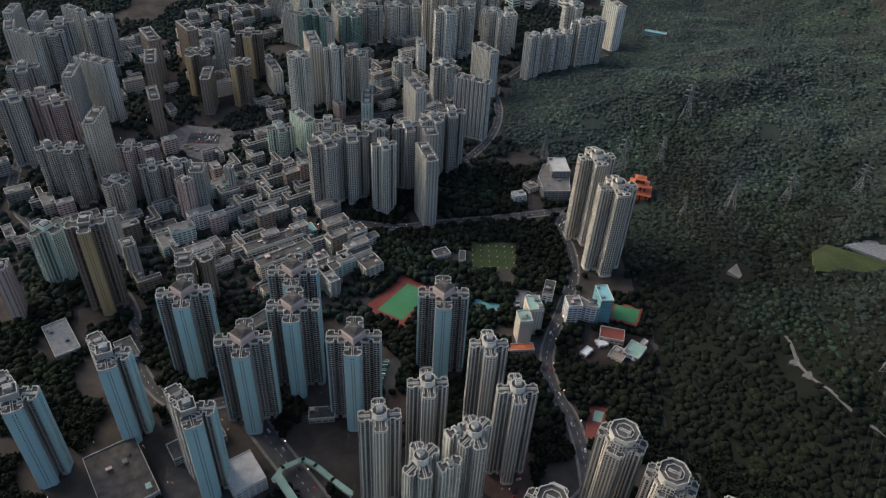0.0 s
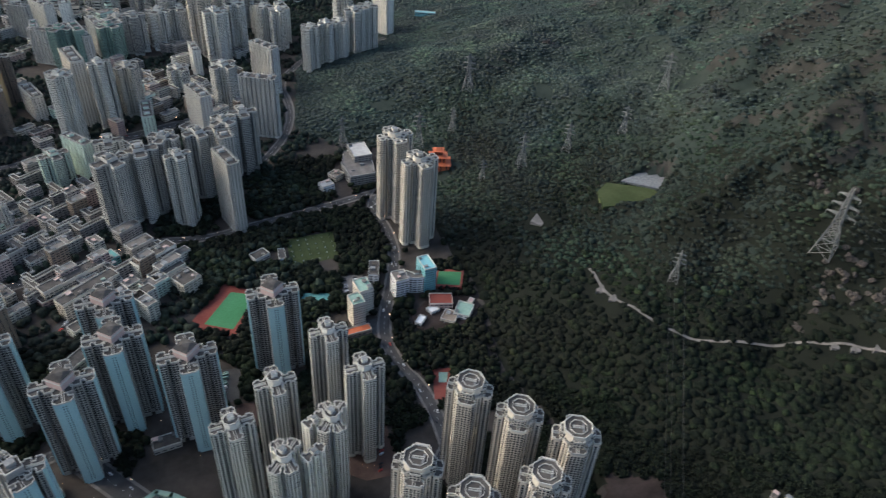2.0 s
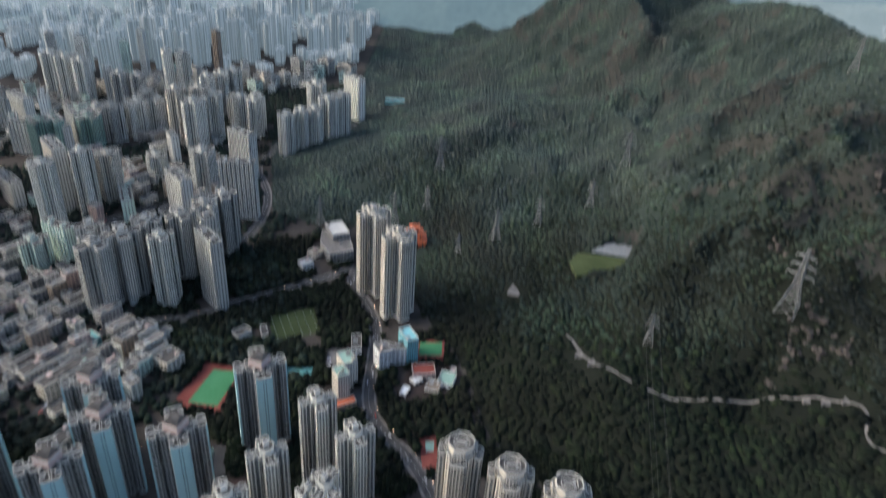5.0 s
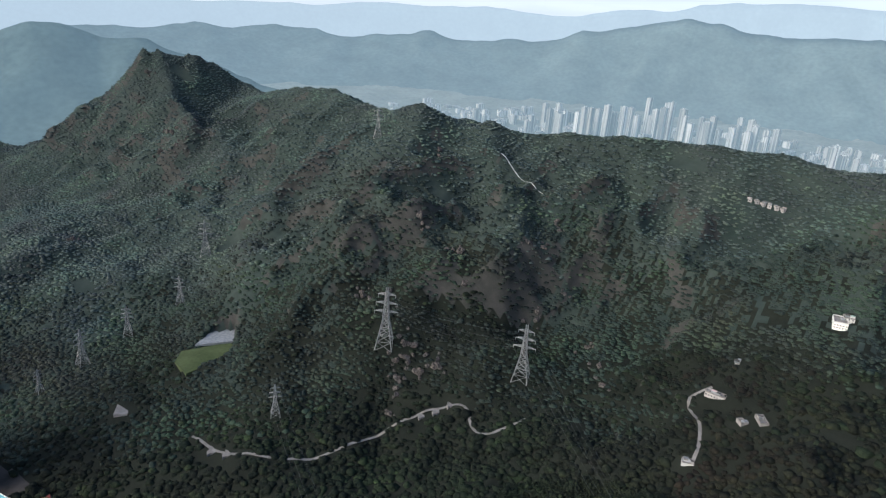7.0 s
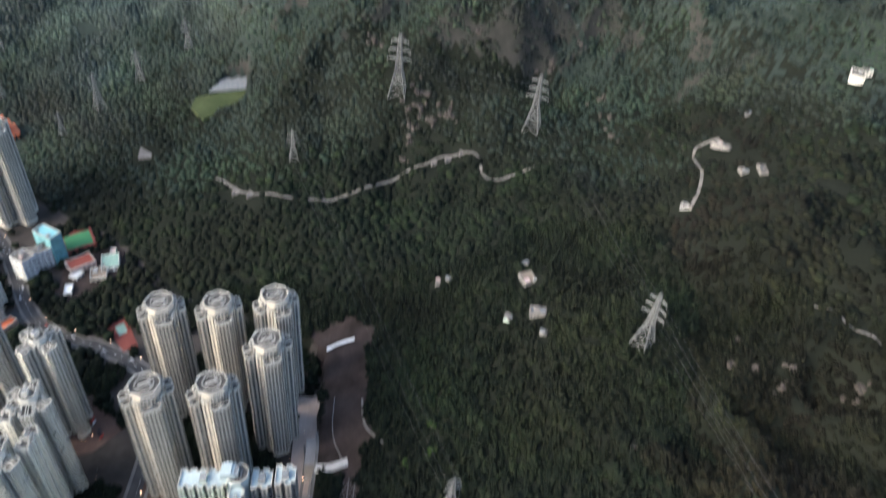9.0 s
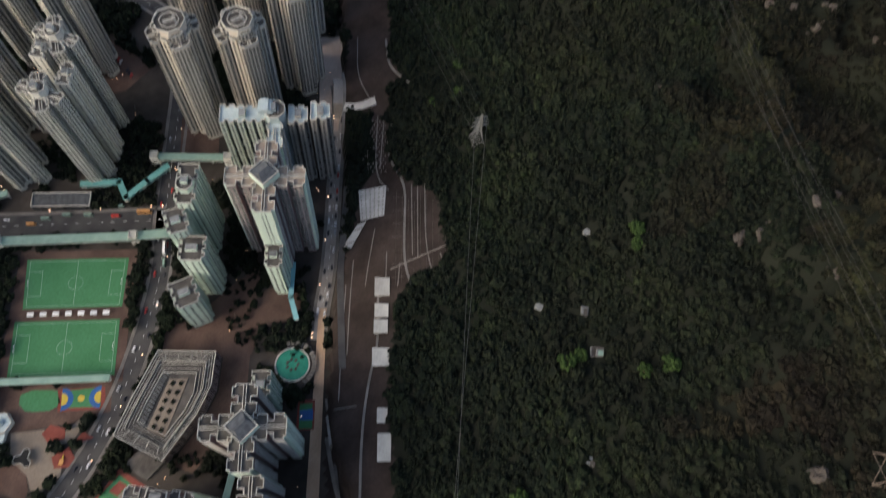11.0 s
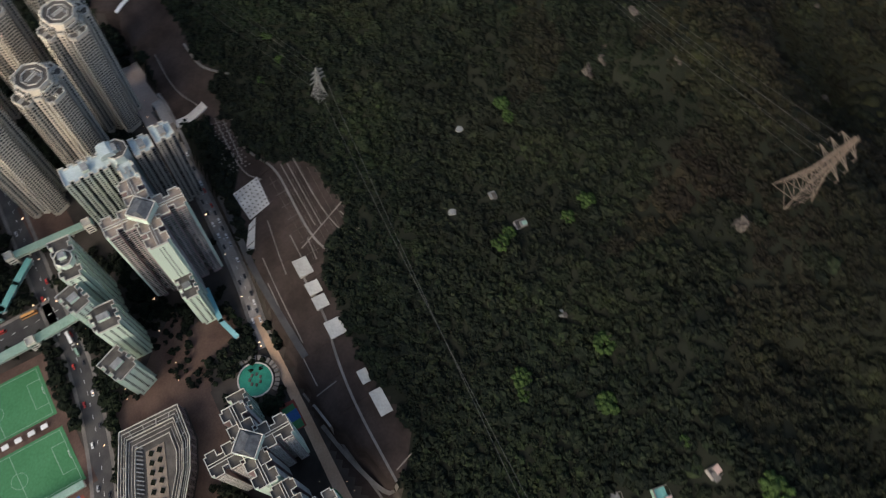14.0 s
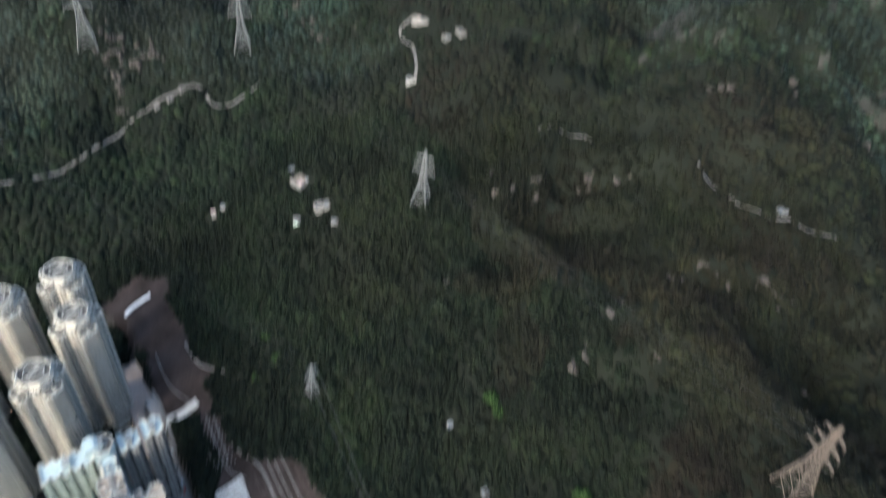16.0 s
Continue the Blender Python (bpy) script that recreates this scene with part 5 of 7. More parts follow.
flat("forecourt", [(75, 540), (112, 545), (110, 520), (80, 518)], 0.2, "asphalt", "dark asphalt filling station forecourt", "forecourt")

# round pool and its terrace
pool = new("fountain_pool")
pool.matrix_world = pose(-36, 79, 0)
tagged(pool, "round green pool with a curved white terrace", "pool")
CLEAR.append([(-36 + 19 * math.cos(i * 0.7), 79 + 19 * math.sin(i * 0.7)) for i in range(9)])
bm = bmesh.new()
prism(bm, [(12 * math.cos(i * math.pi / 20), 12 * math.sin(i * math.pi / 20)) for i in range(40)], -0.2, 0.6)
obj("water_surface", bm, M["pool"], pool)
bm = bmesh.new()
wall_ring(bm, [(13 * math.cos(i * math.pi / 20), 13 * math.sin(i * math.pi / 20)) for i in range(40)], -0.2, 1.1, 1.0)
obj("rim", bm, M["concrete"], pool)
bm = bmesh.new()
for i in range(14):
    a0, a1 = radians(-110 + i * 12), radians(-110 + i * 12 + 9)
    prism(bm, [(14.5 * math.cos(a0), 14.5 * math.sin(a0)), (18 * math.cos(a0), 18 * math.sin(a0)), (18 * math.cos(a1), 18 * math.sin(a1)), (14.5 * math.cos(a1), 14.5 * math.sin(a1))], 0, 2.4)
obj("terrace", bm, M["berm"], pool)
bm = bmesh.new()
for i in range(7):
    a = i * 0.9
    box(bm, 4 * math.cos(a) - 1.2, 4 * math.sin(a) - 0.8, 0.3, 4 * math.cos(a) + 1.2, 4 * math.sin(a) + 0.8, 1.2)
obj("rockery", bm, M["rock"], pool)


# ---- cut slopes ----
def strip(points, width, mat, name, label, lift=0.45, thick=0.9):
    tagged(obj(name, ribbon(points, width, lift, thick, 0, 4.0), M[mat]), label, "slope channel", "slope channels")


for pts in ([(170, 142), (144, 130), (132, 116), (122, 94), (95, 75), (68, 55), (56, 39)],
            [(225, 193), (205, 175), (200, 158), (198, 143)],
            [(44, 61), (9, 33), (-15, 23), (-49, 3), (-96, -33)],
            [(-41, 43), (-75, 6), (-105, -25)]):
    strip(pts, 1.7, "berm", "drain_channel", "broad pale concrete channel across the cut slope")
for pts in ([(216, 217), (185, 193), (172, 169)],
            [(161, 152), (117, 121), (112, 103)],
            [(124, 90), (94, 67), (77, 54)],
            [(125, 85), (77, 49)],
            [(129, 81), (85, 48), (65, 23)],
            [(59, 61), (80, 47), (95, 37)],
            [(88, 37), (74, 20)],
            [(160, 145), (142, 133), (124, 121)],
            [(32, 82), (-12, 51), (-39, 31)],
            [(51, 90), (23, 71), (-10, 47)],
            [(114, 125), (154, 159)],
            [(80, 92), (56, 79), (39, 69)],
            [(67, 58), (51, 48)],
            [(69, 72), (47, 56)],
            [(-46, 30), (-35, 18)],
            [(-89, -32), (-75, -42)]):
    strip(pts, 0.8, "berm", "drain_channel", "thin pale concrete channel on the cut slope", 0.35, 0.7)
tagged(obj("road", ribbon([(98, 134), (62, 109), (37, 92), (2, 62), (-20, 43)], 5.0, 0.5, 1.2, 0, 4.0), M["asphalt"]), "dark asphalt lane along the foot of the cut slope", "road", kind="structure")
for k in range(9):
    a, b = Vector((114, 97)).lerp(Vector((132, 64)), k / 8), Vector((51, 50)).lerp(Vector((68, 18)), k / 8)
    cut = 0.04 * ((k * 5) % 4)
    strip([tuple(a.lerp(b, cut)), tuple(a.lerp(b, 0.45)), tuple(a.lerp(b, 1 - cut))], 0.35, "rock", "bench_kerb", "thin weathered kerb along a bench of the cut slope", 0.3, 0.6)
for k in range(7):
    a = Vector((108, 96)).lerp(Vector((54, 56)), k / 6)
    strip([tuple(a), tuple(a + Vector((5.5, -8.0)))], 0.4, "rock", "slope_step", "short stepped channel between two benches", 0.3, 0.6)
for k in range(9):
    A = Vector((-60, 16)).lerp(Vector((100, 124)), k / 8)
    line = [tuple(A + Vector((0.62, -0.785)) * d) for d in (6, 16, 26, 36, 46)]
    line = [p for p in line if inside(np.array([p[0]]), np.array([p[1]]), SLOPE)[0]]
    if len(line) > 1:
        strip(line, 0.7, "earth", "slope_step", "dark stepped channel down the cut slope", 0.5, 0.9)
strip([(-62, 25), (-84, 0), (-103, -28), (-98, -34)], 3.0, "berm", "retaining_wall", "grey retaining wall at the foot of the slope", 2.2, 3.5)
strip([(154, 187), (160, 173), (172, 163)], 7.0, "concrete", "retaining_wall", "pale concrete retaining wall below the platform", 1.5, 3.5)
strip([(255, 262), (264, 258), (276, 246)], 3.2, "white", "ramp", "white-painted ramp wall on the platform", 1.0, 2.0)


def nailed_slope(corners, nu, nv, label):
    """A sprayed concrete face with rows of nail heads."""
    A, B, C, D = [Vector(c) for c in corners]
    t = new("soil_nail_slope")
    tagged(t, label, "slope")
    bm = bmesh.new()
    grid = []
    for i in range(9):
        row = []
        for j in range(9):
            p = (A.lerp(B, i / 8)).lerp(D.lerp(C, i / 8), j / 8)
            row.append(bm.verts.new((p.x, p.y, quick_z(p.x, p.y) + 0.7)))
        grid.append(row)
    for i in range(8):
        for j in range(8):
            bm.faces.new((grid[i][j], grid[i + 1][j], grid[i + 1][j + 1], grid[i][j + 1]))
    bmesh.ops.recalc_face_normals(bm, faces=bm.faces)
    ext = bmesh.ops.extrude_face_region(bm, geom=bm.faces[:])
    bmesh.ops.translate(bm, verts=[v for v in ext["geom"] if isinstance(v, bmesh.types.BMVert)], vec=(0, 0, -1.4))
    bmesh.ops.recalc_face_normals(bm, faces=bm.faces)
    obj("face", bm, M["concrete"], t)
    bm = bmesh.new()
    box(bm, -0.55, -0.55, 0, 0.55, 0.55, 0.35)
    head = keep(obj("nail_head", bm, M["berm"]))[0]
    for i in range(nu):
        for j in range(nv):
            p = (A.lerp(B, (i + 0.5) / nu)).lerp(D.lerp(C, (i + 0.5) / nu), (j + 0.5) / nv)
            o = new("nail_head", head)
            o.parent = t
            o.location = (p.x, p.y, quick_z(p.x, p.y) + 0.7)


nailed_slope([(100, 124), (114, 107), (93, 93), (80, 106)], 6, 7, "white sprayed-concrete slope with rows of nail heads")
nailed_slope([(76, 106), (82, 102), (58, 98), (52, 104)], 5, 2, "white sprayed-concrete slope toe")
bm = bmesh.new()
box(bm, -0.5, -0.5, 0, 0.5, 0.5, 0.5)
stud = keep(obj("nail_head", bm, M["berm"]))[0]
studs = new("soil_nail_slope")
tagged(studs, "dark earth slope with rows of pale nail heads", "slope")
for i in range(14):
    for j in range(6):
        a, b = Vector((154, 159)).lerp(Vector((115, 132)), i / 13), Vector((160, 142)).lerp(Vector((125, 114)), i / 13)
        p = a.lerp(b, (j + 0.5 * (i % 2)) / 6)
        o = new("nail_head", stud)
        o.parent = studs
        o.location = (p.x, p.y, quick_z(p.x, p.y) + 0.1)


def shed(x, y, L, W, turn, mat, label, h=3.2):
    s = new("shed")
    s.matrix_world = pose(x, y, ground_z(x, y) - 0.5, 0, 0, turn)
    tagged(s, label, "shed", "hillside sheds")
    bm = bmesh.new()
    box(bm, -L / 2, -W / 2, 0, L / 2, W / 2, h)
    obj("wall", bm, M["concrete"], s)
    bm = bmesh.new()
    lo = [(-L / 2 - 0.5, -W / 2 - 0.5, h), (L / 2 + 0.5, -W / 2 - 0.5, h), (L / 2 + 0.5, W / 2 + 0.5, h), (-L / 2 - 0.5, W / 2 + 0.5, h)]
    vs = [bm.verts.new(v) for v in lo] + [bm.verts.new((v[0], v[1], v[2] + (0.3 if v[1] < 0 else 1.3))) for v in lo]
    for f in ((0, 3, 2, 1), (4, 5, 6, 7), (0, 1, 5, 4), (1, 2, 6, 5), (2, 3, 7, 6), (3, 0, 4, 7)):
        bm.faces.new([vs[k] for k in f])
    obj("roof", bm, M[mat], s)
    for k in range(int(L / 2.5)):
        bm = bmesh.new()
        box(bm, -L / 2 + 1.1 + 2.5 * k, -W / 2 - 0.1, h * 0.35, -L / 2 + 2.2 + 2.5 * k, -W / 2 + 0.05, h * 0.75)
        obj("window", bm, M["glass"], s)
    TREELESS.append((x, y, max(L, W) * 0.7))


for x, y, L, W in ((44, 57, 13, 10), (29, 46, 9, 9), (19, 39, 9, 9), (1, 25, 12, 11), (-31, -1, 9, 6), (-47, -15, 17, 8)):
    shed(x, y, L, W, 37, "grey", "pale metal-roofed shed at the edge of the wood")

# ---- low buildings ----
def low_block(name, x, y, outline, h, mat, label, group="", roof="roof", z=0.0, turn=0, storey=3.3, clutter=2, clear=14, band=True, rim="parapet"):
    """A low building: walls, roof slab with parapet, window bands, roof huts."""
    t = new(name)
    t.matrix_world = pose(x, y, z, 0, 0, turn)
    tagged(t, label, "building", group)
    a = sum(p[0] * q[1] - q[0] * p[1] for p, q in zip(outline, outline[1:] + outline[:1]))
    pts = outline if a > 0 else outline[::-1]
    bm = bmesh.new()
    prism(bm, pts, -1, h)
    for f in bm.faces:
        if f.calc_center_median().z > h - 0.01:
            f.material_index = 1
    obj("wall", bm, [M[mat], M[roof]], t)
    bm = bmesh.new()
    wall_ring(bm, pts, h - 0.2, h + 1.1, 0.45)
    obj("parapet", bm, M[rim], t)
    v, f = [], []
    windows_on(pts, 0.6, h, storey, 5.0 if band else 2.8, 4.2 if band else 1.5, 1.5, v, f)
    if v:
        tagged(raw("glazing", v, f, M["glass"], t), "rows of dark windows", kind="stuff")
    cx, cy = sum(p[0] for p in pts) / len(pts), sum(p[1] for p in pts) / len(pts)
    rg = random.Random(int(abs(x * 13 + y * 7 + h)))
    for k in range(clutter):
        u = Vector(pts[rg.randrange(len(pts))]).lerp(Vector((cx, cy)), rg.uniform(0.25, 0.8))
        w, d, e = rg.uniform(1.2, 2.8), rg.uniform(1.2, 2.6), rg.uniform(1.2, 3.0)
        bm = bmesh.new()
        box(bm, u.x - w, u.y - d, h, u.x + w, u.y + d, h + e)
        box(bm, u.x - w - 0.2, u.y - d - 0.2, h + e - 0.1, u.x + w + 0.2, u.y + d + 0.2, h + e + 0.15)
        capped(bm, h + e + 0.15)
        obj("roof_hut", bm, [M[rg.choice([mat, "stucco", "zinc"])], M[rg.choice(["zinc", "roof", "berm", "zinc", "pink", "jade" if k == 1 else "zinc"])]], t)
    if clear:
        TREELESS.append((x, y, clear))
    return t


def rect(L, W):
    return [(-L, -W), (L, -W), (L, W), (-L, W)]


def lshape(L, W, n):
    return [(-L, -W), (L, -W), (L, -W + n), (-L + n, -W + n), (-L + n, W), (-L, W)]


rg = random.Random(3)
protos = []
for k in range(14):
    L, W, h = rg.uniform(8, 17), rg.uniform(5.5, 8), rg.choice([11, 14, 17, 20, 24, 28])
    out = rect(L, W) if k % 3 else lshape(L, W + 4, 6.5)
    mat = ["stucco", "cream", "brown", "stucco", "pink", "pink", "grey", "pale", "mint", "stucco", "grey", "stucco", "brown", "pale"][k]
    low_names = {"stucco": "stained stucco", "pale": "pale", "cream": "cream", "grey": "grey concrete", "pink": "pinkish", "mint": "mint-green", "brown": "brown-tiled"}
    protos.append(low_block("building", 0, 0, out, h, mat, "low " + low_names[mat] + " walk-up building with a cluttered flat roof", "walk-up buildings", roof=rg.choice(["roof", "roof", "roof", "berm"]), clutter=2, clear=0))
LOW = [(-440, 763), (-239, 873), (-80, 687), (-125, 619), (-320, 632), (-549, 713)]
TR = np.array(TREELESS)


def road_clear(x, y):
    for pts, w in ROADS:
        d, _, _ = seg_dist(np.array([x]), np.array([y]), pts)
        if d[0] < w:
            return False
    return True


OPEN_YARD = [(-470, 945), (-434, 915), (-375, 860), (-316, 875), (-300, 955), (-318, 1030), (-359, 1063)]
first = set()
for i in range(-19, 20):
    for j in range(0, 35):
        gxx, gyy = i * 26.0 + rg.uniform(-4, 4), j * 31.0 + rg.uniform(-3, 3)
        a = radians(-22)
        x, y = -330 + gxx * math.cos(a) - gyy * math.sin(a), 590 + gxx * math.sin(a) + gyy * math.cos(a)
        dense = bool(inside(np.array([x]), np.array([y]), LOW)[0])
        d, _, side = seg_dist(np.array([x]), np.array([y]), EDGE)
        if side[0] > 0 or d[0] < 30 or y > 1600 or x > 10 or y < 560 or (x > -120 and y < 1000 and not dense):
            continue
        if not dense and rg.random() < 0.5 or inside(np.array([x]), np.array([y]), OPEN_YARD)[0]:
            continue
        if np.min(np.hypot(TR[:, 0] - x, TR[:, 1] - y) - TR[:, 2]) < 7 or not road_clear(x, y):
            continue
        k = rg.randrange(14)
        m = pose(x, y, 0, 0, 0, 38 + rg.choice([0, 0, 0, 90, 180]) + rg.uniform(-2, 2))
        if k not in first:
            protos[k].matrix_world = m
            first.add(k)
        else:
            copy_thing(protos[k], m)
        TREELESS.append((x, y, 12))

# mall with a courtyard
outer = [(-87, 157), (-63, 124), (-83, 110), (-104, 104), (-140, 101), (-147, 139), (-123, 147)]
mall = low_block("mall", 0, 0, outer, 18, "mauve", "grey-brown shopping mall with ringed roof walls and a courtyard", roof="roof", clutter=0, clear=0)
CLEAR.append(outer)
mc = Vector((-109, 124))
for s, z1, th in ((0.93, 19.0, 0.25), (0.86, 18.8, 0.2), (0.80, 20.2, 0.35), (0.74, 18.9, 0.25), (0.66, 18.8, 0.2), (0.58, 19.6, 0.35)):
    bm = bmesh.new()
    ring = [tuple(mc + (Vector(p) - mc) * s) for p in outer]
    a = sum(p[0] * q[1] - q[0] * p[1] for p, q in zip(ring, ring[1:] + ring[:1]))
    wall_ring(bm, ring if a > 0 else ring[::-1], 18, z1, th)
    obj("roof_wall", bm, M["parapet"], mall)
n = len(outer)
for k in range(n):
    p, q = Vector(outer[k]), Vector(outer[(k + 1) % n])
    m_ = max(1, int((q - p).length / 9))
    for j in range(m_):
        u = mc + (p.lerp(q, (j + 0.5) / m_) - mc) * 0.93
        v = mc + (p.lerp(q, (j + 0.5) / m_) - mc) * 0.80
        d = (v - u).normalized()
        e = Vector((-d.y, d.x)) * 0.14
        bm = bmesh.new()
        prism(bm, [tuple(u - e), tuple(v - e), tuple(v + e), tuple(u + e)], 18, 18.9)
        bmesh.ops.recalc_face_normals(bm, faces=bm.faces)
        obj("roof_rib", bm, M["parapet"], mall)
yardp = [(-89, 126), (-97, 136), (-131, 124), (-128, 111)]
bm = bmesh.new()
prism(bm, yardp, 18, 18.5)
obj("courtyard", bm, M["sandpave"], mall)
A, B, C, D = [Vector(p) for p in yardp]
for i in range(6):
    for v in (0.28, 0.72):
        c = A.lerp(D, (i + 0.5) / 6).lerp(B.lerp(C, (i + 0.5) / 6), v)
        bm = bmesh.new()
        box(bm, c.x - 1.7, c.y - 1.3, 18.45, c.x + 1.7, c.y + 1.3, 19.2)
        obj("planter", bm, M["leaf"], mall)
for i in range(15):
    u = Vector((-95, 139)).lerp(Vector((-131, 127)), i / 14)
    bm = bmesh.new()
    box(bm, u.x - 0.35, u.y - 0.5, 18, u.x + 0.35, u.y + 4.5, 19.4)
    obj("roof_fin", bm, M["zinc"], mall)

# school, filling-station block and their neighbours
arc = [(24 * math.cos(radians(a)), 24 * math.sin(radians(a))) for a in range(-150, -20, 13)]
arc += [(14 * math.cos(radians(a)), 14 * math.sin(radians(a))) for a in range(-33, -160, -13)]
low_block("school", 170, 600, arc, 22, "white", "white curved school building with dark window bands", roof="berm", clutter=3, clear=30)
low_block("school", 147, 581, rect(8, 9), 26, "white", "white school wing with wavy balconies", roof="berm", turn=8, clutter=2)
low_block("school_tower", 180, 588, rect(7, 13), 34, "cyan", "turquoise painted tall school tower", roof="cyan", turn=8, clutter=2, band=False)
low_block("apartment_block", 101, 563, rect(8, 11), 36, "cream", "cream apartment block with a green roof", roof="jade", turn=10, clutter=2, band=False)
low_block("apartment_block", 90, 545, rect(7, 9), 33, "cream", "cream apartment block above the filling station", roof="jade", turn=10, clutter=2, band=False)
low_block("filling_station", 88, 527, rect(14, 5), 5, "orange", "orange-lit low filling station", roof="vermilion", turn=8, clutter=0)
low_block("transformer_house", 124, 614, rect(6, 13), 15, "white", "white flat-roofed utility building", turn=-14, clutter=2)
low_block("hall", 188, 552, rect(13, 9), 8, "pink", "low pink-walled hall with red roof", roof="redcourt", turn=-12, clutter=0)
low_block("workshop", 209, 531, rect(9, 11), 7, "white", "green-roofed workshop in a walled yard", roof="jade", turn=-35, clutter=1)
low_block("workshop", 191, 526, rect(8, 9), 5, "cream", "cream flat-roofed store in a walled yard", roof="sandpave", turn=-35, clutter=1)
low_block("hut", 176, 542, rect(6, 5), 4, "white", "small white hut beside the yard", roof="white", turn=20, clutter=0)
low_block("hut", 158, 528, rect(7, 4), 4, "white", "small white hut with a rounded front", roof="white", turn=50, clutter=0)
low_block("hut", 222, 545, rect(4, 3), 5, "jade", "small green kiosk with a pink roof", roof="pink", turn=50, clutter=0)
yard = [(150, 520), (168, 508), (205, 512), (232, 540), (228, 556), (180, 565), (150, 540)]
flat("yard", yard, 1.2, "earth", "walled red-brown works yard", "yard", -1)
low_block("institute", 152, 850, [(-18, -34), (18, -30), (22, 20), (10, 40), (-14, 38), (-24, 5)], 15, "taupe", "large grey-white institute with terraced roofs", roof="berm", clutter=5, clear=40)
low_block("institute", 158, 874, rect(13, 19), 24, "taupe", "grey-white institute hall with a skylit roof", roof="concrete", turn=6, clutter=1, clear=10)
low_block("villa", 100, 816, rect(9, 7), 9, "white", "white villa with arched roof pieces", roof="concrete", turn=20, clutter=4)
low_block("villa", 118, 842, rect(8, 8), 8, "cream", "cream villa among trees", roof="sandpave", turn=35, clutter=4)
low_block("clubhouse", -2, 680, rect(10, 7), 6, "grey", "small grey clubhouse beside the field", turn=30, clutter=1)
low_block("grandstand", 24, 676, rect(4, 10), 5, "white", "small white stand beside the field", turn=0, clutter=0)
for x, y, L, W, h, tn, mt in ((-185, 640, 34, 8, 22, 40, "cream"), (-150, 600, 40, 7, 24, 38, "pale"), (-105, 655, 20, 8, 20, 38, "cream"), (-120, 690, 26, 8, 20, 40, "pale"), (-178, 700, 18, 9, 12, 35, "teal"), (-85, 640, 12, 12, 18, 38, "cream")):
    low_block("school", x, y, rect(L, W), h, mt, "long school building with open corridors and a flat roof", roof="roof" if mt != "teal" else "teal", turn=tn, clutter=4, clear=L * 0.8)
low_block("podium_building", -159, 351, rect(17, 14), 15, "white", "white flat roofed hall with louvred vents", roof="concrete", turn=-52, clutter=1, clear=24)
low_block("podium_building", -262, 345, rect(34, 22), 9, "grey", "dark low market podium with lit yard", roof="roof", turn=-52, clutter=4, clear=36)
low_block("podium_building", -210, 385, rect(10, 24), 8, "grey", "dark low podium below the blue blocks", roof="roof", turn=-52, clutter=2, clear=20)
low_block("school", -204, 668, rect(36, 8), 20, "cream", "long cream school building with open corridors and a flat roof", turn=36, clutter=4, clear=30)
low_block("podium_building", -187, 548, rect(18, 8), 9, "taupe", "long grey podium with a gridded front below the blue blocks", roof="roof", turn=50, clutter=3, clear=20)
low_block("podium_building", -105, 425, rect(12, 7), 6, "taupe", "low grey podium below the blue blocks", roof="roof", turn=10, clutter=3, clear=14)
low_block("podium_building", -385, 500, rect(26, 12), 8, "taupe", "low dark market hall between the housing blocks", roof="zinc", turn=-50, clutter=3, clear=26)
low_block("podium_building", -315, 492, rect(15, 9), 6, "grey", "low dark clinic between the housing blocks", roof="roof", turn=-50, clutter=3, clear=16)
flat("yard", [(-62, 462), (-40, 462), (-36, 505), (-58, 505)], 0.16, "asphalt", "dark asphalt lorry yard below the blue blocks", "yard")
flat("pavement", [(-52, 395), (-28, 395), (-18, 455), (-42, 458)], 0.16, "paving", "red-brown brick garden square between the blocks", "pavement", kind="structure")
flat("yard", [(-222, 596), (-204, 590), (-192, 622), (-212, 630)], 0.16, "asphalt", "asphalt school car park", "yard")
low_block("bus_station", -44, 305, rect(22, 6), 7, "car_dark", "dark blue flat-roofed bus station", roof="lantern", turn=-51, clutter=0, clear=20)
low_block("reservoir_house", 410, 1430, rect(22, 6), 7, "cyan", "long turquoise-roofed shed at the wood's edge", roof="cyan", turn=-20, clutter=0, z=quick_z(410, 1430))


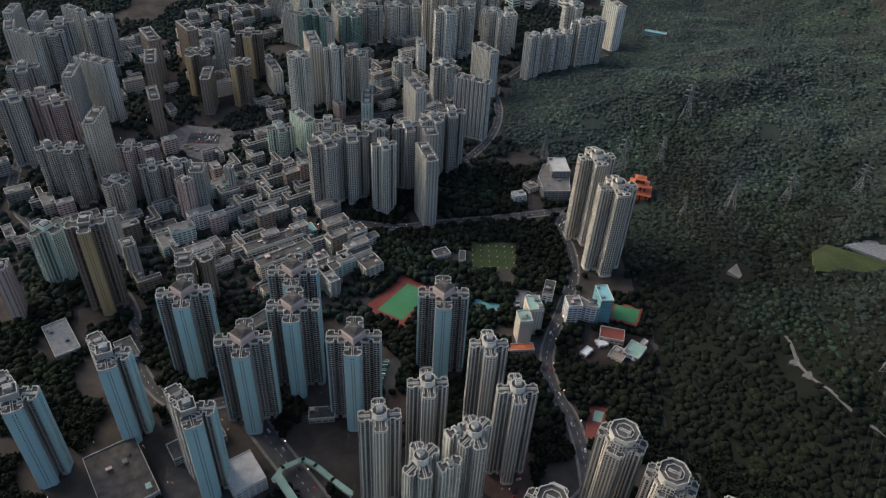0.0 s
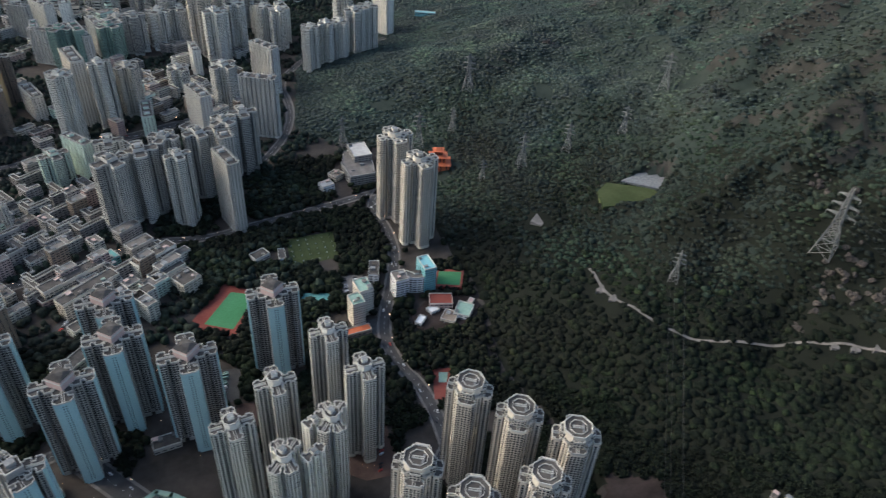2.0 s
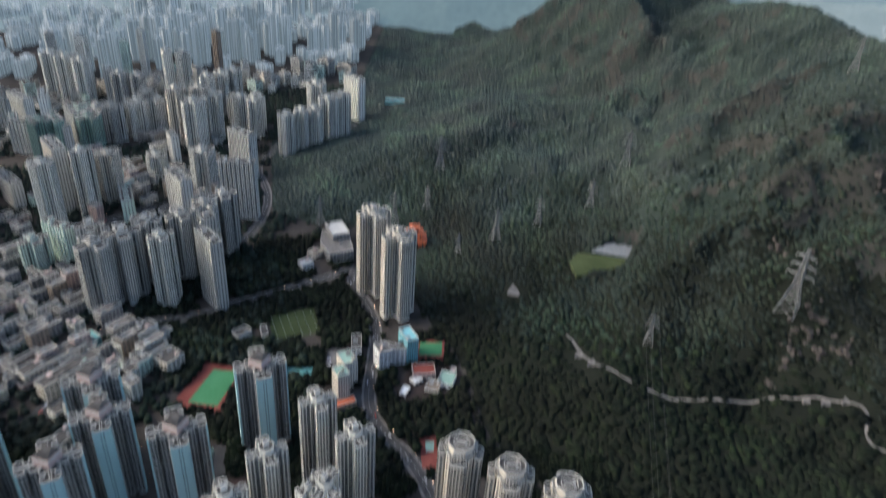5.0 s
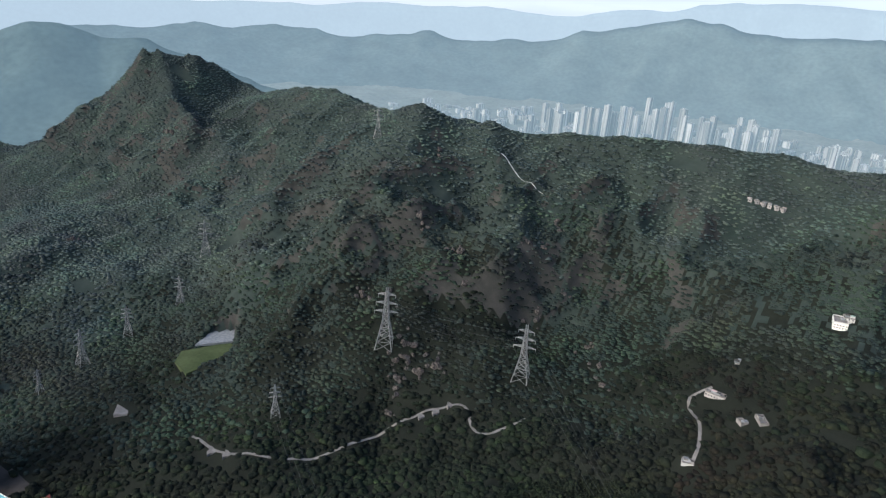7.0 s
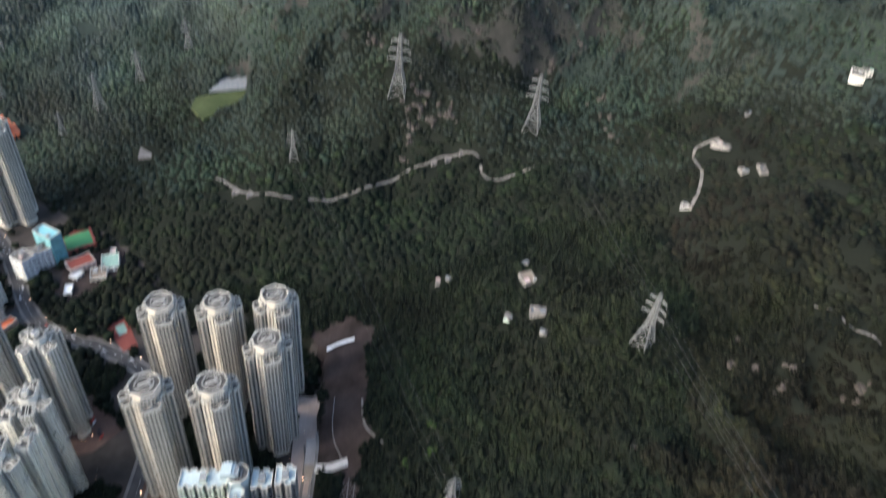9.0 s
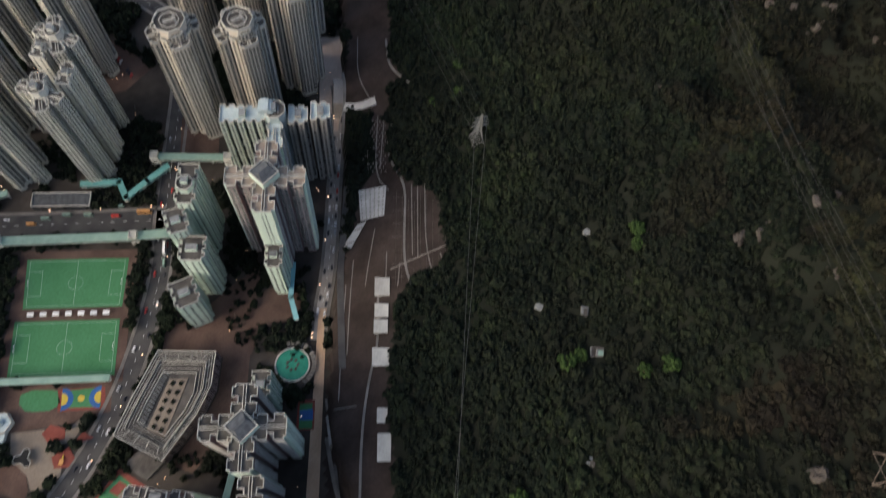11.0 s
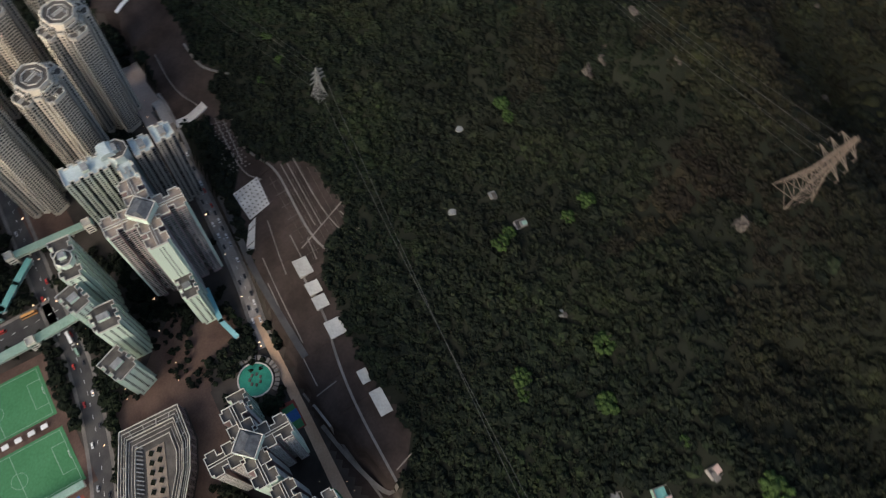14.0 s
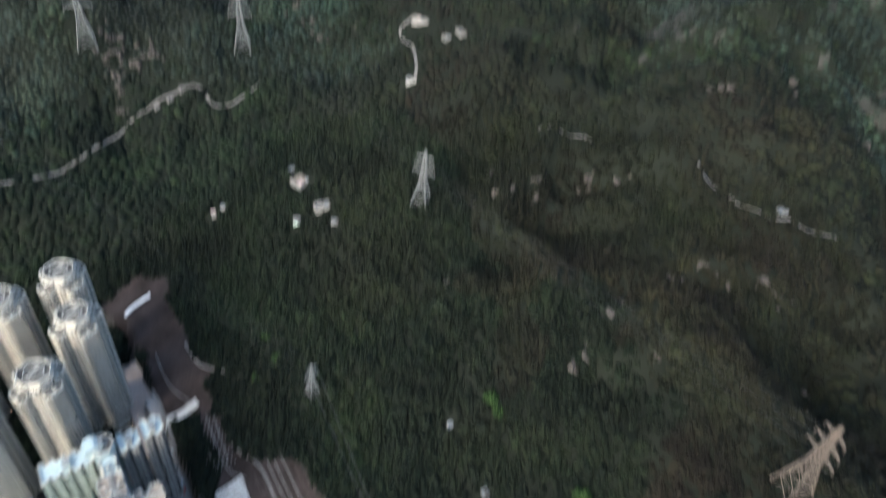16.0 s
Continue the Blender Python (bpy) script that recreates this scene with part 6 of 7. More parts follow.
def temple(x, y):
    t = new("temple")
    z = quick_z(x, y)
    t.matrix_world = pose(x, y, z, 0, 0, -15)
    tagged(t, "vermilion Chinese temple with tiered upturned roofs on the hillside", "temple")

    def tier(cx, cy, w, d, z0, z1, over):
        bm = bmesh.new()
        box(bm, cx - w, cy - d, z0, cx + w, cy + d, z1)
        obj("hall", bm, M["vermilion"], t)
        bm = bmesh.new()
        W, D = w + over, d + over
        lo = [bm.verts.new((cx + sx * W, cy + sy * D, z1 + 1.0)) for sx, sy in ((-1, -1), (1, -1), (1, 1), (-1, 1))]
        mid = [bm.verts.new((cx + sx * W * 0.6, cy + sy * D * 0.6, z1 + 1.2)) for sx, sy in ((-1, -1), (1, -1), (1, 1), (-1, 1))]
        a, b = bm.verts.new((cx - w * 0.5, cy, z1 + 4.5)), bm.verts.new((cx + w * 0.5, cy, z1 + 4.5))
        for i in range(4):
            bm.faces.new((lo[i], lo[(i + 1) % 4], mid[(i + 1) % 4], mid[i]))
        bm.faces.new((mid[0], mid[1], b, a))
        bm.faces.new((mid[2], mid[3], a, b))
        bm.faces.new((mid[1], mid[2], b))
        bm.faces.new((mid[3], mid[0], a))
        bm.faces.new(lo[::-1])
        bmesh.ops.recalc_face_normals(bm, faces=bm.faces)
        obj("roof", bm, M["vermilion"], t)
        for k in range(4):
            u = -w + (k + 0.5) * w / 2
            bm = bmesh.new()
            box(bm, cx + u - 0.9, cy - d - 0.12, z0 + 1, cx + u + 0.9, cy - d + 0.05, z1 - 0.8)
            obj("window", bm, M["glass"], t)

    tier(0, 0, 16, 12, -6, 9, 2.5)
    tier(0, 2, 11, 8, 10, 18, 2.5)
    tier(0, 3, 6, 5, 19, 26, 2.0)
    tier(-24, -2, 9, 8, -6, 6, 2.0)
    TREELESS.append((x, y, 30))


temple(262, 822)


# ---- hillside houses ----
def house(x, y, L, W, h, turn, mat, label, roof="white"):
    z = quick_z(x, y)
    return low_block("house", x, y, rect(L * 0.8, W * 0.8), h * 0.8, mat, label, "hillside houses", "berm" if roof == "white" else roof, z - 1.5, turn, 3.0, 2, max(L, W) + 3, False, "berm" if mat != "pale" else "parapet")


house(386, 131, 10, 8, 6, 55, "stucco", "flat beige-roofed house in the wood", "sandpave")
house(351, 101, 6, 9, 6, 30, "stucco", "grey stepped house with terraces in the wood", "steel")
house(338, 122, 4, 4, 5, 10, "mint", "small green-roofed hut in the wood", "jade")
house(406, 146, 3, 3, 4, 0, "stucco", "small white outhouse in the wood")
house(359, 211, 5, 3, 4, 25, "stucco", "grey ruined hut in the wood", "berm")
house(330, -286, 5, 5, 4, 20, "stucco", "small white hut beside the footpath")
house(332, 85, 3, 4, 3, 15, "stucco", "small grey outhouse in the wood")
house(365, 202, 3, 3, 3, 15, "stucco", "small white hut in the wood")
house(787, -33, 13, 9, 10, 10, "pale", "white villa on the wooded ridge")
house(795, -40, 6, 7, 8, 10, "grey", "white villa wing on the wooded ridge")
house(643, 52, 5, 13, 6, -5, "stucco", "long white terrace wall house on the hillside")
house(609, 2, 10, 5, 4, 30, "stucco", "white-roofed vehicle shelter on the hillside")
house(604, 18, 6, 4, 4, 40, "stucco", "pale roadside hut on the hillside")
house(701, 47, 5, 3, 4, 10, "stucco", "small white hut on the hillside")
house(547, 48, 5, 7, 4, 15, "concrete", "grey concrete pump house on the hillside", "concrete")
for k in range(6):
    house(1041 + 2 * k, 128 - 9 * k, 4, 3.5, 6, 8 + 25 * (k % 3), "stucco", "white row house near the ridge")
house(77, -92, 4, 5, 3, 30, "concrete", "roofless stone ruin among trees", "rock")
house(86, -44, 1.6, 1.2, 2, 10, "grey", "tiny white grave shelter among trees")
house(97, -72, 1.8, 1.3, 2, 30, "grey", "tiny white grave shelter among trees")
house(151, -42, 2.0, 1.6, 2, 50, "grey", "tiny white hut among trees")
house(14, -122, 2.0, 2.4, 2.5, 20, "mint", "tiny green-roofed hut among trees", "jade")
house(-95, -160, 6, 5, 4, 20, "concrete", "grey metal-roofed hut in the wood", "steel")
house(-91, -183, 8, 6, 4, 25, "jade", "green-roofed squatter hut in the wood", "teal")
house(-75, -206, 4, 5, 3, 40, "stucco", "grey shack in the wood", "berm")
flat("reservoir_lawn", [(421, 648), (444, 666), (505, 638), (480, 612), (413, 615)], 61.3, "grass", "green covered reservoir lawn on the hillside", "lawn", 50)
flat("reservoir_roof", [(463, 663), (503, 679), (529, 661), (503, 635)], 64, "zinc", "pale ribbed reservoir roof deck", "roof deck", 50)
for x, y, s in ((356, 496, 9), (359, 475, 8), (523, 336, 7), (537, 326, 8), (551, 316, 7)):
    bm = bmesh.new()
    z = quick_z(x, y)
    prism(bm, [(s * (0.8 + 0.3 * math.sin(i * 2.1)) * math.cos(i * math.pi / 5), s * 0.6 * (0.8 + 0.3 * math.cos(i * 1.7)) * math.sin(i * math.pi / 5)) for i in range(10)], -4, 1.4)
    o = tagged(obj("retaining_wall", bm, M["berm"]), "pale concrete retaining wall beside the hill road", "retaining wall")
    o.matrix_world = pose(x, y, z, 0, 0, 40)
    TREELESS.append((x, y, s + 1))
w = [(330, 640), (345, 655), (352, 640), (340, 628)]
bm = bmesh.new()
prism(bm, w, quick_z(340, 640) - 3, quick_z(340, 640) + 1.5)
tagged(obj("bare_slope", bm, M["berm"]), "pale bare rock scar in the wood", "rock")
TREELESS.append((341, 641, 15))


# ---- pylons and cables ----
def beam(bm, a, b, r):
    a, b = Vector(a), Vector(b)
    d = (b - a).normalized()
    u = d.orthogonal().normalized() * r
    v = d.cross(u)
    lo = [bm.verts.new(a + s * u + t * v) for s, t in ((-1, -1), (1, -1), (1, 1), (-1, 1))]
    hi = [bm.verts.new(b + s * u + t * v) for s, t in ((-1, -1), (1, -1), (1, 1), (-1, 1))]
    for i in range(4):
        bm.faces.new((lo[i], lo[(i + 1) % 4], hi[(i + 1) % 4], hi[i]))
    bm.faces.new(lo[::-1])
    bm.faces.new(hi)


def half_at(z):
    return 6.6 - (6.6 - 2.3) * z / 23 if z < 23 else 2.3 - 1.7 * (z - 23) / 27


def pylon_meshes(mat="steel"):
    bm = bmesh.new()
    for a, b in ((0, 23), (23, 50)):
        beam(bm, (half_at(a), half_at(a), a), (half_at(b), half_at(b), b), 0.26)
    leg = obj("leg", bm, M[mat])
    bm = bmesh.new()
    zs = [0, 7, 13, 18.5, 23, 27, 31, 34.5, 38, 41, 44, 47]
    for z0, z1 in zip(zs[:-1], zs[1:]):
        h0, h1 = half_at(z0), half_at(z1)
        for c, s in ((1, 0), (0, 1), (-1, 0), (0, -1)):
            def q(h, t, z):
                return (c * h - s * t, s * h + c * t, z)
            beam(bm, q(h0, -h0, z0), q(h1, h1, z1), 0.13)
            beam(bm, q(h0, h0, z0), q(h1, -h1, z1), 0.13)
            beam(bm, q(h1, -h1, z1), q(h1, h1, z1), 0.15)
    brace = obj("brace", bm, M[mat])
    arms = []
    for z, L in ((30, 9.0), (37, 8.0), (44, 6.5)):
        bm = bmesh.new()
        for s in (-1, 1):
            beam(bm, (0.8, s, z), (L, 0, z + 0.4), 0.2)
            beam(bm, (0.8, s, z + 1.8), (L, 0, z + 0.4), 0.17)
            beam(bm, (0.8 + L * 0.4, s * 0.55, z + 0.1), (0.8 + L * 0.4, -s * 0.55, z + 1.1), 0.12)
        beam(bm, (L, 0, z + 0.4), (L, 0, z - 2.2), 0.16)
        arms.append(obj("crossarm", bm, M[mat]))
    return keep(leg, brace, *arms)


PYLON, RUSTY = pylon_meshes(), pylon_meshes("rust")


def pylon(x, y, h, turn, label="grey lattice electricity pylon on the wooded hillside", PYLON=PYLON):
    t = new("pylon")
    k = h / 50
    t.matrix_world = pose(x, y, quick_z(x, y) - 0.5, 0, 0, turn) @ Matrix.Diagonal((k, k, k, 1))
    tagged(t, label, "pylon", "pylons")
    for a in range(4):
        o = new("leg", PYLON[0])
        o.parent, o.matrix_local = t, pose(0, 0, 0, 0, 0, 90 * a)
    o = new("brace", PYLON[1])
    o.parent = t
    tagged(o, kind="stuff")
    for dd in PYLON[2:]:
        for a in (0, 180):
            o = new("crossarm", dd)
            o.parent, o.matrix_local = t, pose(0, 0, 0, 0, 0, a)
    TREELESS.append((x, y, 6))
    return t


PY = {}
for key, x, y, h, turn in (("a", 357, 984, 62, 150), ("b", 610, 826, 59, 140), ("c", 143, 928, 52, 20), ("d", 251, 889, 56, 160), ("e", 307, 900, 40, 120), ("f", 442, 782, 45, 140), ("g", 369, 771, 52, 0), ("h", 308, 762, 33, 0),
                           ("i", 522, 773, 44, 130), ("j", 570, 430, 82, 118), ("k", 625, 265, 74, 105), ("l", 425, 470, 41, 140), ("m", 353, 10, 58, 75), ("n", 177, 68, 37, 140), ("o", 85, -240, 64, 20), ("p", 863, 693, 52, 130)):
    PY[key] = pylon(x, y, h, turn) if key != "o" else pylon(x, y, h, turn, "brownish weathered lattice electricity pylon on the hillside", RUSTY)


def cable(a, b, radius, sag, label, n=22):
    A, B = Vector(a), Vector(b)
    bm = bmesh.new()
    last = None
    side = (B - A).cross(Vector((0, 0, 1))).normalized() * radius
    for i in range(n + 1):
        t = i / n
        p = A.lerp(B, t) - Vector((0, 0, sag * 4 * t * (1 - t)))
        ring = [bm.verts.new(p + side), bm.verts.new(p + Vector((0, 0, radius))), bm.verts.new(p - side), bm.verts.new(p - Vector((0, 0, radius)))]
        if last:
            for k in range(4):
                bm.faces.new((last[k], last[(k + 1) % 4], ring[(k + 1) % 4], ring[k]))
        last = ring
    tagged(obj("power_cable", bm, M["wire"]), label, "cable", "power cables")


def span(k1, k2, radius=0.06, sag=8, rows=((9.0, 30), (8.0, 37), (6.5, 44))):
    t1, t2 = PY[k1], PY[k2]
    for L, z in rows:
        for s in (-1, 1):
            cable(t1.matrix_world @ Vector((s * L, 0, z - 2)), t2.matrix_world @ Vector((s * L, 0, z - 2)), radius, sag, "thin grey power cable sagging between pylons")


span("k", "m")
span("m", "o")
span("j", "k", 0.06)
span("l", "n", 0.06, 8, ((9.0, 30), (6.5, 44)))
for s in (-1, 1):
    cable(PY["n"].matrix_world @ Vector((s * 6, 0, 42)), (-262 + s * 5, -190 - s * 3, 200), 0.13, 14, "thin grey power cable above the wood")

# ---- walkways ----
def covered_walk(points, width, z, mat, label, posts=True):
    t = new("covered_walkway")
    tagged(t, label, "walkway")
    for nm, zz, th, w, mm in (("deck", z, 0.5, width, "concrete"), ("roof", z + 3.4, 0.35, width + 0.8, mat)):
        bm = bmesh.new()
        for a, b in zip(points[:-1], points[1:]):
            A, B = Vector(a), Vector(b)
            d = (B - A).normalized()
            n = Vector((-d.y, d.x)) * w / 2
            A, B = A - d * w * 0.3, B + d * w * 0.3
            prism(bm, [tuple(A - n), tuple(B - n), tuple(B + n), tuple(A + n)], zz - th, zz)
        obj(nm, bm, M[mm], t)
    for (p, d) in along(points, 11.0) if posts else []:
        n = Vector((-d.y, d.x))
        bm = bmesh.new()
        box(bm, p.x - 0.4, p.y - 0.4, -0.3, p.x + 0.4, p.y + 0.4, z - 0.3)
        obj("pier", bm, M["concrete"], t)
        for s in (-1, 1):
            q = p + n * s * width * 0.45
            bm = bmesh.new()
            box(bm, q.x - 0.12, q.y - 0.12, z - 0.2, q.x + 0.12, q.y + 0.12, z + 3.2)
            obj("post", bm, M[mat], t)
    for s in (-1, 1):
        bm = bmesh.new()
        for a, b in zip(points[:-1], points[1:]):
            A, B = Vector(a), Vector(b)
            d = (B - A).normalized()
            n = Vector((-d.y, d.x)) * s * width * 0.48
            e = Vector((-d.y, d.x)) * 0.06
            prism(bm, [tuple(A + n - e), tuple(B + n - e), tuple(B + n + e), tuple(A + n + e)], z, z + 1.1)
        obj("railing", bm, M[mat], t)


covered_walk([(-130, 352), (-97, 313), (-34, 239), (-10, 214)], 6, 7.5, "jade", "long green-roofed covered footbridge over the road")
covered_walk([(27, 275), (64, 227)], 5, 7.5, "jade", "pale green covered footbridge between the blocks")
covered_walk([(-100, 366), (-83, 353), (-66, 341)], 4, 5, "jade", "green covered walkway beside the bus station")
covered_walk([(-25, 302), (-6, 281), (-13, 267), (8, 265), (27, 262)], 4, 5.5, "teal", "zigzag green covered walkway")
covered_walk([(24, 128), (2, 112), (-8, 98)], 3, 5, "cyan", "pale blue covered walkway beside the housing block")
covered_walk([(-133, 350), (-128, 362), (-112, 372), (-100, 366)], 3.5, 5, "jade", "curved green covered walkway", False)
covered_walk([(-177, 242), (-122, 175)], 4, 4.5, "jade", "straight green covered walkway below the football pitches")
covered_walk([(-176, 238), (-205, 208)], 3.5, 4.0, "zinc", "pale covered walkway beside the park pavilion")
covered_walk([(-180, 232), (-196, 250), (-210, 262)], 7, 7, "pale", "white elevated station bridge beside the pitches")
covered_walk([(-120, 60), (-136, 52), (-140, 40), (-126, 30)], 4, 5, "jade", "green covered walkway joining the housing blocks")
for x, y, tn in ((-33, 238, -51), (27, 275, -51), (-97, 313, -51), (62, 229, -51)):
    low_block("lift_tower", x, y, rect(3, 3), 13, "pale", "pale lift tower at the end of a footbridge", "lift towers", "parapet", 0, tn, 3.3, 0, 5)


# ---- vehicles and lamps ----
def car_meshes(mat, L, W, H):
    bm = bmesh.new()
    prism(bm, [(-L / 2, -W / 2 + 0.2), (-L / 2 + 0.3, -W / 2), (L / 2 - 0.4, -W / 2), (L / 2, -W / 2 + 0.3), (L / 2, W / 2 - 0.3), (L / 2 - 0.4, W / 2), (-L / 2 + 0.3, W / 2), (-L / 2, W / 2 - 0.2)], 0.3, H * 0.58)
    body = obj("body", bm, M[mat])
    bm = bmesh.new()
    k = 0.52 if L < 6 else 0.94
    a, b = -L * k / 2 - 0.2, L * k / 2 - 0.25
    lo = [(a, -W / 2 + 0.1), (b + 0.3, -W / 2 + 0.1), (b + 0.3, W / 2 - 0.1), (a, W / 2 - 0.1)]
    hi = [(a + 0.3, -W / 2 + 0.25), (b - 0.2, -W / 2 + 0.25), (b - 0.2, W / 2 - 0.25), (a + 0.3, W / 2 - 0.25)]
    v = [bm.verts.new((x, y, H * 0.58)) for x, y in lo] + [bm.verts.new((x, y, H * 0.95)) for x, y in hi]
    for i in range(4):
        bm.faces.new((v[i], v[(i + 1) % 4], v[4 + (i + 1) % 4], v[4 + i]))
    bm.faces.new(v[4:])
    cabin = obj("cabin_glass", bm, M["glass"])
    bm = bmesh.new()
    prism(bm, hi, H * 0.95, H)
    roof = obj("roof", bm, M[mat])
    bm = bmesh.new()
    ring = [(0.33 * math.cos(i * math.pi / 5), 0.33 * math.sin(i * math.pi / 5)) for i in range(10)]
    prism(bm, ring, -0.1, 0.1)
    wheel = obj("wheel", bm, M["tyre"])
    return keep(body, cabin, roof, wheel)


CARS = {}
COLOUR = {"car_white": "white", "car_dark": "black", "car_silver": "silver", "car_red": "red", "bus_orange": "orange", "jade": "green"}


def vehicle(x, y, turn, mat, kind="car"):
    L, W, H = {"car": (4.3, 1.75, 1.45), "minibus": (7.0, 2.1, 2.7), "bus": (11.5, 2.5, 4.2)}[kind]
    if (mat, kind) not in CARS:
        CARS[mat, kind] = car_meshes(mat, L, W, H)
    d = CARS[mat, kind]
    t = new(kind)
    t.matrix_world = pose(x, y, 0.12, 0, 0, turn)
    tagged(t, COLOUR[mat] + (" parked car on the road" if kind == "car" else " public " + kind + " on the road"), kind, "vehicles")
    for nm, dd in zip(("body", "cabin_glass", "roof"), d):
        new(nm, dd).parent = t
    for sx in (-0.31, 0.31):
        for sy in (-0.5, 0.5):
            o = new("wheel", d[3])
            o.parent, o.matrix_local = t, pose(sx * L, sy * (W - 0.15), 0.33, 90, 0, 0)


rg = random.Random(21)
paints = ["car_white", "car_white", "car_silver", "car_dark", "car_dark", "car_red"]
for pts, off, step in ((R3, 2.6, 7.5), (R3, -2.6, 11.0), (R1, 3.4, 24.0), (R1, -3.6, 30.0), (R2, 5.0, 26.0), (RM, 2.6, 34.0), (RM, -2.6, 42.0), (RA, 2.6, 60.0), (RD, 4.0, 28.0), (RD, -4.0, 32.0)):
    for p, d in along(pts, step)[1:-1]:
        if rg.random() < 0.25:
            continue
        n = Vector((-d.y, d.x)) * off
        vehicle(p.x + n.x, p.y + n.y, math.degrees(math.atan2(d.y, d.x)), rg.choice(paints))
for x, y, turn, mat, kind in ((-72, 311, -51, "bus_orange", "minibus"), (-50, 296, -51, "jade", "minibus"), (-28, 266, -51, "car_red", "minibus"), (-12, 251, -51, "bus_orange", "bus"), (-40, 283, -51, "jade", "minibus"),
                             (-205, 143, 10, "car_white", "bus"), (-25, 217, 42, "car_white", "bus"), (-34, 209, 42, "jade", "minibus"), (-20, 270, -51, "jade", "minibus"), (-62, 306, -51, "jade", "minibus")):
    vehicle(x, y, turn, mat, kind)
for i in range(9):
    for j in range(2):
        if rg.random() < 0.8:
            vehicle(88 + 12 * j + 1.2 * i * 0.2, 590 + 3.6 * i, 10, rg.choice(paints))
for i in range(7):
    for j in range(4):
        if rg.random() < 0.8:
            vehicle(-390 + 6.2 * i + j, 919 + 8 * j, 84, rg.choice(paints))
for x, y in ((-389, 905), (-380, 899), (-368, 894)):
    vehicle(x, y, 30, "bus_orange", "minibus")
for i in range(10):
    vehicle(-56 + 0.6 * i, 465 + 4.0 * i, 4, rg.choice(("car_white", "bus_orange", "jade")), "minibus" if i % 3 else "car")
    if i < 9:
        vehicle(-213 + 1.2 * i, 598 + 3.0 * i, 22, rg.choice(paints))
for i in range(8):
    if rg.random() < 0.75:
        vehicle(74 + 0.9 * i, 352 + 3.4 * i, 20, rg.choice(paints))


def lamp_meshes():
    bm = bmesh.new()
    prism(bm, [(0.09 * math.cos(i * math.pi / 3), 0.09 * math.sin(i * math.pi / 3)) for i in range(6)], 0, 7.0)
    beam(bm, (0, 0, 6.9), (1.3, 0, 7.2), 0.06)
    post = obj("post", bm, M["steel"])
    bm = bmesh.new()
    box(bm, 1.0, -0.22, 7.05, 1.75, 0.22, 7.25)
    head = obj("lamp_head", bm, M["lamp"])
    return keep(post, head)


LAMP = lamp_meshes()
RF = [(-487, 945), (-449, 983), (-408, 1021), (-372, 1069)]
for pts, off in ((R1, 7.4), (R3, -5.4), (RM, 6.6), (R2, 10.2), (RA, 6.4), (RD, 9.4), (RF, 4.0)):
    for p, d in along(pts, 14.0 if pts is RF else 38.0)[1:]:
        n = Vector((-d.y, d.x)) * off
        t = new("street_lamp")
        t.matrix_world = pose(p.x + n.x, p.y + n.y, 0.2, 0, 0, math.degrees(math.atan2(-n.y, -n.x)))
        tagged(t, "lit orange street lamp on a grey post", "street lamp", "street lamps")
        new("post", LAMP[0]).parent = t
        new("lamp_head", LAMP[1]).parent = t

rg = random.Random(91)
n_l = 0
for x, y, rad in TREELESS[:46]:
    if y > 560 or math.hypot(x, y) > 620:
        continue
    for k in range(5):
        a = rg.uniform(0, 2 * math.pi)
        px, py = x + (rad + rg.uniform(1, 7)) * math.cos(a), y + (rad + rg.uniform(1, 7)) * math.sin(a)
        if any(math.hypot(px - q[0], py - q[1]) < q[2] * 0.8 for q in TREELESS) or not road_clear(px, py) or seg_dist(np.array([px]), np.array([py]), EDGE)[2][0] > 0:
            continue
        t = new("path_lamp")
        t.matrix_world = pose(px, py, 0, 0, 0, math.degrees(a)) @ Matrix.Diagonal((0.55, 0.55, 0.55, 1))
        tagged(t, "small lit orange path lamp beside a housing block", "path lamp", "path lamps")
        new("post", LAMP[0]).parent = t
        new("lamp_head", LAMP[1]).parent = t

# ---- rocks ----
def boulder(x, y, s, seed, label="grey granite boulder among the trees"):
    bm = bmesh.new()
    bmesh.ops.create_icosphere(bm, subdivisions=3, radius=1)
    r = random.Random(seed)
    o = Vector((r.uniform(0, 50), r.uniform(0, 50), 0))
    for v in bm.verts:
        v.co *= 1 + 0.55 * noise.noise(v.co * 1.2 + o) - 0.5 * abs(noise.noise(v.co * 2.6 + o)) + 0.2 * noise.noise(v.co * 6 + o)
    ob = tagged(obj("boulder", bm, M["rock"]), label, "boulder", "boulders")
    ob.matrix_world = pose(x, y, quick_z(x, y) + s * 0.2, r.uniform(-20, 20), r.uniform(-20, 20), r.uniform(0, 360)) @ Matrix.Diagonal((s, s * r.uniform(0.6, 1), s * r.uniform(0.5, 1.1), 1))
    TREELESS.append((x, y, s * 0.55))


for i, (x, y, s) in enumerate([(186, -125, 6), (194, -134, 5), (69, -217, 6), (225, -150, 5), (240, -160, 4)]):
    boulder(x, y, s, i)
rg = random.Random(5)
OUTCROPS = ((363, -56, 5), (383, -95, 4), (201, -132, 3), (576, 400, 6), (550, 393, 6), (586, 364, 6), (595, 402, 6))
HIGH = ((608, 499, 5), (624, 469, 5), (880, 357, 5), (814, 345, 5), (744, 231, 5), (748, 310, 5), (727, 500, 6), (724, 427, 6), (864, 1271, 8), (881, 1234, 8), (897, 589, 6))
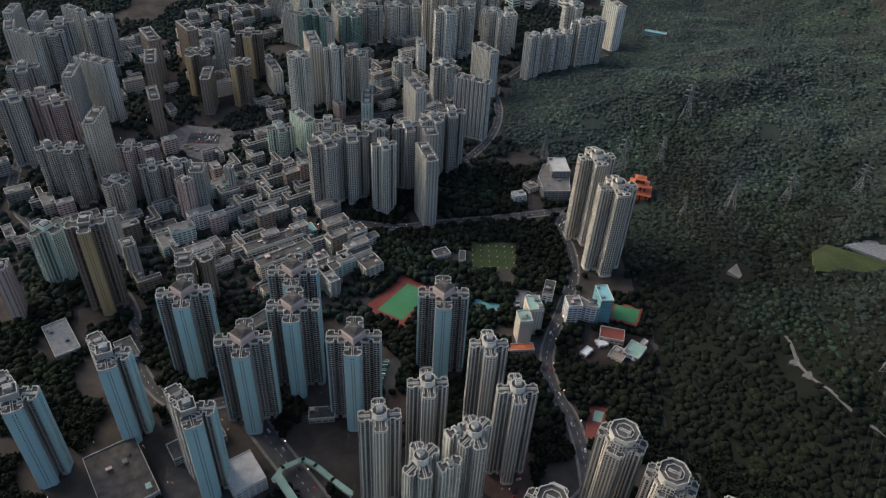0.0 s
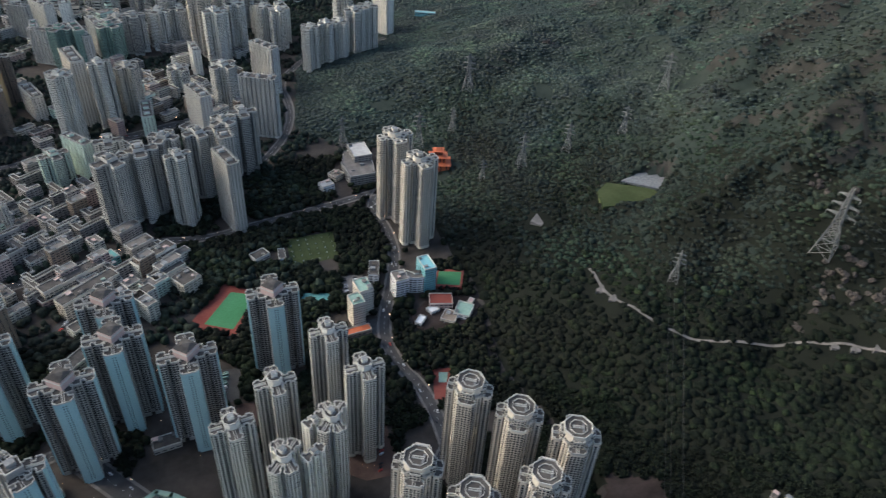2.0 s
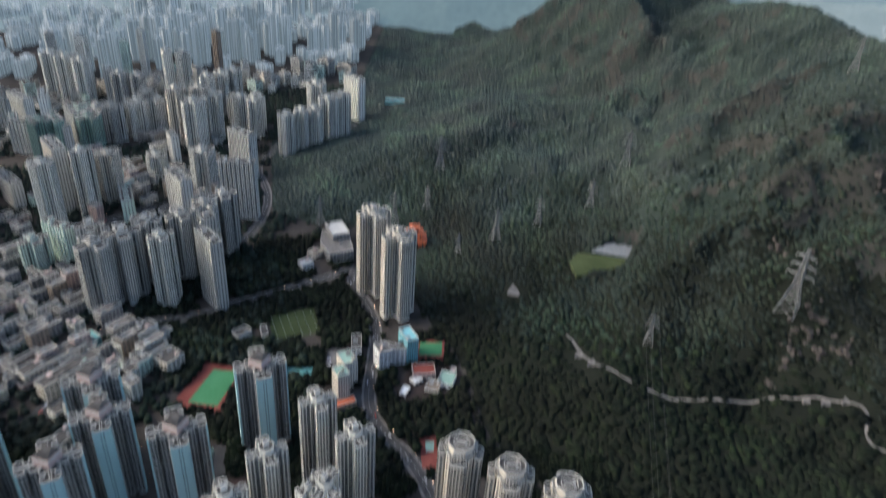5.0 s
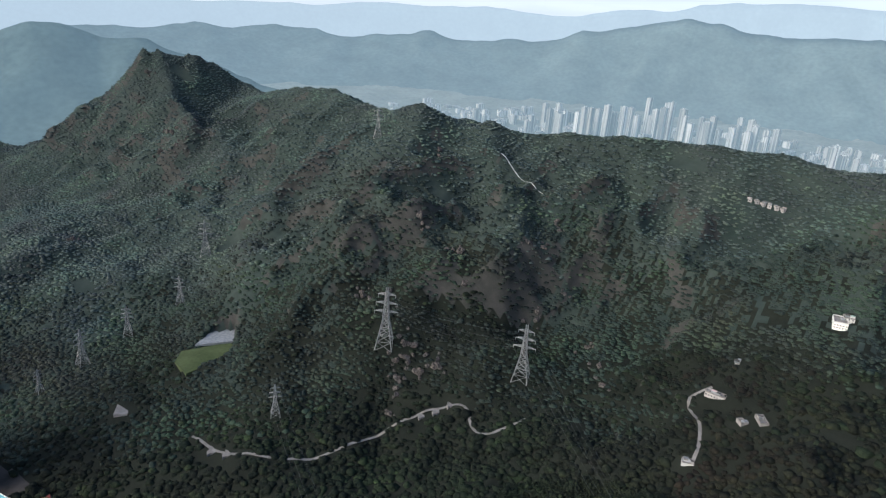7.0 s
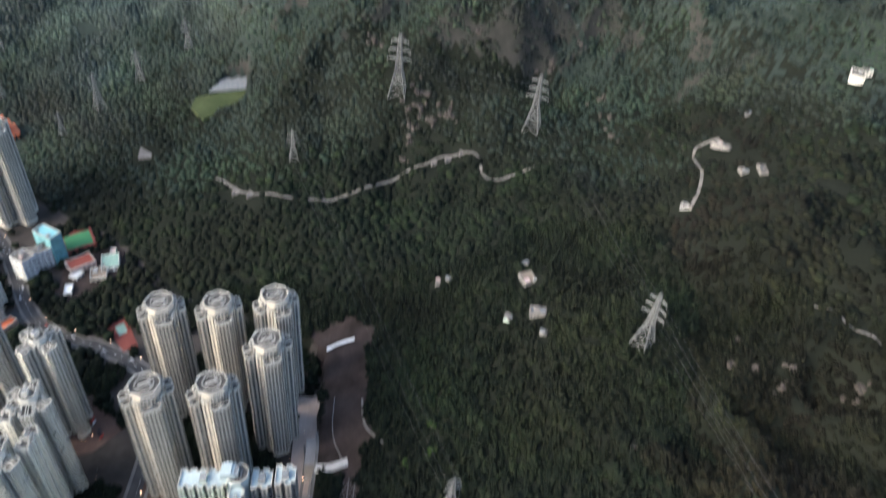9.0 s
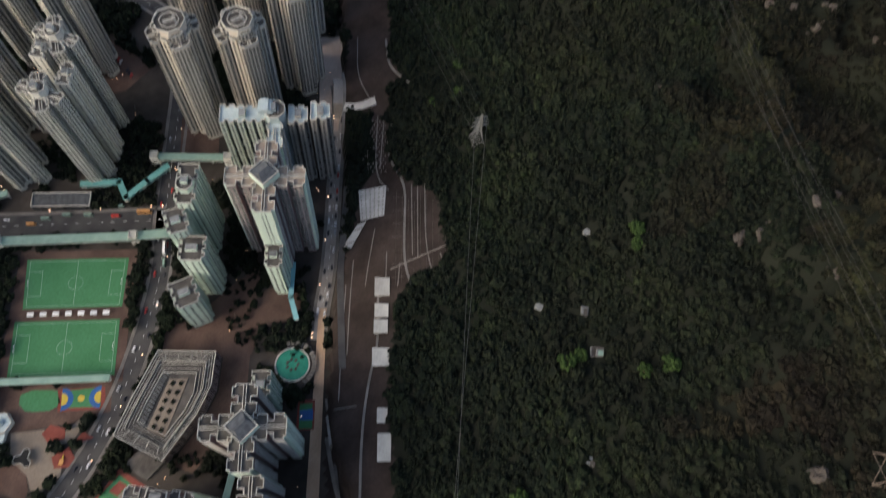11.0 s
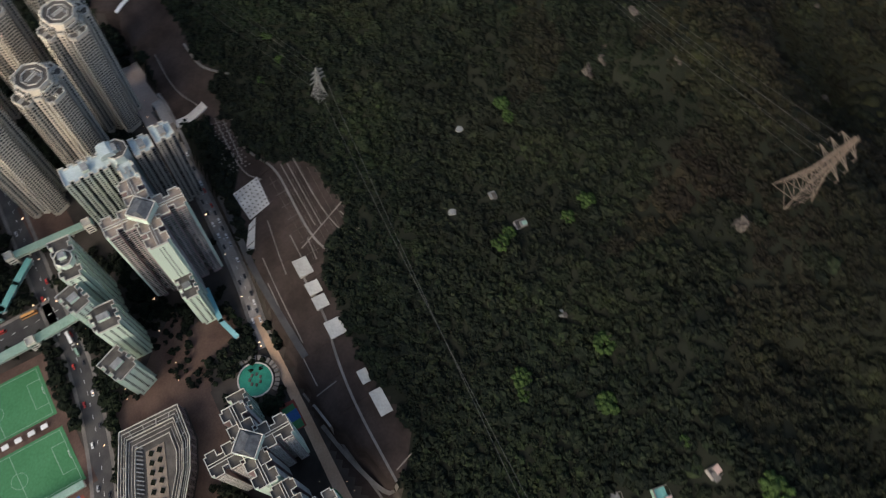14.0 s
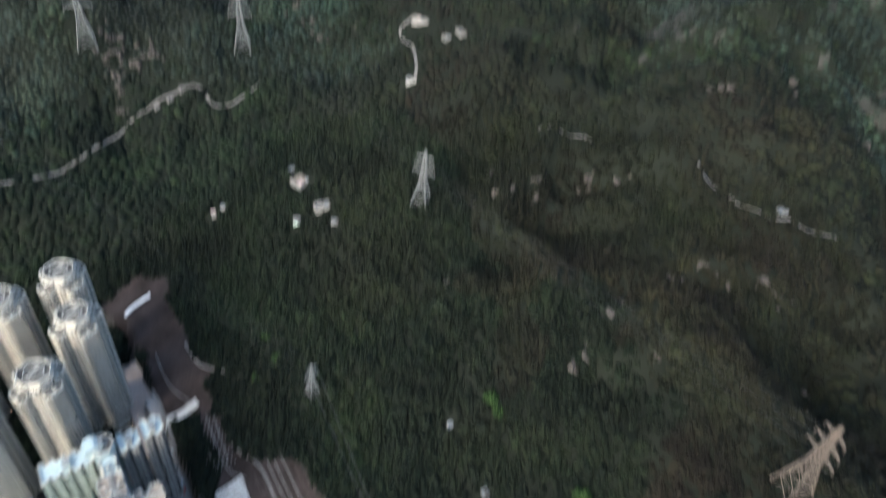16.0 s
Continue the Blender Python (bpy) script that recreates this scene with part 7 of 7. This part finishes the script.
CRAGS = ((874, 1290, 6), (827, 1193, 6), (848, 1183, 5), (834, 1256, 6), (781, 1250, 5), (717, 1065, 5), (533, 1074, 6), (701, 1238, 5), (672, 1039, 5), (777, 1109, 5), (919, 1432, 7), (969, 1485, 8),
         (567, 409, 5), (587, 413, 5), (571, 375, 6), (587, 363, 6), (538, 385, 5), (510, 371, 4), (696, 196, 5), (669, 179, 5), (797, 295, 4), (753, 313, 4), (864, 345, 4), (795, 358, 4), (732, 430, 4), (689, 394, 4), (612, 506, 4))
SLABS = ((401, -51, 4), (340, -59, 3), (368, -94, 4), (396, -140, 5), (386, -165, 4), (275, -170, 4), (261, -198, 4), (272, -218, 4), (257, -239, 4), (260, -263, 5), (242, -281, 4), (182, -207, 2.5), (179, -175, 2.5), (176, -198, 2), (264, -24, 2.5), (244, -40, 2.5), (234, -314, 3), (203, -303, 3), (440, -388, 5), (454, -254, 5), (497, -324, 5))
for i, (x, y, s) in enumerate(OUTCROPS + HIGH + CRAGS + SLABS):
    for k in range(4):
        d = 0 if k == 0 else s * 1.3
        boulder(x + rg.gauss(0, 1) * d, y + rg.gauss(0, 1) * d, s * (0.9 if k == 0 else rg.uniform(0.4, 0.75)), 100 + 4 * i + k, "weathered grey-brown granite outcrop in the scrub")


# ---- trees ----
def ball(sub):
    bm = bmesh.new()
    bmesh.ops.create_icosphere(bm, subdivisions=sub, radius=1)
    bmesh.ops.delete(bm, geom=[v for v in bm.verts if v.co.z < -0.62], context="VERTS")
    bm.verts.index_update()
    V = np.array([v.co[:] for v in bm.verts])
    F = np.array([[v.index for v in f.verts] for f in bm.faces])
    bm.free()
    return V, F


def clumps(name, X, Y, Z, R, template, mat, label, seed, tall=0.8, category="trees", parent=None, ragged=0.8):
    """Many ragged leaf clumps in one mesh."""
    V, F = template
    r = np.random.RandomState(seed)
    n, m = len(X), len(V)
    a = r.rand(n) * 2 * math.pi
    c, s = np.cos(a)[:, None], np.sin(a)[:, None]
    k = 1 + (r.rand(n, m) - 0.5) * ragged
    vx, vy, vz = V[:, 0] * k, V[:, 1] * k, V[:, 2] * k
    P = np.empty((n, m, 3))
    R = np.asarray(R)[:, None]
    P[..., 0] = (vx * c - vy * s) * R + np.asarray(X)[:, None]
    P[..., 1] = (vx * s + vy * c) * R + np.asarray(Y)[:, None]
    P[..., 2] = vz * R * (tall * (0.8 + 0.5 * r.rand(n)))[:, None] + np.asarray(Z)[:, None]
    faces = (F[None] + (np.arange(n) * m)[:, None, None]).reshape(-1, 3)
    me = bpy.data.meshes.new(name)
    me.vertices.add(n * m)
    me.vertices.foreach_set("co", P.ravel())
    me.loops.add(len(faces) * 3)
    me.loops.foreach_set("vertex_index", faces.ravel().astype(np.int32))
    me.polygons.add(len(faces))
    me.polygons.foreach_set("loop_start", np.arange(0, len(faces) * 3, 3, dtype=np.int32))
    me.polygons.foreach_set("use_smooth", np.full(len(faces), ragged < 1))
    me.update(calc_edges=True)
    me.materials.append(mat)
    ob = new(name, me)
    if parent is not None:
        ob.parent = parent
        return ob
    return tagged(ob, label, category, kind="stuff")


def free(X, Y, pad=0.0):
    """Where trees may stand: off the roads, the buildings and the bare places."""
    ok = np.ones(len(X), bool)
    for x, y, r in TREELESS:
        ok &= (X - x) ** 2 + (Y - y) ** 2 > (r + pad) ** 2
    for poly in CLEAR:
        ok &= ~inside(X, Y, poly)
    for pts, w in ROADS:
        d, _, _ = seg_dist(X, Y, pts)
        ok &= d > w + pad * 0.5
    return ok


def scatter(x0, x1, y0, y1, step, seed):
    r = np.random.RandomState(seed)
    X, Y = np.meshgrid(np.arange(x0, x1, step), np.arange(y0, y1, step))
    X, Y = X.ravel() + (r.rand(X.size) - 0.5) * step * 1.1, Y.ravel() + (r.rand(Y.size) - 0.5) * step * 1.1
    d, _, side = seg_dist(X, Y, EDGE)
    return X, Y, d * side, r


SMALL, COARSE = ball(2), ball(1)


def crowns(name, X, Y, Z, R, per, mat, label, seed):
    """Each tree is a dome of small ragged leaf clumps."""
    r = np.random.RandomState(seed)
    n = len(X)
    a = r.rand(n, per) * 2 * math.pi
    u = np.sqrt(r.rand(n, per)) * 0.95
    d = R[:, None] * u
    px, py = X[:, None] + d * np.cos(a), Y[:, None] + d * np.sin(a)
    pz = Z[:, None] + R[:, None] * (0.95 * np.sqrt(1 - u * u) - 0.25) * (0.8 + 0.4 * r.rand(n, 1)) + 0.3 * (r.rand(n, per) - 0.5)
    pr = R[:, None] * (0.15 + 0.24 * r.rand(n, per))
    px[:, 0], py[:, 0], pz[:, 0], pr[:, 0] = X, Y, Z - 0.1 * R, 0.86 * R
    return clumps(name, px.ravel(), py.ravel(), pz.ravel(), pr.ravel(), COARSE, mat, label, seed + 1, 0.75, ragged=1.15)


def close_wood(X, Y):
    return np.hypot(X - 70, Y - 40) + 60 * wave(X, Y, 70, 81) + 25 * wave(X, Y, 24, 82) < 405


def dry_slope(X, Y):
    """The brown scrub on the rocky southern flank."""
    return 0.45 * X - Y + 70 * wave(X, Y, 85, 83) + 40 * wave(X, Y, 30, 84) > 215


def on_bare(X, Y):
    hit = np.zeros(len(X), bool)
    for poly in BARE:
        hit |= inside(X + 14 * wave(X, Y, 22, 63), Y + 14 * wave(X, Y, 22, 64), poly)
    return hit


X, Y, s, r = scatter(-340, 500, -400, 500, 5.2, 1)
gap = wave(X, Y, 26, 51) * 0.6 + wave(X, Y, 11, 52) * 0.4
k = (s > 3.5) & close_wood(X, Y) & free(X, Y) & (gap > -0.93) & ~(on_bare(X, Y) & (r.rand(len(X)) < 0.1))
X, Y, r = X[k], Y[k], np.random.RandomState(2)
size = 2.9 + 4.2 * r.rand(len(X)) ** 2.8 + 0.8 * wave(X, Y, 34, 53)
dry = dry_slope(X, Y)
size = np.where(dry, 0.9 * size, size)
Zt = sheet_z(X, Y) - 0.2 + 2.4 * r.rand(len(X)) ** 2
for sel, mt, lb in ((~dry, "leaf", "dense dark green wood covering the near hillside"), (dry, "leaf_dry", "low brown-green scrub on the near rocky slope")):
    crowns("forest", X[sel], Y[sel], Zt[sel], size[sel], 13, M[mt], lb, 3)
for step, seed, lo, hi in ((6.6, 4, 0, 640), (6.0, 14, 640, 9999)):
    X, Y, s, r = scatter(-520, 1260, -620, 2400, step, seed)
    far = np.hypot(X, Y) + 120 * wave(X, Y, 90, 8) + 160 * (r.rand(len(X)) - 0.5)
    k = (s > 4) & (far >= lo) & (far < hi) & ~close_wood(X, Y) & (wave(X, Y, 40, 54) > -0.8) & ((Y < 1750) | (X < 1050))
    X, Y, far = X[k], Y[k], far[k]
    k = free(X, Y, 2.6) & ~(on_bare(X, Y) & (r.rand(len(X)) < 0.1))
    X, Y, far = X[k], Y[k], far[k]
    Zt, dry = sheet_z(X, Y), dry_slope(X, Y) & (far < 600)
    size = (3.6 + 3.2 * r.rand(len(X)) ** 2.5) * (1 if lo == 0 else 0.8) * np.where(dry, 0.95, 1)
    # leaf colour steps paler with distance, haze put into the colour
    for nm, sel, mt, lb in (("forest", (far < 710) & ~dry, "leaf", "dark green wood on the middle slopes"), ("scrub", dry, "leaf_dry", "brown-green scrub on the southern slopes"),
                            ("forest", (far >= 710) & (far < 980) , "leaf_mid_hazed", "green wood on the farther slopes, dulled by painted haze"), ("scrub", far >= 980, "leaf_far_hazed", "green scrub on the upper slopes, greyed by painted haze")):
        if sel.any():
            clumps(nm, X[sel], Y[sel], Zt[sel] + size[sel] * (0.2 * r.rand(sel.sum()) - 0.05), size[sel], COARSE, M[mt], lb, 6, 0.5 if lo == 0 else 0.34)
X, Y, s, r = scatter(-460, 300, 60, 900, 5.4, 7)
k = (s < -3) & free(X, Y, 0.8) & (wave(X, Y, 45, 57) > -0.6 + 0.3 * (np.abs(X - 20) < 190) * (Y < 420) + 0.5 * (X < -55) * (Y > 290) * (Y < 600)) & ~((X < -120) & (Y > 600))
X, Y, r = X[k], Y[k], np.random.RandomState(8)
size = 2.8 + 2.6 * r.rand(len(X))
sel = Y < 420
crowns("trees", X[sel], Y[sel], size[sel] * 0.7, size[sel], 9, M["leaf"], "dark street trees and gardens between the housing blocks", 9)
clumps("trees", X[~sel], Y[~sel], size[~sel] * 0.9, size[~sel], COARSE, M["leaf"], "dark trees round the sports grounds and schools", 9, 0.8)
X, Y, s, r = scatter(-140, 40, 80, 175, 6.0, 17)
k = (wave(X, Y, 17, 59) > 0.22) & (s < -8)
for x, y, rad in TREELESS:
    k &= (X - x) ** 2 + (Y - y) ** 2 > (rad * 0.85) ** 2
for pts, w in ROADS:
    k &= seg_dist(X, Y, pts)[0] > w
k &= (X + 84) ** 2 + (Y - 133) ** 2 > 34 ** 2
X, Y, r = X[k], Y[k], np.random.RandomState(18)
size = 1.6 + 1.5 * r.rand(len(X))
crowns("trees", X, Y, size * 0.9, size, 9, M["leaf"], "dark green planted trees in the brick lanes", 19)
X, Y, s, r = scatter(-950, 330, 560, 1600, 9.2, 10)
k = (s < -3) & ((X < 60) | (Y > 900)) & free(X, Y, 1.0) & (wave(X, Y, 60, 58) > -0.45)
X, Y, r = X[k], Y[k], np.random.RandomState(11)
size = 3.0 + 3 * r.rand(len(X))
# city trees share the haze-lightened middle leaf colour
clumps("trees", X, Y, size * 0.7, size, COARSE, M["leaf_mid_hazed"], "dark trees between the city buildings", 12, 0.9)


def tree(x, y, s, seed, mat="leaf_bright", label="bright green broad-crowned tree standing out of the dark wood"):
    t = new("tree")
    z = quick_z(x, y)
    t.matrix_world = pose(x, y, z)
    tagged(t, label, "tree", "bright trees")
    rr = random.Random(seed)
    bm = bmesh.new()
    n = 7
    last = None
    for z0, rad in ((-1, 0.5), (s * 0.5, 0.38), (s * 0.95, 0.2)):
        ring = [bm.verts.new((rad * math.cos(2 * math.pi * i / n), rad * math.sin(2 * math.pi * i / n), z0)) for i in range(n)]
        if last:
            for i in range(n):
                bm.faces.new((last[i], last[(i + 1) % n], ring[(i + 1) % n], ring[i]))
        last = ring
    for i in range(5):
        a = i * 1.3
        beam(bm, (0, 0, s * 0.5), (s * 0.55 * math.cos(a), s * 0.55 * math.sin(a), s * (0.85 + 0.1 * (i % 2))), 0.14)
    obj("trunk", bm, M["rust"], t)
    k = 46
    ang = np.array([rr.uniform(0, 6.283) for _ in range(k)])
    rad = np.array([s * 0.85 * math.sqrt(rr.random()) for _ in range(k)])
    zz = s * 0.95 + s * 0.28 * np.sqrt(np.maximum(0, 1 - (rad / s) ** 2)) + np.array([rr.uniform(-0.15, 0.15) * s for _ in range(k)])
    clumps("crown", rad * np.cos(ang), rad * np.sin(ang), zz, np.array([s * rr.uniform(0.13, 0.26) for _ in range(k)]), SMALL, M[mat], "", seed, 0.75, "trees", t)


for i, (x, y, s) in enumerate([(59, -79, 6.5), (68, -84, 5), (-6, -146, 8), (-28, -101, 7), (89, -130, 6.5), (78, -120, 5), (159, -68, 6), (150, -74, 5), (-42, -150, 8), (-82, -229, 9), (-38, -104, 5), (205, 105, 4.5), (190, 118, 4), (225, 120, 4.5), (-60, -190, 4)]):
    tree(x, y, s, i)
